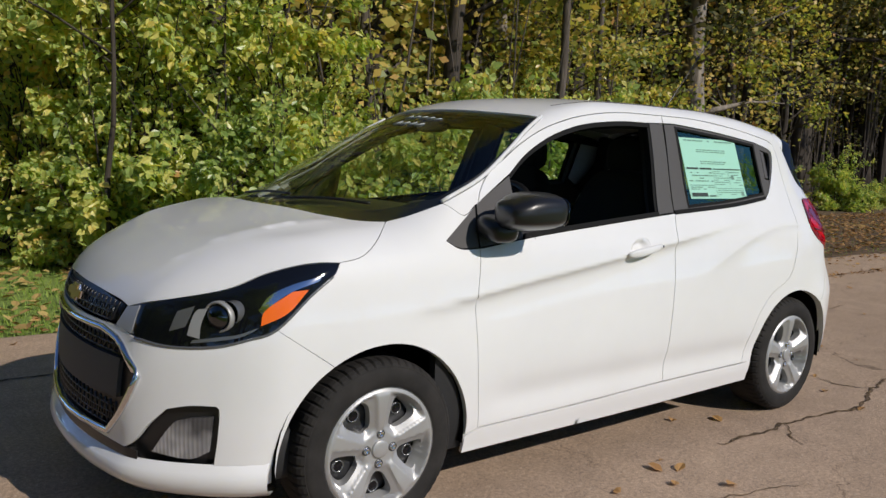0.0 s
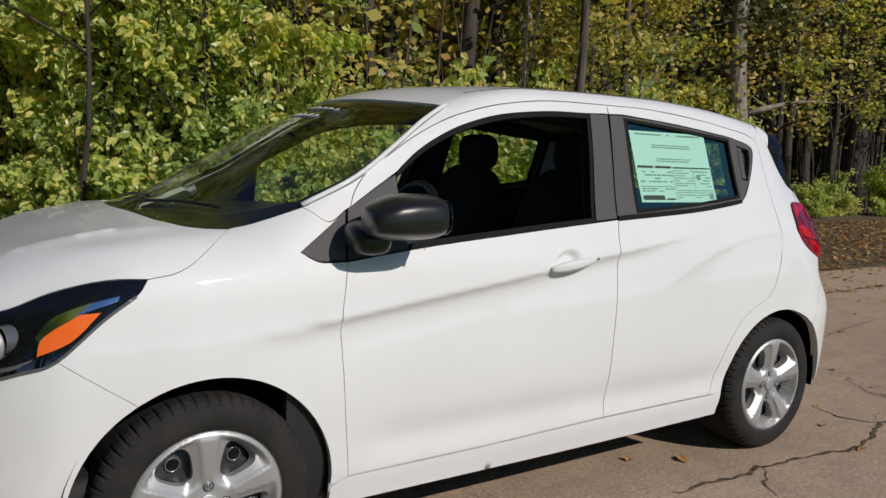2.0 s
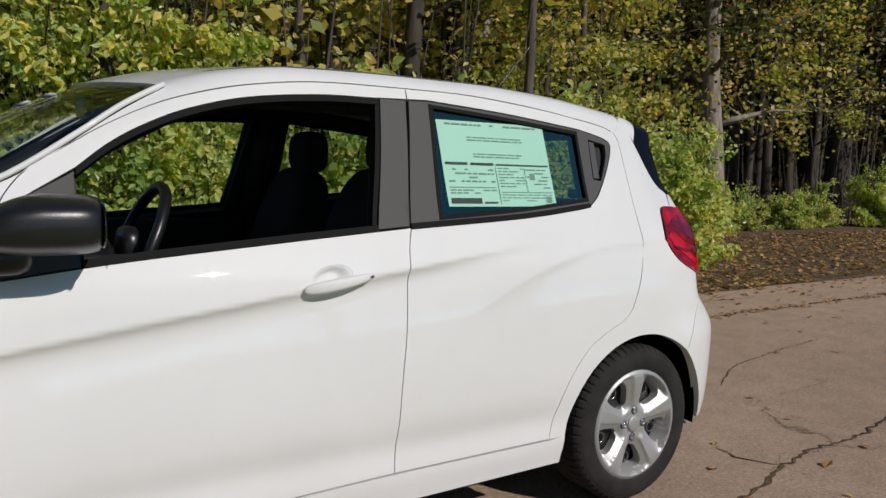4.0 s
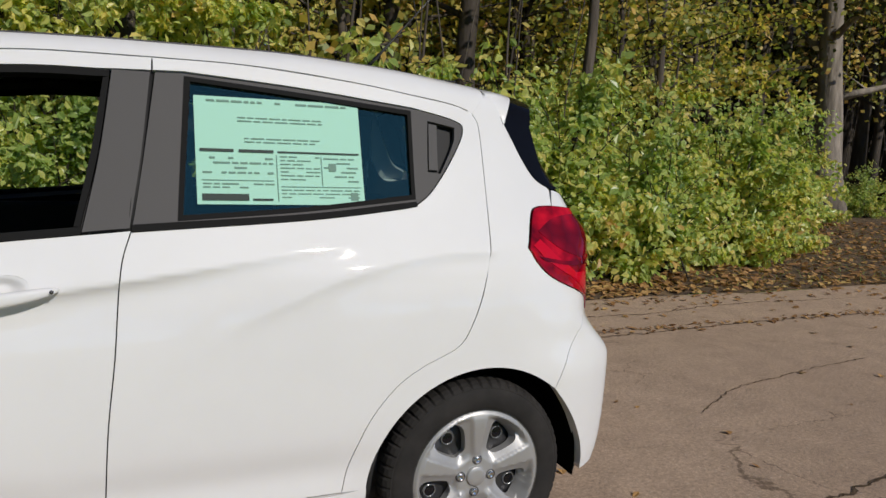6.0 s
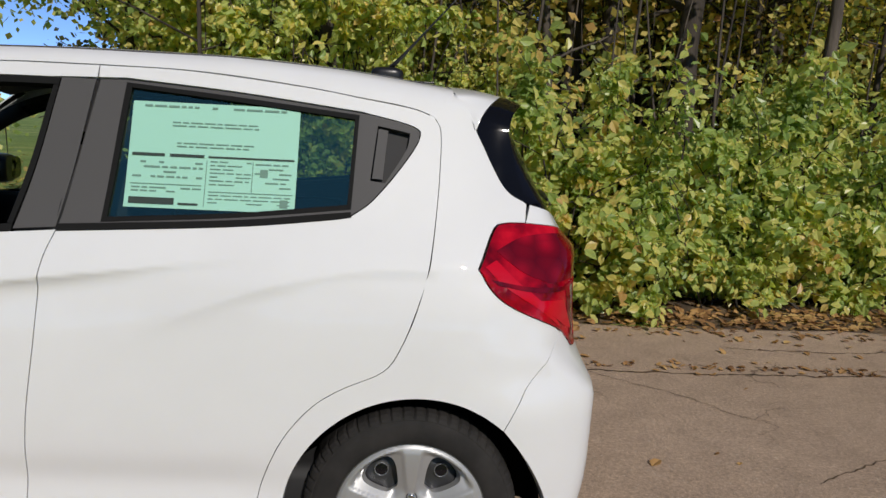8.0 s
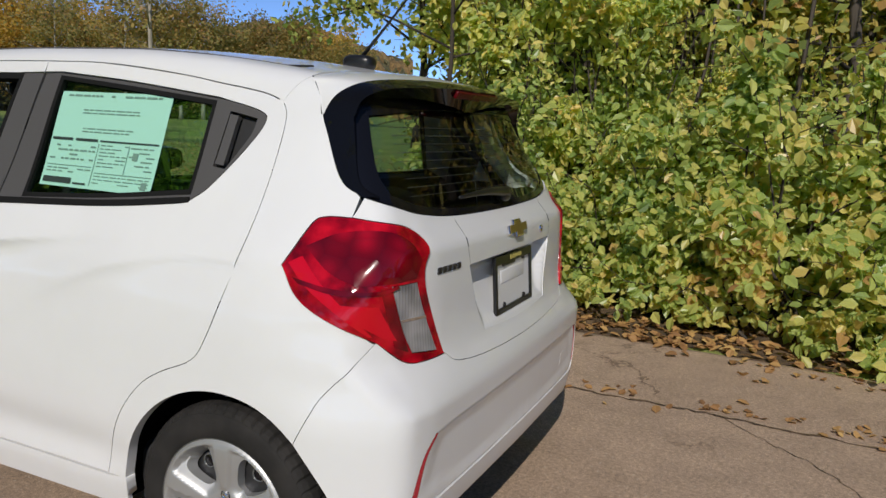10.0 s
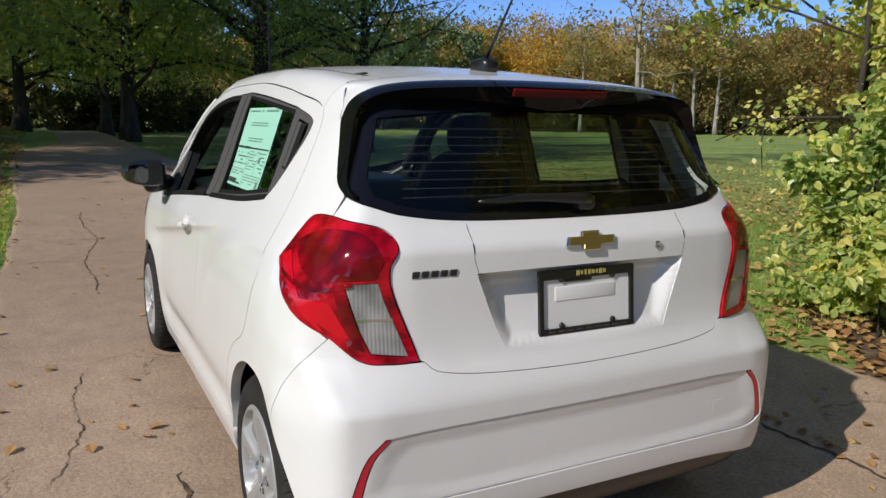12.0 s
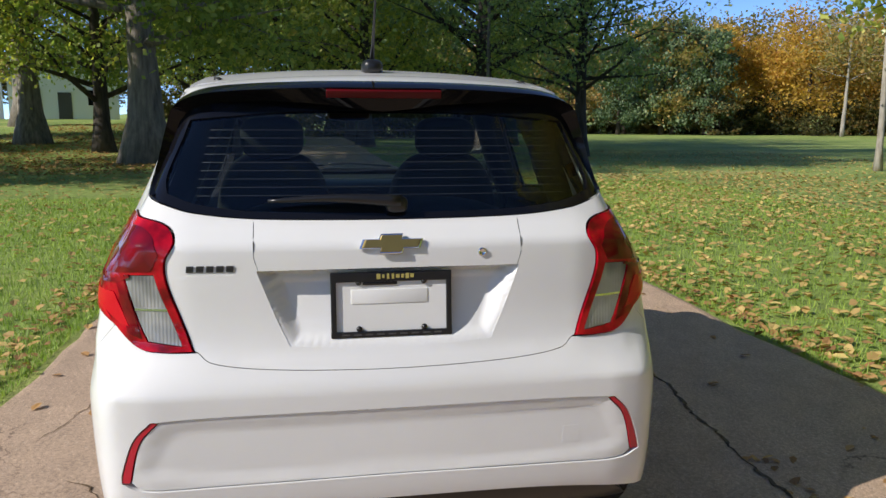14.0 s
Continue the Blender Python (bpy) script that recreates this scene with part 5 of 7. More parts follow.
def cover_mesh():
    """The wheel cover: a dished disc with five rounded openings and five ridged spokes."""
    R = .1985
    circle = np.array([(R * math.cos(a), R * math.sin(a)) for a in np.linspace(0, 2 * math.pi, 90, endpoint=False)])
    hole = smooth([(.079, 0), (.083, .016), (.104, .031), (.140, .047), (.160, .043), (.169, .020), (.171, 0), (.169, -.020), (.160, -.043), (.140, -.047), (.104, -.031), (.083, -.016), (.079, 0)], 4)[:-1]
    rings = [circle]
    for k in range(5):
        a = radians(90 + 36 + 72 * k)
        rings.append(hole @ np.array([[math.cos(a), math.sin(a)], [-math.sin(a), math.cos(a)]]))
    g = np.stack([q.ravel() for q in np.meshgrid(np.arange(-R, R, .0058), np.arange(-R, R, .0058))], 1)
    g[:, 0] += np.where((np.round(g[:, 1] / .0058) % 2) > 0, .0029, 0)
    ok = np.hypot(*g.T) < R - .003
    rim = np.vstack(rings)
    for h in rings[1:]:
        ok &= ~inside(h, g)
    g = g[ok]
    g = g[np.array([np.abs(rim - p).max(1).min() > .0026 for p in g])]
    pts, edges, base = np.vstack([rim, g]), [], 0
    for h in rings:
        edges += [(base + i, base + (i + 1) % len(h)) for i in range(len(h))]
        base += len(h)
    vs, _, fs, *_ = geometry.delaunay_2d_cdt([Vector(p) for p in pts], edges, [], 0, 1e-7)
    uv, tri = np.array([tuple(p) for p in vs]), np.array([tuple(q) for q in fs])
    mid = uv[tri].mean(1)
    ok = np.ones(len(tri), bool)
    for h in rings[1:]:
        ok &= ~inside(h, mid)
    tri = tri[ok]
    r, ang = np.hypot(*uv.T), np.arctan2(uv[:, 1], uv[:, 0])
    off_axis = (ang - math.pi / 2 + math.pi / 5) % (2 * math.pi / 5) - math.pi / 5
    t = np.abs(r * np.sin(off_axis))
    out = .083 + .012 * ease(.05, .17, r)
    wide = .008 + .13 * np.maximum(r - .06, 0)
    on = ease(.052, .075, r) * (1 - ease(.172, .184, r))
    out += on * (.0060 * (1 - ease(wide, wide + .005, t)) - .026 * np.clip((t - wide - .003) / .045, 0, 1))
    out += .0035 * ease(.172, .180, r) - .010 * ease(.186, .1985, r) ** 2
    out += .004 * (1 - ease(.020, .026, r))
    v = np.c_[uv[:, 0], -out, uv[:, 1]]
    w = np.cross(v[tri[:, 1]] - v[tri[:, 0]], v[tri[:, 2]] - v[tri[:, 0]])
    turn = w[:, 1] > 0
    tri[turn] = tri[turn][:, ::-1]
    count = {(q[i], q[(i + 1) % 3]) for q in tri.tolist() for i in range(3)}
    lip = [(a, b) for a, b in count if (b, a) not in count]
    ids = sorted({i for e in lip for i in e})
    at = {i: k for k, i in enumerate(ids)}
    n0, m = len(v), len(ids)
    back = v[ids] + np.c_[uv[ids] * -.06, np.full(m, .030)][:, [0, 2, 1]]
    f = [tuple(q) for q in tri.tolist()] + [(b, a, n0 + at[a], n0 + at[b]) for a, b in lip]
    return np.vstack([v, back]), f


def wheel(centre, side_of):
    """A wheel; its outer face looks to -y in its own frame."""
    hub = new("wheel")
    hub.parent = car
    hub.matrix_local = Matrix.Translation(centre) @ (Matrix.Identity(4) if side_of > 0 else Matrix.Rotation(math.pi, 4, "Z"))

    def piece(name, make, mat, label="", key=None):
        key = key or name
        if key in WHEEL_MESH:
            ob = new(name, WHEEL_MESH[key])
            ob.parent = hub
            return tagged(ob, label)
        ob = mesh_part(name, *make(), mat, hub, label)
        WHEEL_MESH[key] = ob.data
        return ob

    def tyre():
        n = 280
        prof = [(.192, -.085), (.198, -.093), (.210, -.0975), (.230, -.0995), (.250, -.097), (.2595, -.0925), (.2612, -.0905), (.263, -.0925), (.272, -.086), (.280, -.074), (.2835, -.055), (.2795, 0.0), (.2835, .055), (.278, .078), (.255, .095), (.210, .095), (.192, .085)]
        v, f = lathe(prof, n)
        v = v.reshape(n, len(prof), 3)
        for j in (8, 9, 10):
            v[::5, j, [0, 2]] *= .980
        return v.reshape(-1, 3), f
    first = "tyre" not in WHEEL_MESH
    ty = piece("tyre", tyre, RUBBER, "black rubber tyre")
    if first:
        ty.data.polygons.foreach_set("use_smooth", [not (7 <= (q % 16) <= 10) for q in range(len(ty.data.polygons))])
    piece("rim", lambda: lathe([(.202, -.078), (.2015, -.090), (.198, -.0935), (.192, -.090), (.176, -.060), (.170, -.03), (.176, .06)], 72), DIMSILVER, "silver steel wheel rim")
    cover = piece("wheel_cover", cover_mesh, SILVER, "silver five-spoke wheel cover")
    if first:
        cover.data.set_sharp_from_angle(angle=radians(42))
    piece("steel_disc", lambda: lathe([(.176, -.03), (.165, -.028), (.150, -.040), (.12, -.046), (.10, -.040), (.07, -.052), (.001, -.052)], 48), STEEL)
    for k in range(10):
        a = 2 * math.pi * (k + .5) / 10
        c = np.array((.134 * math.cos(a), -.0445, .134 * math.sin(a)))
        piece("vent_hole", lambda: ((lambda q: (np.asarray(q[0]) + c, q[1]))(lathe([(.0165, -.0035), (.0150, -.0040), (.001, -.0040)], 14))), GLOSSBLACK, key=f"vent {k}")
        piece("vent_rim", lambda: ((lambda q: (np.asarray(q[0]) + c, q[1]))(lathe([(.021, .001), (.0195, -.006), (.0170, -.0065), (.0160, -.003)], 14))), DIMSILVER, key=f"rim {k}")
    piece("hub_cap", lambda: lathe([(.030, -.080), (.029, -.0885), (.026, -.0905), (.012, -.0915), (.001, -.0915)], 40), SILVER)
    for k in range(4):
        a = radians(45 + 90 * k + 42)
        c = np.array((.048 * math.cos(a), -.083, .048 * math.sin(a)))
        piece("bolt_seat", lambda: ((lambda q: (np.asarray(q[0]) + c, q[1]))(lathe([(.0150, .004), (.0148, -.0015), (.0128, -.002), (.0115, .001), (.001, .001)], 18))), STEEL, key=f"seat {k}")
        piece("bolt", lambda: ((lambda q: (np.asarray(q[0]) + c, q[1]))(lathe([(.0105, .004), (.0105, -.004), (.0085, -.0065), (.006, -.0065), (.005, -.003), (.001, -.003)], 12))), CHROME, key=f"bolt {k}")

    def house_shell():
        v, f = lathe([(.345, -.07), (.352, .10), (.33, .13), (.001, .13)], 40)
        return v, [t for t in f if min(v[i][2] for i in t) > -.10]
    piece("wheel_house", house_shell, HOUSE)


for x in (0.0, 2.385):
    wheel((x, -.690, .284), 1)
    wheel((x, .690, .284), -1)

# ---- mirrors, handles, badges ----
def mirror_shell(nu=44, nv=26):
    """The mirror's housing: blunt at the glass, tapering forwards, with an underside that rises outwards."""
    v, f = blob((0, 0, 0), (.122, .094, .065), 4.4, nu, nv)
    v = np.array(v)
    v[:, 0] = np.minimum(v[:, 0], .104)
    fore = np.clip(-v[:, 0] / .124, -1, 1)
    v[:, 2] *= 1 - .24 * ease(.1, 1.0, fore)
    v[:, 1] *= 1 - .14 * ease(.2, 1.0, fore)
    outer = np.clip(-v[:, 1] / .096, -1, 1)
    v[:, 2] += np.where(v[:, 2] < 0, .018 * ease(-.2, 1, outer), -.014 * ease(.0, 1, outer))
    v[:, 2] -= .010 * ease(.1, 1, fore)
    v[:, 0] -= .012 * outer
    # the joint between the cap and the base, a shallow groove
    line = -.016 + .10 * v[:, 0]
    groove = np.exp(-((v[:, 2] - line) / .004) ** 2)
    return v * (1 - .018 * groove)[:, None] * (1, 1, 1), f


for sgn, door in ((1, fd[0]), (-1, fd[1])):
    v, f = mirror_shell()
    m = mesh_part("mirror", (v + (.522, -.846, 1.024)) * (1, sgn, 1), f if sgn > 0 else [q[::-1] for q in f], BLACK, door, "satin black door mirror")
    v, f = blob((0, 0, 0), (.060, .072, .040), 2.8, 28, 14)
    v = np.array(v) @ np.array(Matrix.Rotation(radians(14), 3, "X")).T
    mesh_part("mirror_foot", (v + (.446, -.768, .962)) * (1, sgn, 1), f if sgn > 0 else [q[::-1] for q in f], BLACK, m)
    v, f = blob((.6235, -.848, 1.026), (.004, .080, .050), 3.4, 24, 12)
    mesh_part("mirror_glass", v * (1, sgn, 1), f, MIRROR, m)


def cup_depth(uv):
    d = np.hypot((uv[:, 0] - 1.205) / .062, (uv[:, 1] - .866 - .010 * (uv[:, 0] - 1.205) / .062) / .034)
    return .001 + .020 * ease(1.0, .35, d)


panel("handle_cup", "L", [CUP], WHITE, fd, inset=-.003, off=cup_depth, thick=0, step=.006, both=True)
for sgn, door in ((1, fd[0]), (-1, fd[1])):
    x0, z0 = 1.225, .856
    y0 = S(x0, z0)[1]
    v, f = blob((0, 0, 0), (.104, .012, .0155), 2.6, 36, 14)
    v = np.array(v)
    u = v[:, 0] / .104
    v[:, 2] *= 1 - .25 * u
    v[:, 2] += v[:, 0] * .15
    v[:, 1] -= .016 * (1 - u ** 2)
    mesh_part("handle", (v + (x0, y0 - .008, z0)) * (1, sgn, 1), f if sgn > 0 else [q[::-1] for q in f], WHITE, door, "white door handle")
    v, f = lathe([(.0045, 0), (.0045, -.002), (.001, -.0025)], 12)
    mesh_part("key_lock", (np.array(v) + (x0 + .088, y0 - .026, z0 + .014)) * (1, sgn, 1), f, STEEL, door)


def plate(outline, c, u, w, n, depth):
    """A bevelled flat badge from a 2D outline."""
    c, u, w, n = (np.array(q, float) for q in (c, u, w, n))
    o = np.array(outline, float)
    m = o.mean(0)
    k = len(o)
    v = [c + a * u + b * w for a, b in o] + [c + a * u + b * w + n * depth * .7 for a, b in o] + [c + a * u + b * w + n * depth for a, b in (o - m) * .94 + m]
    f = [(i, (i + 1) % k, k + (i + 1) % k, k + i) for i in range(k)] + [(k + i, k + (i + 1) % k, 2 * k + (i + 1) % k, 2 * k + i) for i in range(k)] + [tuple(range(2 * k, 3 * k))]
    return v, f


BOW = [(-.083, -.012), (-.028, -.012), (-.032, -.026), (.026, -.026), (.032, -.012), (.073, -.012), (.083, .013), (.028, .013), (.032, .027), (-.026, .027), (-.032, .013), (-.073, .013)]
n_gate = slope(np.array([onto("B", [(0.0, .977)], 0.0)[0]]))[0]
up = np.cross(n_gate, (0, 1, 0))
up = up if up[2] > 0 else -up
c_gate = onto("B", [(0.0, .977)], 0.0)[0]
v, f = plate(np.array(BOW) * 1.0, c_gate, (0, 1, 0), up, n_gate, .007)
badge = mesh_part("badge", v, f, CHROME, tailgate, "gold and chrome cross-shaped badge", flat_shaded=True)
v, f = plate(np.array(BOW) * (.93, .84), c_gate + n_gate * .0045, (0, 1, 0), up, n_gate, .005)
mesh_part("badge_face", v, f, GOLD, badge, flat_shaded=True)
p_nose = onto("N", [flat("N", (-.7, 0, .705))], 0.0)[0]
v, f = plate(np.array(BOW) * 1.05, p_nose, (0, -1, 0), (0.2, 0, .98), (-.98, 0, .2), .012)
nose_badge = mesh_part("badge", v, f, CHROME, car, flat_shaded=True)
v, f = plate(np.array(BOW) * (.98, .9), p_nose + np.array((-.008, 0, 0)), (0, -1, 0), (0.2, 0, .98), (-.98, 0, .2), .008)
mesh_part("badge_face", v, f, GOLD, nose_badge, flat_shaded=True)
# model lettering, drawn as plain slanted bars
for k in range(5):
    p = onto("B", [(-.512 + .0245 * k + .0085, .922)], 0.0)[0]
    nn = slope(p[None])[0]
    du = np.cross((0, 0, 1), nn)
    s = .010
    v, f = plate([(-s, -.008), (s * .8, -.008), (s, .008), (-s * .8, .008)], p, du, (0, 0, 1), nn, .003)
    letter = mesh_part("letter_bar", v, f, STEEL, tailgate, flat_shaded=True)
    v, f = plate([(-s * .75, -.0025), (s * .55, -.0025), (s * .6, .0012), (-s * .7, .0012)], p + nn * .0022, du, (0, 0, 1), nn, .0015)
    mesh_part("letter_slot", v, f, BLACK, letter, flat_shaded=True)
p = onto("B", [(.240, .951)], 0.0)[0]
v, f = lathe([(.012, -.002), (.011, .004), (.007, .004), (.006, .001), (.001, .001)], 20)
mesh_part("tailgate_lock", np.array(v)[:, [1, 0, 2]] * (1, 1, 1) + p, f, CHROME, tailgate)
for y in (-.347, .347):
    pts = [onto("B", [(y + (.012 if y < 0 else -.012) * (z < .95) * (.95 - z) / .04, z)], .001)[0] for z in np.linspace(.916, 1.034, 8)]
    v, f = tube(pts, .0013, 5)
    mesh_part("trim_seam", v, f, SHELL, tailgate)

# ---- plate with its frame ----
XP = 2.838
plate_ob = tagged(new("licence_plate"), "blank white number plate in a black dealer frame", "plate")
plate_ob.matrix_world = Matrix.Translation((XP, 0, .818)) @ Matrix.Rotation(radians(-5), 4, "Y")
v, f = joined(box((.004, 0, .074), (.012, .316, .026), .003), box((.004, 0, -.076), (.012, .316, .016), .003), box((.004, -.1505, 0), (.012, .014, .15), .003), box((.004, .1505, 0), (.012, .014, .15), .003))
mesh_part("frame", v, f, BLACK, plate_ob, "black plastic frame", flat_shaded=True)
v, f = box((0, 0, 0), (.006, .296, .15), .002)
mesh_part("blank", v, f, PLATEWHITE, plate_ob, flat_shaded=True)
v, f = box((.0025, -.005, .022), (.004, .20, .038), .0015)
mesh_part("embossed_band", v, f, PLATEWHITE, plate_ob)
for k, w in enumerate((.010, .006, .006, .006, .009, .006, .009, .009)):
    v, f = box((.0105, -.034 + .0125 * k, .075), (.002, w, .014 if k in (0, 2, 3, 6) else .010))
    mesh_part("lettering", v, f, BRASSINK, plate_ob, flat_shaded=True)
for k in range(9):
    v, f = box((.0105, -.12 + .03 * k, -.076), (.001, .02, .004))
    mesh_part("lettering", v, f, TRIM, plate_ob, flat_shaded=True)
for y, z in ((-.085, .060), (.085, .060), (-.085, -.062), (.085, -.062)):
    v, f = lathe([(.008, 0), (.007, .006), (.001, .007)], 12)
    mesh_part("screw", np.array(v)[:, [1, 0, 2]] + (.003, y, z), f, STEEL if z > 0 else BLACK, plate_ob)
v, f = joined(box((.003, -.03, .058), (.008, .09, .012), .003))
mesh_part("frame_crest", v, f, BLACK, plate_ob)

# ---- wiper, aerial, roof seams ----
w0, w1 = onto("B", [(.03, 1.083), (-.31, 1.086)], -.022)
v, f = tube(smooth([w0, (w0 + w1) / 2 + (.006, 0, .008), w1]), [.017 * (1 - .75 * i / 12) for i in range(13)], 8)
wiper = mesh_part("rear_wiper", v, f, BLACK, tailgate, "black rear wiper")
v, f = blob(onto("B", [(.02, 1.075)], -.012)[0], (.018, .03, .022), 3, 16, 10)
mesh_part("wiper_base", v, f, BLACK, wiper)
v, f = blob((2.27, 0, 1.458), (.055, .034, .026), 3, 24, 12)
aerial = mesh_part("aerial", v, f, BLACK, car, "black roof aerial raked backwards")
v, f = tube([(2.275, 0, 1.475), (2.33, 0, 1.535), (2.45, 0, 1.67), (2.68, 0, 1.93)], [.008, .005, .003, .002], 8)
mesh_part("mast", v, f, BLACK, aerial)
for sgn in (1, -1):
    pts = onto("U", [flat("U", (x, -.47 - .03 * (x - .9) * (2.4 - x), 1.4)) for x in np.linspace(.95, 2.38, 24)], .001)
    v, f = tube(pts, .0028, 6)
    mesh_part("roof_seam", v * (1, sgn, 1), f, TRIM, car)
    v, f = box((0, 0, 0), (.10, .012, .005), .002)
    q = onto("U", [flat("U", (2.36, -.455, 1.4))], -.001)[0]
    mesh_part("roof_plug", (np.array(v) + q) * (1, sgn, 1), f, BLACK, car)
# heater lines on the rear screen
for k in range(9):
    z = 1.265 - .021 * k
    w = .46 + .035 * k / 8
    pts = onto("B", [(y, z) for y in np.linspace(-w, w, 15)], .009)
    v, f = tube(pts, .0009, 4)
    mesh_part("heater_line", v, f, TRIM, tailgate)
# front wipers
for y0, x0, y1, x1 in ((-.12, -.02, -.50, .12), (.30, .0, -.10, .01)):
    a = onto("U", [flat("U", (x0, y0, 1.03)), flat("U", ((x0 + x1) / 2, (y0 + y1) / 2, 1.04)), flat("U", (x1, y1, 1.05))], -.006)
    v, f = tube(smooth(a), .0055, 6)
    mesh_part("front_wiper", v, f, BLACK, car)

# ---- window papers ----
def paper(sgn, thing_label):
    ob = tagged(new("window_sticker"), thing_label, "sticker")
    at = lambda x, z, o: (np.array(onto("L", [(x, z)], o)[0]) + (0, 0, 0)) * (1, sgn, 1)

    def patch(name, x0, z0, x1, z1, o, mat, lab=""):
        nx, nz = max(2, int(abs(x1 - x0) / .05) + 1), max(2, int(abs(z1 - z0) / .05) + 1)
        g = [at(x0 + (x1 - x0) * i / (nx - 1), z0 + (z1 - z0) * j / (nz - 1), o) for j in range(nz) for i in range(nx)]
        f = [(j * nx + i, j * nx + i + 1, (j + 1) * nx + i + 1, (j + 1) * nx + i) for j in range(nz - 1) for i in range(nx - 1)]
        return mesh_part(name, g, f, mat, ob, lab)
    patch("sheet", 1.63, 1.054, 2.058, 1.320, .0075 if sgn > 0 else .0135, PAPER, "pale green printed sheet")
    o = .0055 if sgn > 0 else .0155
    pen = random.Random(7)

    def rows_of_print(x0, x1, z_top, count, pitch, tall, fill):
        for k in range(count):
            x, z = x0, z_top - pitch * k
            while x < x1 - .008:
                w = min(pen.uniform(.010, .042), x1 - x)
                if pen.random() < fill:
                    patch("print_line", x, z - tall, x + w, z, o, INK)
                x += w + .005
    rows_of_print(1.66, 2.03, 1.312, 1, .01, .005, .55)
    rows_of_print(1.735, 1.955, 1.271, 2, .0085, .0030, 1)
    rows_of_print(1.75, 1.945, 1.219, 2, .0085, .0030, 1)
    rows_of_print(1.645, 1.82, 1.170, 4, .012, .0045, .6)
    rows_of_print(1.838, 1.942, 1.176, 7, .0095, .0028, .9)
    rows_of_print(1.952, 2.045, 1.174, 6, .0115, .0034, .7)
    rows_of_print(1.645, 1.82, 1.106, 2, .0085, .0035, .9)
    rows_of_print(1.838, 2.045, 1.092, 3, .009, .0025, .8)
    for x0, z0, x1, z1 in ((1.642, 1.112, 1.82, 1.114), (1.828, 1.062, 1.830, 1.178), (1.945, 1.098, 1.947, 1.178), (1.838, 1.098, 2.05, 1.100), (1.965, 1.140, 1.985, 1.160), (2.02, 1.066, 2.04, 1.086)):
        patch("print_line", x0, z0, x1, z1, o, INK)
    for x0, z0, x1, z1 in ((1.640, 1.183, 1.722, 1.190), (1.735, 1.183, 1.822, 1.190), (1.832, 1.184, 2.050, 1.188), (1.642, 1.064, 1.755, 1.080), (1.765, 1.064, 1.815, 1.069)):
        patch("print_block", x0, z0, x1, z1, o - .0012 if sgn > 0 else o + .0012, CUTBLACK)


paper(1, "pale green printed price sheet inside the rear side window")
# marker writing on the windscreen, as plain strokes
for k in range(9):
    y = -.20 + .05 * (k % 5) if k < 5 else -.16 + .05 * (k - 5)
    z = 1.345 if k < 5 else 1.305
    a = onto("U", [flat("U", (.62 if k < 5 else .56, y, z)), flat("U", ((.60 if k < 5 else .53), y + .03, z - .02))], -.001)
    v, f = tube(a - (0, 0, .004), .003, 5)
    mesh_part("marker_stroke", v, f, CHALK, car, "white marker writing" if k == 0 else "")

# ---- cabin ----
def seat(x, y, wide, label_of, rests, tall=1.0):
    s = new("seat")
    s.parent = car
    s.matrix_local = Matrix.Translation((x, y, 0))
    tagged(s, label_of)
    v, f = blob((-.12, 0, .50), (.27, wide / 2, .10), 4)
    mesh_part("cushion", v, f, FABRIC, s)
    v, f = blob((0, 0, 0), (.075, wide / 2, .33), 4.5, 28, 16)
    v = np.array(v)
    v[:, 1] *= 1 - .25 * np.clip(v[:, 2] / .33, 0, 1) ** 2
    v = v * (1, 1, tall) @ np.array(Matrix.Rotation(radians(17), 3, "Y")).T + (.20, 0, .84 - .33 * (1 - tall))
    mesh_part("backrest", v, f, FABRIC, s)
    for ry in rests:
        v, f = blob((.315, ry, 1.225), (.055, .125, .085), 3.2, 24, 14)
        mesh_part("headrest", v, f, FABRIC, s)
        for d in (-.05, .05):
            v, f = tube([(.28, ry + d, 1.10), (.305, ry + d, 1.20)], .006, 6)
            mesh_part("post", v, f, CHROME, s)


seat(1.30, -.35, .48, "black cloth driver's seat", (0,))
seat(1.30, .35, .48, "black cloth passenger seat", (0,))
seat(2.02, 0, 1.16, "black cloth rear bench", (), .82)
v, f = blob((.44, 0, .86), (.30, .66, .13), 4.5, 40, 18)
mesh_part("dashboard", v, f, BLACK, car, "black dashboard")
v, f = blob((.52, -.35, .985), (.10, .17, .04), 3)
mesh_part("instrument_hood", v, f, BLACK, car)
ang = np.linspace(0, 2 * math.pi, 40, endpoint=False)
c = np.stack([np.zeros(40), .185 * np.cos(ang), .185 * np.sin(ang)], 1) @ np.array(Matrix.Rotation(radians(24), 3, "Y")).T + (.79, -.36, .925)
v, f = tube(c, .016, 8, closed=True)
sw = mesh_part("steering_wheel", v, f, BLACK, car, "black steering wheel")
v, f = blob((.775, -.36, .925), (.03, .07, .06), 3)
mesh_part("wheel_boss", v, f, BLACK, sw)
v, f = blob((.72, 0, 1.33), (.015, .11, .035), 3.5)
mesh_part("rear_view_mirror", v, f, BLACK, car)
v, f = box((2.35, 0, .93), (.55, 1.1, .03), .01)
mesh_part("parcel_shelf", v, f, FABRIC, car)
for sgn in (1, -1):
    v, f = joined(box((.95, -.675 * sgn, .72), (1.0, .05, .44), .015), box((1.78, -.675 * sgn, .74), (.62, .05, .46), .015))
    mesh_part("door_card", v, f, SHELL, car)
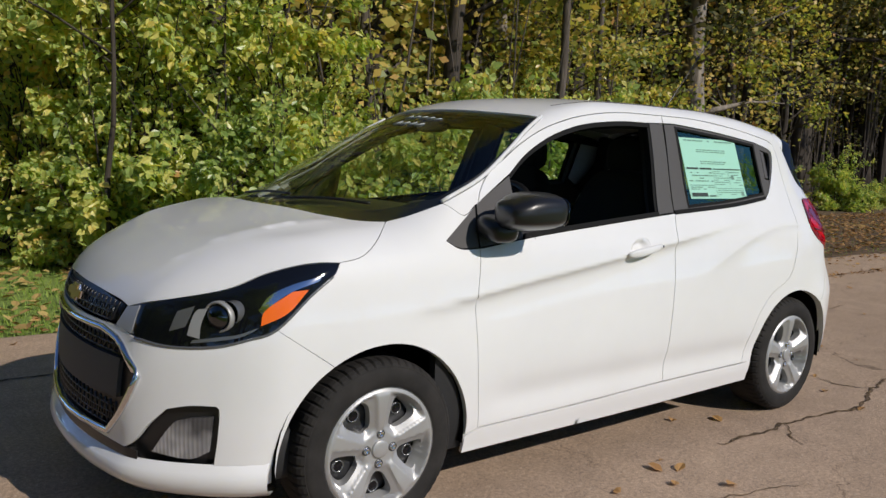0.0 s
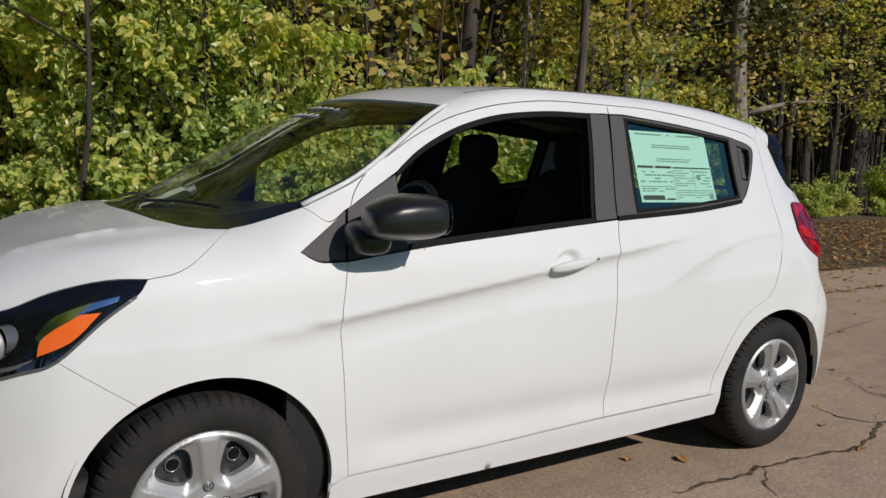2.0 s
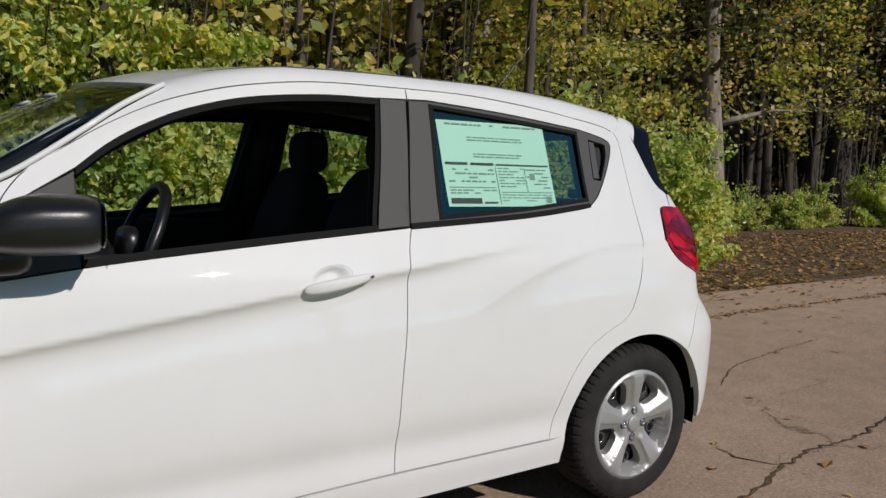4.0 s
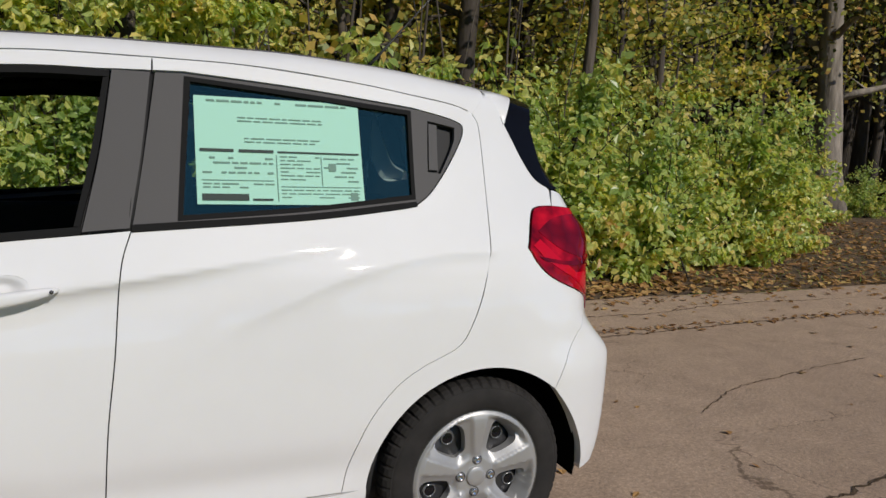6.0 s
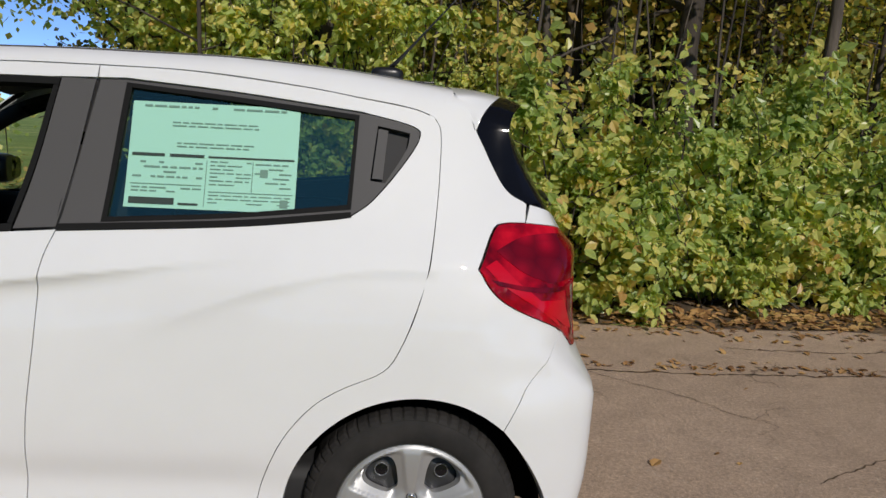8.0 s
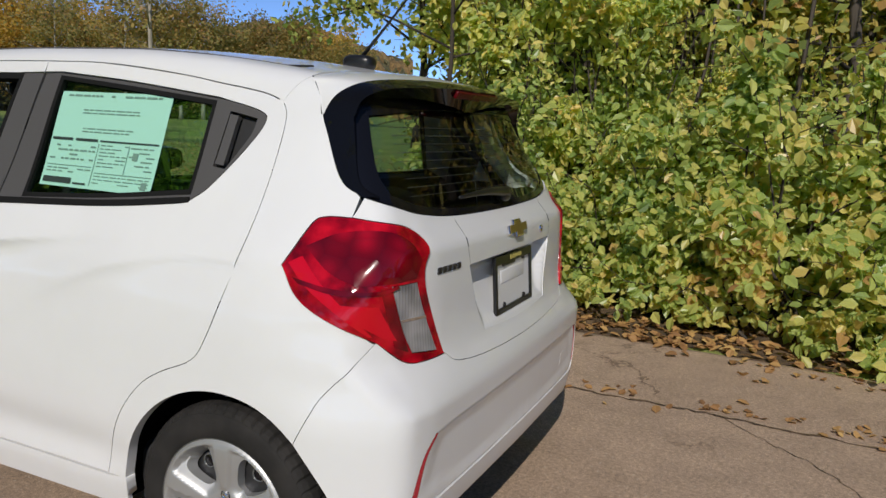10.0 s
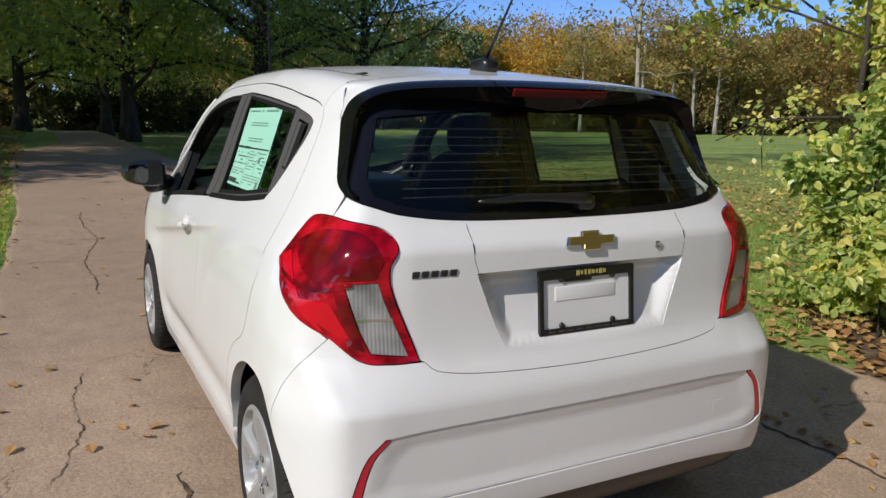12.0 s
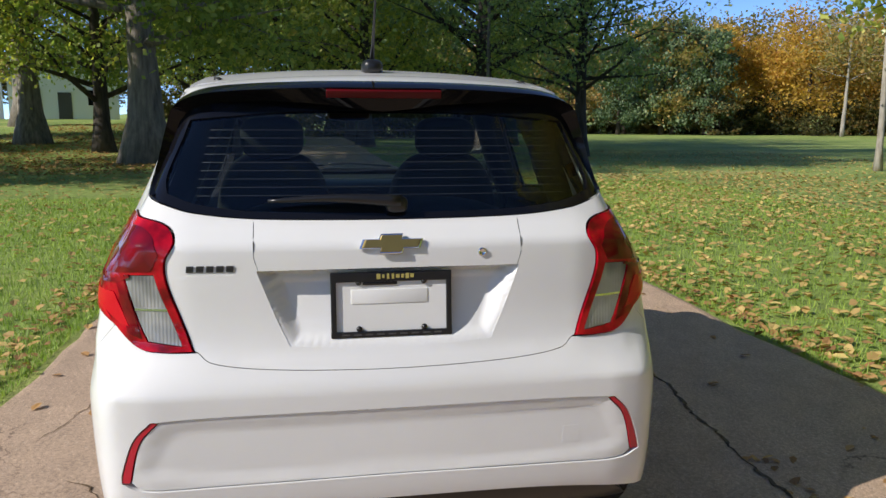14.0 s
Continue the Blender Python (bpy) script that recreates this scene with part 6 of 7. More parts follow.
# ---- leaves ----
def leaves(c, size, rng, droop=.5, aim=None, narrow=.62, plain=False):
    """One leaf at each place of c: folded, with six corners, or a plain lozenge."""
    n = len(c)
    size = size * rng.uniform(.55, 1.25, n)
    yaw = rng.uniform(0, 2 * np.pi, n)
    pitch = rng.normal(-droop, .45, n)
    d = np.stack([np.cos(yaw) * np.cos(pitch), np.sin(yaw) * np.cos(pitch), np.sin(pitch)], 1)
    if aim is not None:
        d = d + aim
        d /= np.linalg.norm(d, axis=1, keepdims=True)
    r = rng.normal(size=(n, 3))
    r[:, 2] *= .6
    s = np.cross(d, .65 * r + (.2, -.95, .75))
    s /= np.linalg.norm(s, axis=1, keepdims=True) + 1e-9
    u = np.cross(s, d)
    L, W = size[:, None], size[:, None] * narrow * .5
    k = .22
    if plain:
        v = np.stack([c, c + d * L * .45 + s * W * 1.1, c + d * L, c + d * L * .45 - s * W * 1.1], 1).reshape(-1, 3)
        return v, np.arange(n)[:, None] * 4 + [0, 1, 2, 3]
    v = np.stack([c, c + d * L * .32 + s * W * .95 + u * W * k, c + d * L * .66 + s * W * .78 + u * W * k, c + d * L - u * W * .3,
                  c + d * L * .66 - s * W * .78 + u * W * k, c + d * L * .32 - s * W * .95 + u * W * k], 1).reshape(-1, 3)
    b = np.arange(n)[:, None] * 6
    f = np.vstack([b + [0, 1, 2, 3], b + [0, 3, 4, 5]])
    return v, f


def bar(path, r0, r1, n=6):
    """A tapering limb."""
    p = np.array(path, float)
    return tube(p, np.linspace(r0, r1, len(p)), n)


def limb(start, way, length, rng, bend=.25, k=6):
    p = [np.array(start, float)]
    d = np.array(way, float) / np.linalg.norm(way)
    for _ in range(k):
        d = d + rng.normal(0, bend / 2, 3)
        d /= np.linalg.norm(d)
        p.append(p[-1] + d * length / k)
    return np.array(p)


def shrub(name, label, height, radius, n_leaf, size, mat, seed, sprays=60, low=.05, plain=False):
    """A many-stemmed shrub: bent stems, side twigs and sprays of leaves."""
    rng = np.random.default_rng(seed)
    thing = tagged(new(name), label, name.replace("_", " "))
    sticks, tips = [], []
    for _ in range(sprays):
        a, h = rng.uniform(0, 2 * np.pi), height * (low + (1 - low) * rng.uniform(.03, 1.0) ** 1.15)
        rr = radius * math.sqrt(rng.uniform(.12, 1)) * (1 - .45 * (h / height) ** 2)
        foot = np.array((rng.normal(0, radius * .22), rng.normal(0, radius * .22), 0))
        top = np.array((rr * math.cos(a), rr * math.sin(a), h))
        mid = foot * .5 + top * .5 + (0, 0, h * .18) + rng.normal(0, .08, 3)
        p = smooth([foot, mid, top], 4)
        sticks.append(bar(p, rng.uniform(.007, .016), .003, 4))
        tips.append(smooth([foot, mid, top], 8)[5:])
        for _ in range(2):
            b = p[rng.integers(3, len(p) - 1)]
            q = limb(b, (math.cos(a) + rng.normal(0, .7), math.sin(a) + rng.normal(0, .7), rng.normal(.15, .4)), rng.uniform(.25, .6) * radius, rng, .3, 5)
            sticks.append(bar(q[::2], .005, .002, 3))
            tips.append(q)
    v, f = joined(*sticks)
    tagged(mesh_part("branchwork", v, f, BARK, thing), kind="stuff")
    tips = np.vstack(tips)
    weight = rng.gamma(.36, 1, len(tips) // 5 + 1).repeat(5)[:len(tips)] + .03
    c = tips[rng.choice(len(tips), n_leaf, p=weight / weight.sum())] + rng.normal(0, .058, (n_leaf, 3)) * (1, 1, .8)
    c[:, 2] = np.maximum(c[:, 2], .03 + rng.uniform(0, .12, n_leaf))
    v, f = leaves(c, size, rng, narrow=.66, plain=plain)
    tagged(big_mesh("foliage", v, f, mat, thing), kind="stuff")
    return thing


def tree(name, label, height, trunk_r, crown_low, crown_r, n_leaf, size, mat, bark, seed, limbs=14, lean=.03, spread=.3, flare=1.5, droop=.3):
    """A tree: tapered trunk, limbs with twigs and a ragged crown of single leaves."""
    rng = np.random.default_rng(seed)
    thing = tagged(new(name), label, "tree")
    t = np.linspace(0, 1, 12)
    px = np.cumsum(rng.normal(0, lean, 12)) * height * .12
    py = np.cumsum(rng.normal(0, lean, 12)) * height * .12
    px, py = px - px[0], py - py[0]
    p = np.stack([px, py, t * height - .1], 1)
    r = trunk_r * (1 - .86 * t) * (1 + (flare - 1) * np.exp(-t * height / (trunk_r * 2.2)))
    sticks, tips = [tube(p, r, 12)], []
    for k in range(limbs):
        h = crown_low + (height * .97 - crown_low) * (k + rng.uniform(0, .8)) / limbs
        i = h / height
        base = np.array((np.interp(i, t, px), np.interp(i, t, py), h))
        a = k * 2.4 + rng.normal(0, .4)
        shape = math.sin(min(1, .32 + .75 * (1 - (h - crown_low) / (height - crown_low))) * math.pi * .55)
        q = limb(base, (math.cos(a), math.sin(a), rng.uniform(.15, .75)), crown_r * shape * rng.uniform(.75, 1.15), rng, .28, 7)
        sticks.append(bar(q[[0, 2, 4, 7]], max(.012, np.interp(i, t, r) * .42), .008, 5))
        tips.append(q[3:])
        for _ in range(4):
            b = q[rng.integers(2, 7)]
            w = limb(b, (math.cos(a) + rng.normal(0, .9), math.sin(a) + rng.normal(0, .9), rng.normal(.2, .5)), crown_r * rng.uniform(.2, .45), rng, .35, 5)
            sticks.append(bar(w[[0, 2, 5]], .012 + trunk_r * .03, .004, 3))
            tips.append(w[1:])
    v, f = joined(*sticks)
    mesh_part("trunk", v, f, bark, thing)
    if n_leaf:
        tips = np.vstack(tips)
        weight = rng.gamma(.7, 1, len(tips) // 3 + 1).repeat(3)[:len(tips)] + .06
        c = tips[rng.choice(len(tips), n_leaf, p=weight / weight.sum())] + rng.normal(0, spread * .85, (n_leaf, 3)) * (1, 1, .75)
        v, f = leaves(c, size, rng, droop, plain=True)
        tagged(big_mesh("crown", v, f, mat, thing), kind="stuff")
    return thing


def lathe_up(profile, n):
    """A ring of revolution round the z axis from (radius, z) pairs."""
    v, f = lathe(profile, n)
    return np.asarray(v)[:, [0, 2, 1]], f


def put(thing, x, y, turn=0.0, scale=1.0, z=None):
    m = Matrix.Translation((x, y, float(rise(x, y)) if z is None else z)) @ Matrix.Rotation(radians(turn), 4, "Z") @ Matrix.Scale(scale, 4)
    return m


def spread_copies(first, spots, group):
    """The first at the first spot, copies at the rest."""
    tagged(first, group=group)
    for k, (x, y, turn, s) in enumerate(spots):
        if k == 0:
            first.matrix_world = put(first, x, y, turn, s)
        else:
            ob = copy_thing(first, put(first, x, y, turn))
            ob.scale = (s, s, s)


# ---- the hedge along the path ----
EDGE = knots([.5, 1.2, 1.8, 3, 4.5, 6.5, 8.5, 10.5, 13, 17, 30, 60], [4.3, 3.35, 2.95, 2.70, 2.75, 3.05, 3.75, 5.2, 7.2, 7.2, 7.0, 7.0])
rng = np.random.default_rng(11)
low_a = shrub("hedge_shrub", "broad green and yellowing shrub at the path's edge", 1.75, .95, 7000, .086, LEAF, 21, 46, .02)
low_b = shrub("hedge_shrub", "dense green shrub with yellow patches beside the path", 2.0, 1.0, 7600, .089, LEAF, 22, 50, .02)
low_c = shrub("hedge_shrub", "low leafy shrub over leaf litter", 1.45, .9, 6200, .083, LEAF, 23, 42, .02)
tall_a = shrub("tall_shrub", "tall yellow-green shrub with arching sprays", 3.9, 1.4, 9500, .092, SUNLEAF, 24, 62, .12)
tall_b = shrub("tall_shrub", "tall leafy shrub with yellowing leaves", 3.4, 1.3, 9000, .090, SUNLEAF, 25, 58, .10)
spots = {0: [], 1: [], 2: []}
for k, x in enumerate(np.arange(1.3, 13.5, .72)):
    kind = k % 3
    spots[kind].append((x + rng.uniform(-.15, .15), float(EDGE(x)) + .68 + rng.uniform(-.08, .16), rng.uniform(-55, 55), rng.uniform(.82, 1.12)))
for k, x in enumerate(np.arange(14.2, 34, 1.9)):
    spots[k % 3].append((x, float(EDGE(x)) + 1.2 + rng.uniform(0, .8), rng.uniform(-55, 55), rng.uniform(.55, .95)))
for k, (x, y, s) in enumerate([(.35, 5.6, .75), (.2, 7.2, .8), (1.1, 4.6, .85), (.9, 6.6, .8), (2.2, 5.8, .9), (-.3, 9.0, .9), (1.6, 8.2, .9), (3.4, 4.9, .95), (4.6, 5.2, 1.0), (5.9, 5.4, .95)]):
    spots[k % 3].append((x, y, rng.uniform(-55, 55), s))
for first, kind in ((low_a, 0), (low_b, 1), (low_c, 2)):
    spread_copies(first, spots[kind], "hedge shrubs along the path")
spread_copies(tall_a, [(1.35, 4.75, 20, 1.0), (2.6, 5.0, -40, .66), (.3, 6.4, 60, 1.0), (-.2, 8.4, 35, 1.12), (6.8, 6.4, -20, .8), (2.1, 8.6, 40, 1.15)], "tall shrubs behind the hedge")
spread_copies(tall_b, [(2.0, 4.35, 60, .92), (.9, 5.35, -30, 1.02), (1.4, 7.2, 10, 1.15), (.6, 9.6, -15, 1.2), (9.2, 7.0, 30, .85), (3.1, 9.4, 70, 1.2)], "tall shrubs behind the hedge")

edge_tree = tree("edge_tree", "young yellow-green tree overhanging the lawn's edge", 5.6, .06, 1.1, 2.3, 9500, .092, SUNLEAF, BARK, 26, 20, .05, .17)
spread_copies(edge_tree, [(-.7, 6.3, 0, 1.0), (.9, 6.0, 120, .95), (-.6, 9.5, 220, 1.2), (-1.2, 11.5, 60, 1.1)], "young trees at the hedge's end")

bough_tree = tree("bough_tree", "yellow-green tree leaning its boughs over the lawn", 5.4, .030, 1.75, 1.95, 5600, .088, LEAF, BARK, 27, 18, .05, .16, 1.5, .7)
spread_copies(bough_tree, [(.45, 4.45, 60, 1.0)], "young trees at the hedge's end")

# ---- the wood behind ----
wood_a = tree("woodland_tree", "slender woodland tree with thin yellowing leaves", 12, .13, 2.2, 2.2, 2600, .15, WOODLEAF, BARK, 31, 22, .03, .22)
wood_b = tree("woodland_tree", "straight dark-barked woodland tree", 13, .18, 3.2, 2.8, 3200, .16, WOODLEAF, BARK, 32, 22, .02, .25)
wood_c = tree("woodland_tree", "young woodland tree with brown and yellow leaves", 8, .07, 1.1, 1.7, 2400, .13, WOODLEAF, STEMBARK, 33, 22, .05, .2)
wood_d = tree("woodland_tree", "bare grey stem in the wood", 11, .09, 4.5, 1.6, 1100, .15, WOODLEAF, STEMBARK, 34, 14, .04, .22)
lists = {0: [], 1: [], 2: [], 3: []}
rng = np.random.default_rng(12)
tries = 0
placed = []
while sum(len(s) for s in lists.values()) < 96 and tries < 6000:
    tries += 1
    x, depth = rng.uniform(-.5, 36), 1.8 + 26 * rng.uniform() ** 1.35
    y = float(EDGE(max(x, .5))) + depth + (max(0, 1.2 - x) * 2.6)
    if all((x - a) ** 2 + (y - b) ** 2 > (1.0 if depth < 12 else 1.8) ** 2 for a, b in placed):
        placed.append((x, y))
        lists[int(rng.choice(4, p=(.28, .2, .3, .22) if x < 8 else (.14, .34, .04, .48)))].append((x, y, rng.uniform(0, 360), rng.uniform(.8, 1.2)))
for first, k in ((wood_a, 0), (wood_b, 1), (wood_c, 2), (wood_d, 3)):
    spread_copies(first, lists[k], "trees of the wood")
big = tree("forest_tree", "thick dark trunk standing at the wood's edge", 15, .36, 4.0, 4.5, 5200, .17, WOODLEAF, BARK, 35, 22, .015, .35)
spread_copies(big, [(25.9, 12.0, 0, 1.15), (33, 13, 60, 1.1), (21.5, 13.5, 200, .8)], "thick trunks in the wood")
beech = tree("leaning_tree", "pale grey leaning tree with bare limbs at the wood's edge", 12, .30, 2.2, 3.6, 2600, .14, WOODLEAF, GREYBARK, 61, 16, .05, .3)
spread_copies(beech, [(15.3, 8.8, 0, 1.0), (8.2, 8.6, 150, .8)], "pale trees in the wood")
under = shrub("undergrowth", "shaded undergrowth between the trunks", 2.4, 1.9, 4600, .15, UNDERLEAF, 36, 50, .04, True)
rng = np.random.default_rng(13)
us = []
for k in range(36):
    x = rng.uniform(-.5, 38)
    us.append((x, float(EDGE(max(x, .5))) + rng.uniform(6.5, 27) + max(0, 1.2 - x) * 2, rng.uniform(0, 360), rng.uniform(.8, 1.7)))
us += [(4.5 + d * math.cos(radians(a)), d * math.sin(radians(a)), rng.uniform(0, 360), rng.uniform(1.0, 2.3)) for a, d in zip(np.linspace(123, 171, 30), rng.uniform(95, 104, 30))]
us += [(4.5 + d * math.cos(radians(a)), d * math.sin(radians(a)), rng.uniform(0, 360), rng.uniform(1.2, 2.2)) for a, d in zip(np.linspace(172, 189, 8), rng.uniform(60, 78, 8))]
us += [(x, float(EDGE(max(x, .5))) + 21 + rng.uniform(0, 5), rng.uniform(0, 360), rng.uniform(2.2, 3.0)) for x in np.arange(-4, 58, 3.2)]
us += [(38, 14, 20, 2.6), (42, 18, 80, 2.8), (40, 11, 140, 2.4), (47, 20, 200, 3.0), (45, 13, 260, 2.7), (52, 17, 320, 3.0)]
# unseen clumps beyond the tail, added so mirrors and glass reflect dark woods
us += [(34, -1, 40, 2.6), (37, 4, 90, 2.6), (38, -8, 10, 2.6), (35, -15, 70, 2.4)]
spread_copies(under, us, "undergrowth of the wood")
# same tall trees as the canopy, with shade in the leaf colour
shady = tree("canopy_tree", "tall tree in shade-dark leaves at the edge of the wood", 14, .17, 3.6, 3.8, 9000, .17, UNDERLEAF, BARK, 62, 26, .02, .38)
canopy = tree("canopy_tree", "tall tree with a high leafy canopy at the wood's edge", 14, .15, 4.4, 3.6, 9000, .17, WOODLEAF, BARK, 39, 26, .02, .38)
rng = np.random.default_rng(19)
tall_spots = [(x + rng.uniform(-.6, .6), float(EDGE(max(x, .5))) + 3.4 + rng.uniform(0, 2.2) + (4 if x < 1 else 0), rng.uniform(0, 360), rng.uniform(.9, 1.15)) for x in np.arange(-.5, 40, 2.7)]
spread_copies(canopy, [q for q in tall_spots if q[0] < 10.5], "tall trees at the wood's edge")
spread_copies(shady, [q for q in tall_spots if q[0] >= 10.5] + [(19, 12, 40, 1.0), (24, 14, 90, 1.1), (30, 15, 200, 1.1), (15, 13, 140, 1.0)], "dark trees at the wood's edge")
golden = tree("golden_tree", "leafy yellow and russet tree at the front of the wood", 7.5, .06, 1.2, 1.9, 6500, .115, WOODLEAF, BARK, 37, 26, .05, .20)
spread_copies(golden, [(7.2, 7.8, 210, 1.1), (1.2, 8.4, 40, 1.05), (8.8, 8.6, 300, 1.0), (3.4, 9.4, 260, 1.2), (6.4, 10.2, 20, 1.25), (10.2, 7.4, 120, 1.0), (11.0, 9.8, 120, 1.1), (9.6, 12.2, 230, 1.3), (8.0, 6.3, 300, .85), (.2, 11.0, 280, 1.2)], "yellow trees at the front of the wood")
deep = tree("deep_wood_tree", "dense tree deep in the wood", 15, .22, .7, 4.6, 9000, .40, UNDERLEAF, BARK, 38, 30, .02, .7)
rng = np.random.default_rng(18)
spread_copies(deep, [(x + rng.uniform(-1, 1), float(EDGE(max(x, .5))) + 24 + rng.uniform(0, 9), rng.uniform(0, 360), rng.uniform(.85, 1.25)) for x in np.arange(-9, 60, 3.4)] + [(39, 16, 0, 1.0), (43, 13, 90, 1.1), (47, 16, 180, 1.2), (54, 21, 270, 1.2), (50, 12, 30, 1.1)], "deep trees of the wood")
# a thicket of thin stems
sticks = []
for k in range(620):
    x, d = rng.uniform(.5, 34), 1.6 + 19 * rng.uniform() ** 1.2
    base = np.array((x, float(EDGE(max(x, .5))) + d, 0.0))
    sticks.append(bar(limb(base, (rng.normal(0, .10), rng.normal(0, .10), 1), rng.uniform(2.5, 7.5), rng, .07, 5), rng.uniform(.010, .030), .004, 4))
v, f = joined(*sticks)
tagged(mesh_part("thicket_stems", v, f, STEMBARK, None, "thicket of thin grey-brown stems in the wood"), kind="stuff", category="thicket")

# ---- litter and fallen leaves ----
rng = np.random.default_rng(14)
lx = np.arange(.2, 60, .3)
e0 = np.array([float(EDGE(max(x, .5))) for x in lx])
e0 = np.where(lx > 1.7, np.minimum(e0, 2.60), e0)
v = np.vstack([np.c_[lx, np.minimum(e0 - .12 + rng.normal(0, .06, len(lx)), 40), np.full(len(lx), -.008)], np.c_[lx, e0 + .8, np.full(len(lx), .02)], np.c_[lx, np.full(len(lx), 60), np.full(len(lx), .02)]])
m = len(lx)
f = np.array([(c * m + i, c * m + i + 1, (c + 1) * m + i + 1, (c + 1) * m + i) for c in range(2) for i in range(m - 1)])
tagged(big_mesh("forest_floor", v, f, LITTER, None, "brown leaf litter on the floor of the wood"), kind="structure", category="ground")


def flat_leaves(c, size, rng):
    n = len(c)
    yaw = rng.uniform(0, 2 * np.pi, n)
    tilt = rng.normal(0, .22, (n, 2))
    d = np.stack([np.cos(yaw), np.sin(yaw), tilt[:, 0]], 1)
    s = np.stack([-np.sin(yaw), np.cos(yaw), tilt[:, 1]], 1)
    L, W = (size * rng.uniform(.5, 1.25, n))[:, None], (size * rng.uniform(.28, .45, n))[:, None]
    up = np.array([0, 0, 1.0])
    v = np.stack([c - d * L * .5, c - d * L * .15 + s * W + up * W * .35, c + d * L * .25 + s * W * .7 + up * W * .45, c + d * L * .5 + up * L * .08,
                  c + d * L * .25 - s * W * .7 + up * W * .45, c - d * L * .15 - s * W + up * W * .35], 1).reshape(-1, 3)
    b = np.arange(n)[:, None] * 6
    return v, np.vstack([b + [0, 1, 2, 3], b + [0, 3, 4, 5]])


def scatter(n, x0, x1, y0, y1, z, size, name, label, mat=None, dense=None):
    c = np.c_[rng.uniform(x0, x1, n), rng.uniform(y0, y1, n), np.full(n, z)]
    if dense is not None:
        c[:, 1] = dense(c[:, 0], n)
    c[:, 2] += rise(c[:, 0], c[:, 1])
    v, f = flat_leaves(c, size, rng)
    return tagged(big_mesh(name, v, f, mat or DEADLEAF, None, label), kind="stuff", category="leaves")


hedge_line = lambda x, n: np.array([float(q) for q in EDGE(np.maximum(x, .5))]) + rng.normal(.05, .22, n)
scatter(1700, .6, 14, 0, 0, .012, .075, "leaf_drift", "brown and tan leaves drifted along the hedge foot", dense=hedge_line)
scatter(1700, -12, 9, 0, 0, .008, .07, "leaf_drift", "dry leaves gathered along the path's grass edge", dense=lambda x, n: 2.50 + np.abs(rng.normal(0, .30, n)))
scatter(800, -14, 4, 0, 0, .008, .07, "leaf_drift", "dry leaves gathered along the path's grass edge", dense=lambda x, n: -1.70 + .03 * np.minimum(x + 8, 0) + rng.normal(-.16, .12, n))
scatter(5200, -14, 1.5, 2.6, 12, .02, .085, "lawn_leaves", "tan and yellow leaves thick on the near lawn", LAWNLEAF)
scatter(8000, -30, 1.5, 2.6, 20, .02, .085, "lawn_leaves", "tan leaves strewn over the lawn", LAWNLEAF)
scatter(11000, -50, -15, -16, -1.8, .03, .13, "lawn_leaves", "brown leaves thick under the park trees", DEADLEAF)
scatter(3600, -26, 3, -8, -1.7, .02, .08, "lawn_leaves", "tan leaves strewn over the grass verge", LAWNLEAF)
scatter(6500, 6.0, 26, 2.6, 7.5, .03, .085, "leaf_drift", "brown leaves thick on the ground by the wood", DEADLEAF)
scatter(220, 3.5, 12, 0, 0, .006, .06, "leaf_drift", "brown leaves blown onto the asphalt", dense=lambda x, n: 2.45 - np.abs(rng.normal(0, .28, n)))
scatter(150, -10, 9, -1.5, 2.4, .004, .03, "leaf_crumbs", "small crumbs of dry leaves on the asphalt")
scatter(260, 2.2, 9, 0, 0, .005, .045, "leaf_crumbs", "small dry leaves caught in the long crack", dense=lambda x, n: 1.52 + rng.normal(0, .05, n))
# single leaves lying on the path
rng = np.random.default_rng(15)
kinds = []
for k in range(4):
    v, f = flat_leaves(np.zeros((1, 3)), .058, np.random.default_rng(40 + k))
    kinds.append(tagged(big_mesh("fallen_leaf", v - (0, 0, v[:, 2].min()), f, DEADLEAF, None, "dry brown leaf lying on the asphalt"), category="leaf", group="fallen leaves on the path"))
places = [(1.747, -.596), (1.95, -.70), (2.75, -1.0), (3.35, -.95), (4.128, 1.39), (4.955, 1.513), (.74, -1.506), (.538, -.942), (3.0, -.30), (3.4, .2), (1.15, -1.05), (1.2, -.92), (.9, -.98), (.2, -1.3), (2.2, 1.9), (1.4, 1.75), (.3, 1.7)]
places += [(rng.uniform(-9, 9), rng.uniform(-1.55, 2.4)) for _ in range(80)]
used = [False] * 4
for k, (x, y) in enumerate(places):
    if -0.9 < x < 3.0 and abs(y) < .55:
        continue
    q, m = k % 4, Matrix.Translation((x, y, .003)) @ Matrix.Rotation(rng.uniform(0, 6.28), 4, "Z")
    if not used[q]:
        kinds[q].matrix_world, used[q] = m, True
    else:
        copy_thing(kinds[q], m)

# ---- grass blades by the path ----
rng = np.random.default_rng(16)


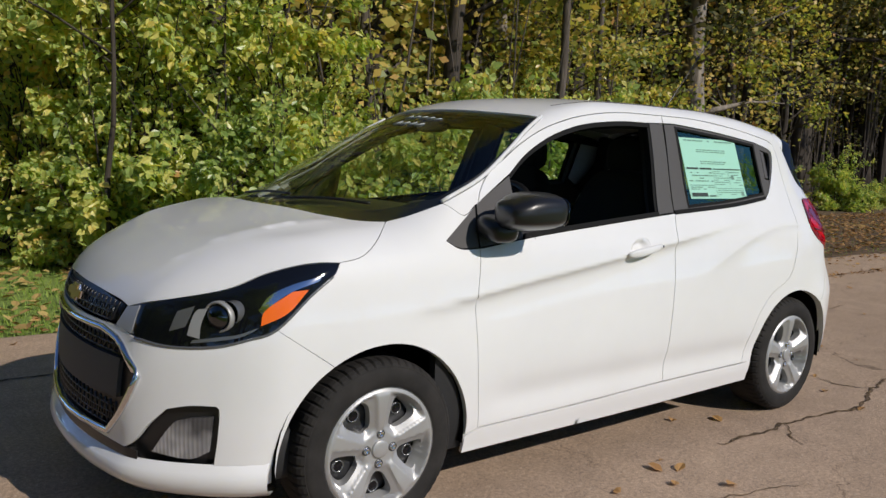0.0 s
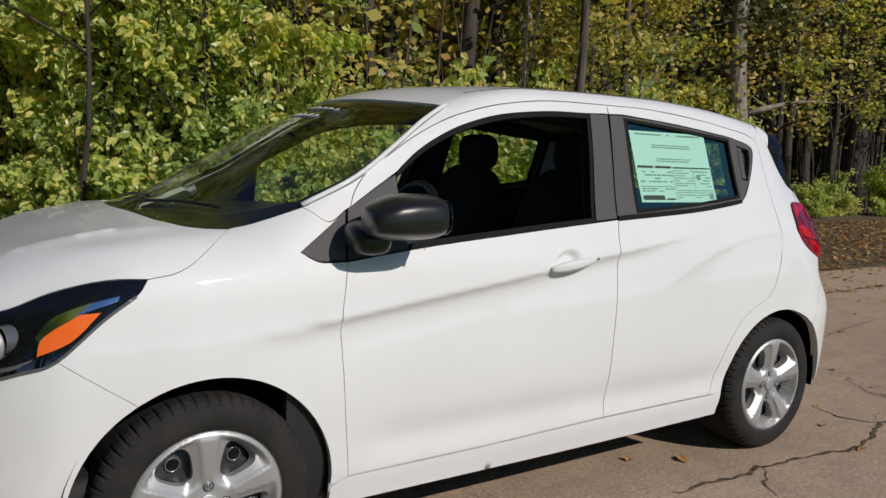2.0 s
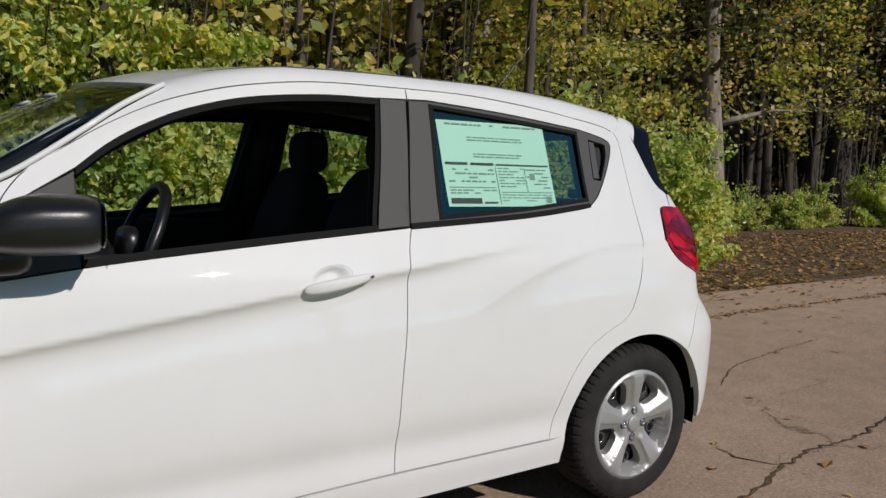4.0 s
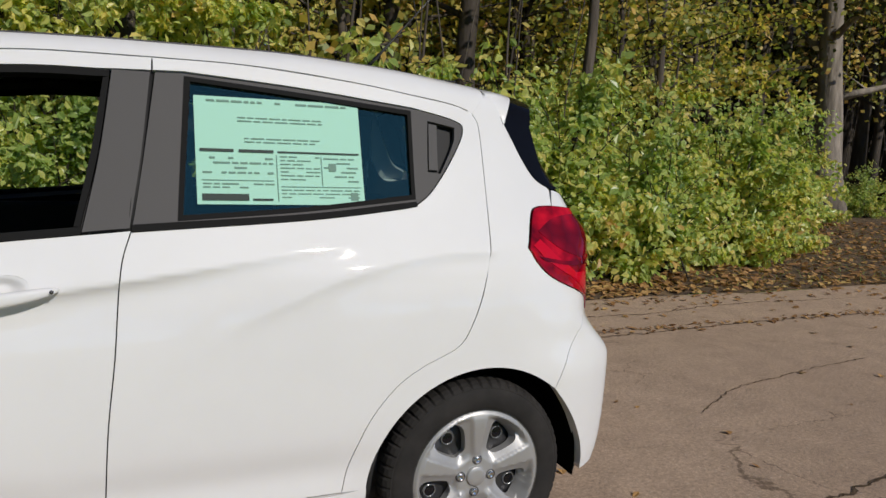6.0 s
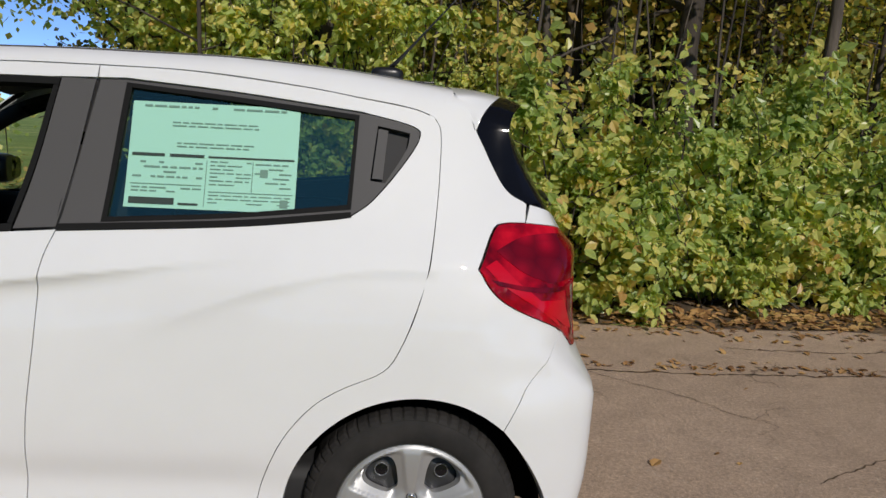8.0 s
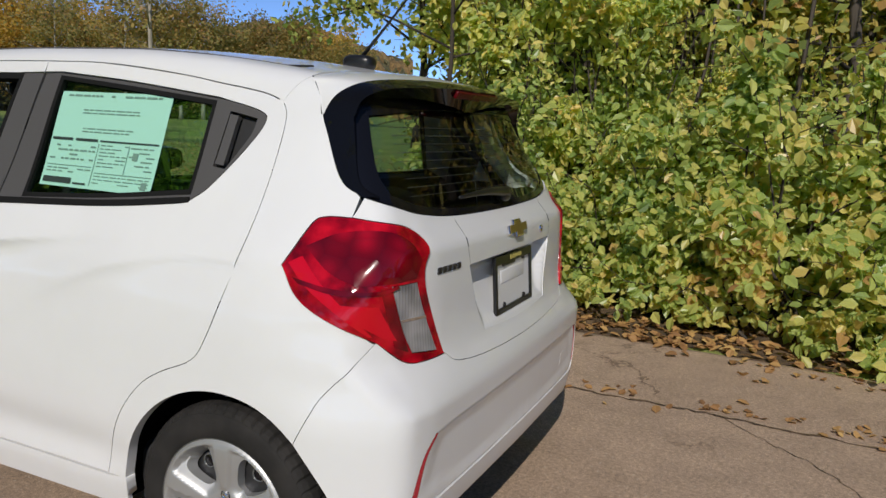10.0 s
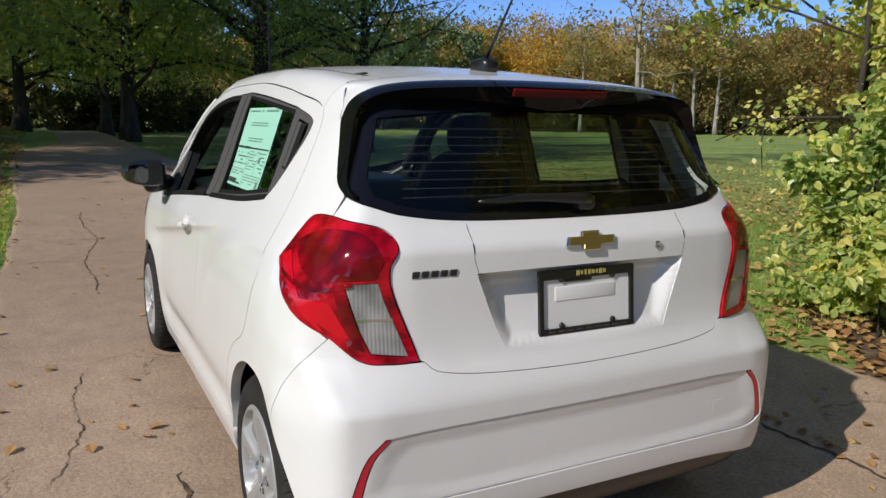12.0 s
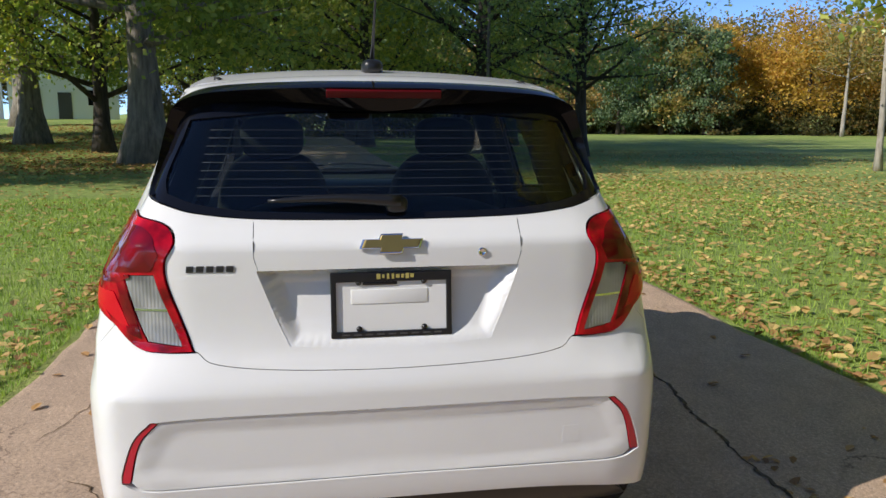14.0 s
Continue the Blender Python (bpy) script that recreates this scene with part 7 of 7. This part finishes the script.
def blades(n, x0, x1, ys, size, label):
    x = rng.uniform(x0, x1, n)
    c = np.c_[x, ys(x, n), np.full(n, -.014)]
    yaw, lean = rng.uniform(0, 2 * np.pi, n), rng.uniform(.1, .9, n)
    h = size * rng.uniform(.5, 1.3, n)
    d = np.stack([np.cos(yaw) * lean, np.sin(yaw) * lean, np.ones(n)], 1)
    s = np.stack([-np.sin(yaw), np.cos(yaw), np.zeros(n)], 1) * (.0028 + .0012 * (x < -3))[:, None]
    H = h[:, None]
    v = np.stack([c - s, c + s, c + d * H * .6 + s * .7, c + d * H * .6 - s * .7], 1)
    tip = c + d * H * (1.0, 1.0, .9)
    v = np.concatenate([v, tip[:, None]], 1).reshape(-1, 3)
    b = np.arange(n)[:, None] * 5
    f = np.vstack([np.c_[b + 0, b + 1, b + 2, b + 3], np.c_[b + 3, b + 2, b + 4, b + 4]])
    tri = np.vstack([b + [0, 1, 2], b + [0, 2, 3], b + [3, 2, 4]])
    tagged(big_mesh("grass_blades", v, tri, BLADE, None, label), kind="stuff", category="grass")


blades(42000, -9, 3.2, lambda x, n: -1.66 - 4.5 * rng.uniform(0, 1, n) ** 1.7, .055, "short green grass blades beside the path")
blades(42000, -12, 1.4, lambda x, n: 2.52 + 5.5 * rng.uniform(0, 1, n) ** 1.5, .055, "short green grass blades on the lawn")
blades(5200, 6.5, 22, lambda x, n: 2.55 + 4.2 * rng.uniform(0, 1, n), .07, "grass blades on the strip before the wood")

# ---- park trees, field and far woods ----
shade_a = tree("shade_tree", "massive old park tree with grey bark", 17, .50, 3.6, 8.0, 30000, .23, PARKLEAF, GREYBARK, 51, 28, .012, .8, 1.9, .5)
shade_b = tree("shade_tree", "broad dark-leaved park tree", 13, .36, 1.9, 7.4, 20000, .22, PARKLEAF, BARK, 52, 30, .015, .75, 1.6, .6)
spread_copies(shade_a, [(-20.8, -5.3, 0, 1.0), (-33, -12.6, 100, .95), (-17, -16, 200, .9), (-29, -24, 40, 1.1), (-48, -18, 10, 1.0), (-38, -18, 250, 1.0)], "old park trees")
# the last seven stand out of view, added for glass and mirrors to reflect
spread_copies(shade_b, [(-27.5, -8.2, 0, .9), (-34, 2.5, 70, 1.0), (-42, -2.0, 160, .95), (-46, 2.4, 250, .9), (-38, 11, 20, 1.0), (-54, -8, 300, 1.1), (-60, 4, 130, 1.0), (-66, -6, 20, 1.2), (-9, -29, 40, 1.0), (2, -33, 90, 1.0), (13, -30, 200, 1.0), (24, -34, 280, 1.05), (36, -20, 10, 1.0), (42, -6, 60, 1.0), (-20, -33, 310, 1.0)], "broad park trees")
dark = tree("dark_park_tree", "large dark green park tree with a dense drooping crown", 15, .42, 3.4, 8.6, 16000, .24, DARKLEAF, BARK, 58, 40, .012, .8, 1.7, .7)
spread_copies(dark, [(-28, 7.2, 0, 1.0), (-24.5, 10.3, 130, .62), (-47, 12, 130, 1.1)], "dense park trees")
lofty = tree("lofty_tree", "very tall park tree with a high dense crown", 21, .48, 6.5, 6.4, 30000, .24, PARKLEAF, GREYBARK, 59, 40, .010, .8, 1.8, .5)
spread_copies(lofty, [(-14.2, -11.8, 0, 1.0)], "lofty park trees")
field = tree("field_tree", "small pale-barked tree on the lawn with thin leaves", 8.5, .10, 2.6, 3.0, 1500, .16, OLIVE, PALEBARK, 53, 16, .03, .4, 1.4)
spread_copies(field, [(-14.6, 15.6, 0, 1.0)], "lawn trees")
pale = tree("pale_tree", "tall tree with a pale bare trunk far across the lawn", 13, .25, 6.0, 4.5, 2600, .34, OLIVE, PALEBARK, 54, 18, .02, .8, 1.1)
spread_copies(pale, [(-64, 60, 0, 1.0), (-63, 63.5, 120, 1.05), (-61, 65, 230, .95), (-60, 67.5, 40, 1.0), (-70, 56, 70, .95)], "pale trunks across the lawn")
far_a = tree("far_tree", "rounded olive-brown tree of the far wood", 14, .35, 1.2, 6.0, 6500, .42, OLIVE, BARK, 55, 20, .02, 1.1, 1.2)
far_b = tree("far_tree", "orange and gold autumn tree of the far wood", 14, .35, 1.5, 5.5, 6500, .42, AUTUMN, BARK, 56, 20, .02, 1.1, 1.2)
far_c = tree("far_conifer", "dark green conifer at the lawn's end", 13, .30, .6, 3.4, 9000, .34, CONIFER, BARK, 57, 30, .01, .5, 1.2, 1.0)
rng = np.random.default_rng(17)
la, lb = [], []
for k in range(44):
    ang, dist = 122 + 49 * (k + rng.uniform(0, 1)) / 44, rng.uniform(96, 128)
    x, y = 4.5 + dist * math.cos(radians(ang)), dist * math.sin(radians(ang))
    (lb if rng.uniform() < (.85 if 142 < ang < 153 else .16) else la).append((x, y, rng.uniform(0, 360), rng.uniform(.6, .98) * (1 + .16 * math.exp(-((ang - 145) / 7) ** 2))))
for k in range(9):
    ang = 171 + k * 3.9
    dist = rng.uniform(75, 110)
    la.append((4.5 + dist * math.cos(radians(ang)), dist * math.sin(radians(ang)), rng.uniform(0, 360), rng.uniform(.8, 1.2)))
spread_copies(far_a, la, "far wood")
spread_copies(far_b, lb, "far wood")
spread_copies(far_c, [(-82, 41, 0, 1.05), (-83, 36, 90, .9), (-79, 45, 200, .95)], "conifers at the lawn's end")


# ---- a wooded ridge closing the distance ----
def ridge_build(t, b):
    c = node(t, "TexCoord")
    v = node(t, "TexVoronoi", Scale=.11)
    t.links.new(c.outputs["Object"], v.inputs["Vector"])
    sep = node(t, "SeparateColor")
    t.links.new(v.outputs["Color"], sep.inputs[0])
    r = ramp(t, sep.outputs[0], [(.1, (.16, .15, .06)), (.45, (.26, .19, .08)), (.7, (.36, .23, .08)), (.92, (.46, .27, .08))])
    n = noisy(t, .5, 5)
    r2 = ramp(t, n.outputs[0], [(.3, (.5, .5, .5)), (.7, (1.2, 1.2, 1.2))])
    t.links.new(mixed(t, 1.0, r.outputs[0], r2.outputs[0], "MULTIPLY"), b.inputs["Base Color"])
    bump(t, b, n.outputs[0], 1.0, 3.0)


rng = np.random.default_rng(20)
na, nr = 240, 14
aa = np.radians(np.linspace(118, 178, na))
ridge = 29 + 5 * np.sin(aa * 9) + 3 * np.sin(aa * 23 + 1)
v = []
for k in range(nr):
    u = k / (nr - 1)
    rr = 255 + 80 * u + rng.normal(0, 2.5, na)
    hh = ridge * math.sin(min(1, u * 1.15) * math.pi / 2) ** .8 + rng.normal(0, 1.0, na) * (.3 + u)
    v.append(np.stack([4.5 + rr * np.cos(aa), rr * np.sin(aa), hh - 2 * (k == 0)], 1))
f = np.array([(k * na + i, k * na + i + 1, (k + 1) * na + i + 1, (k + 1) * na + i) for k in range(nr - 1) for i in range(na - 1)])[:, ::-1]
tagged(big_mesh("backdrop_ridge", np.vstack(v), f, material("far_autumn_woods", ridge_build, rough=.95), None, "brown and rust wooded ridge in the distance", True), kind="structure", category="hill")
# ---- a pole on the lawn ----
pole = tagged(new("utility_pole"), "tall thin grey pole standing on the lawn", "pole")
mesh_part("shaft", *bar([(0, 0, -.2), (0, 0, 5), (0, 0, 11)], .075, .05, 10), GREYBARK, pole)
mesh_part("foot_collar", *lathe_up([(.14, 0), (.14, .10), (.085, .16), (.076, .16)], 16), STEEL, pole)
pole.matrix_world = put(pole, -24.7, 6.6)


# ---- a white house beyond the park trees ----
def house(x, y, turn):
    h = tagged(new("house"), "white clapboard house with a grey roof behind the trees", "house")
    wall = material("white_clapboard", grain_build(6, .3, .02), (.72, .73, .72), .7)
    shingle = material("grey_shingles", grain_build(8, .5, .02), (.10, .10, .11), .9)
    v, f = box((0, 0, 1.6), (12, 8, 3.2))
    v += [(-6, -4, 3.2), (-6, 4, 3.2), (-6, 0, 5.6), (6, -4, 3.2), (6, 4, 3.2), (6, 0, 5.6)]
    f += [(8, 9, 10), (13, 12, 11)]
    mesh_part("wall", v, f, wall, h, flat_shaded=True)
    v = [(-6.4, -4.5, 2.95), (6.4, -4.5, 2.95), (6.4, 0, 5.75), (-6.4, 0, 5.75), (6.4, 4.5, 2.95), (-6.4, 4.5, 2.95)]
    v += [(a, b, c + .15) for a, b, c in v]
    f = [(6, 7, 8, 9), (9, 8, 10, 11), (0, 3, 2, 1), (3, 5, 4, 2), (0, 1, 7, 6), (5, 11, 10, 4), (0, 6, 9, 3), (3, 9, 11, 5), (1, 2, 8, 7), (2, 4, 10, 8)]
    mesh_part("roof", v, f, shingle, h, flat_shaded=True)
    for yy in (-2.2, 2.2):
        v, f = joined(box((6.03, yy, 1.7), (.08, 1.2, 1.4), .02))
        w = mesh_part("window", v, f, WHITE, h, flat_shaded=True)
        v, f = box((6.075, yy, 1.7), (.02, 1.0, 1.2))
        mesh_part("pane", v, f, GLOSSBLACK, w, flat_shaded=True)
    v, f = box((6.03, 0, 1.05), (.08, 1.0, 2.1), .02)
    mesh_part("door", v, f, TRIM, h, flat_shaded=True)
    h.matrix_world = put(h, x, y, turn)


house(-68, -21, 14)
house(-72, -33, 30)
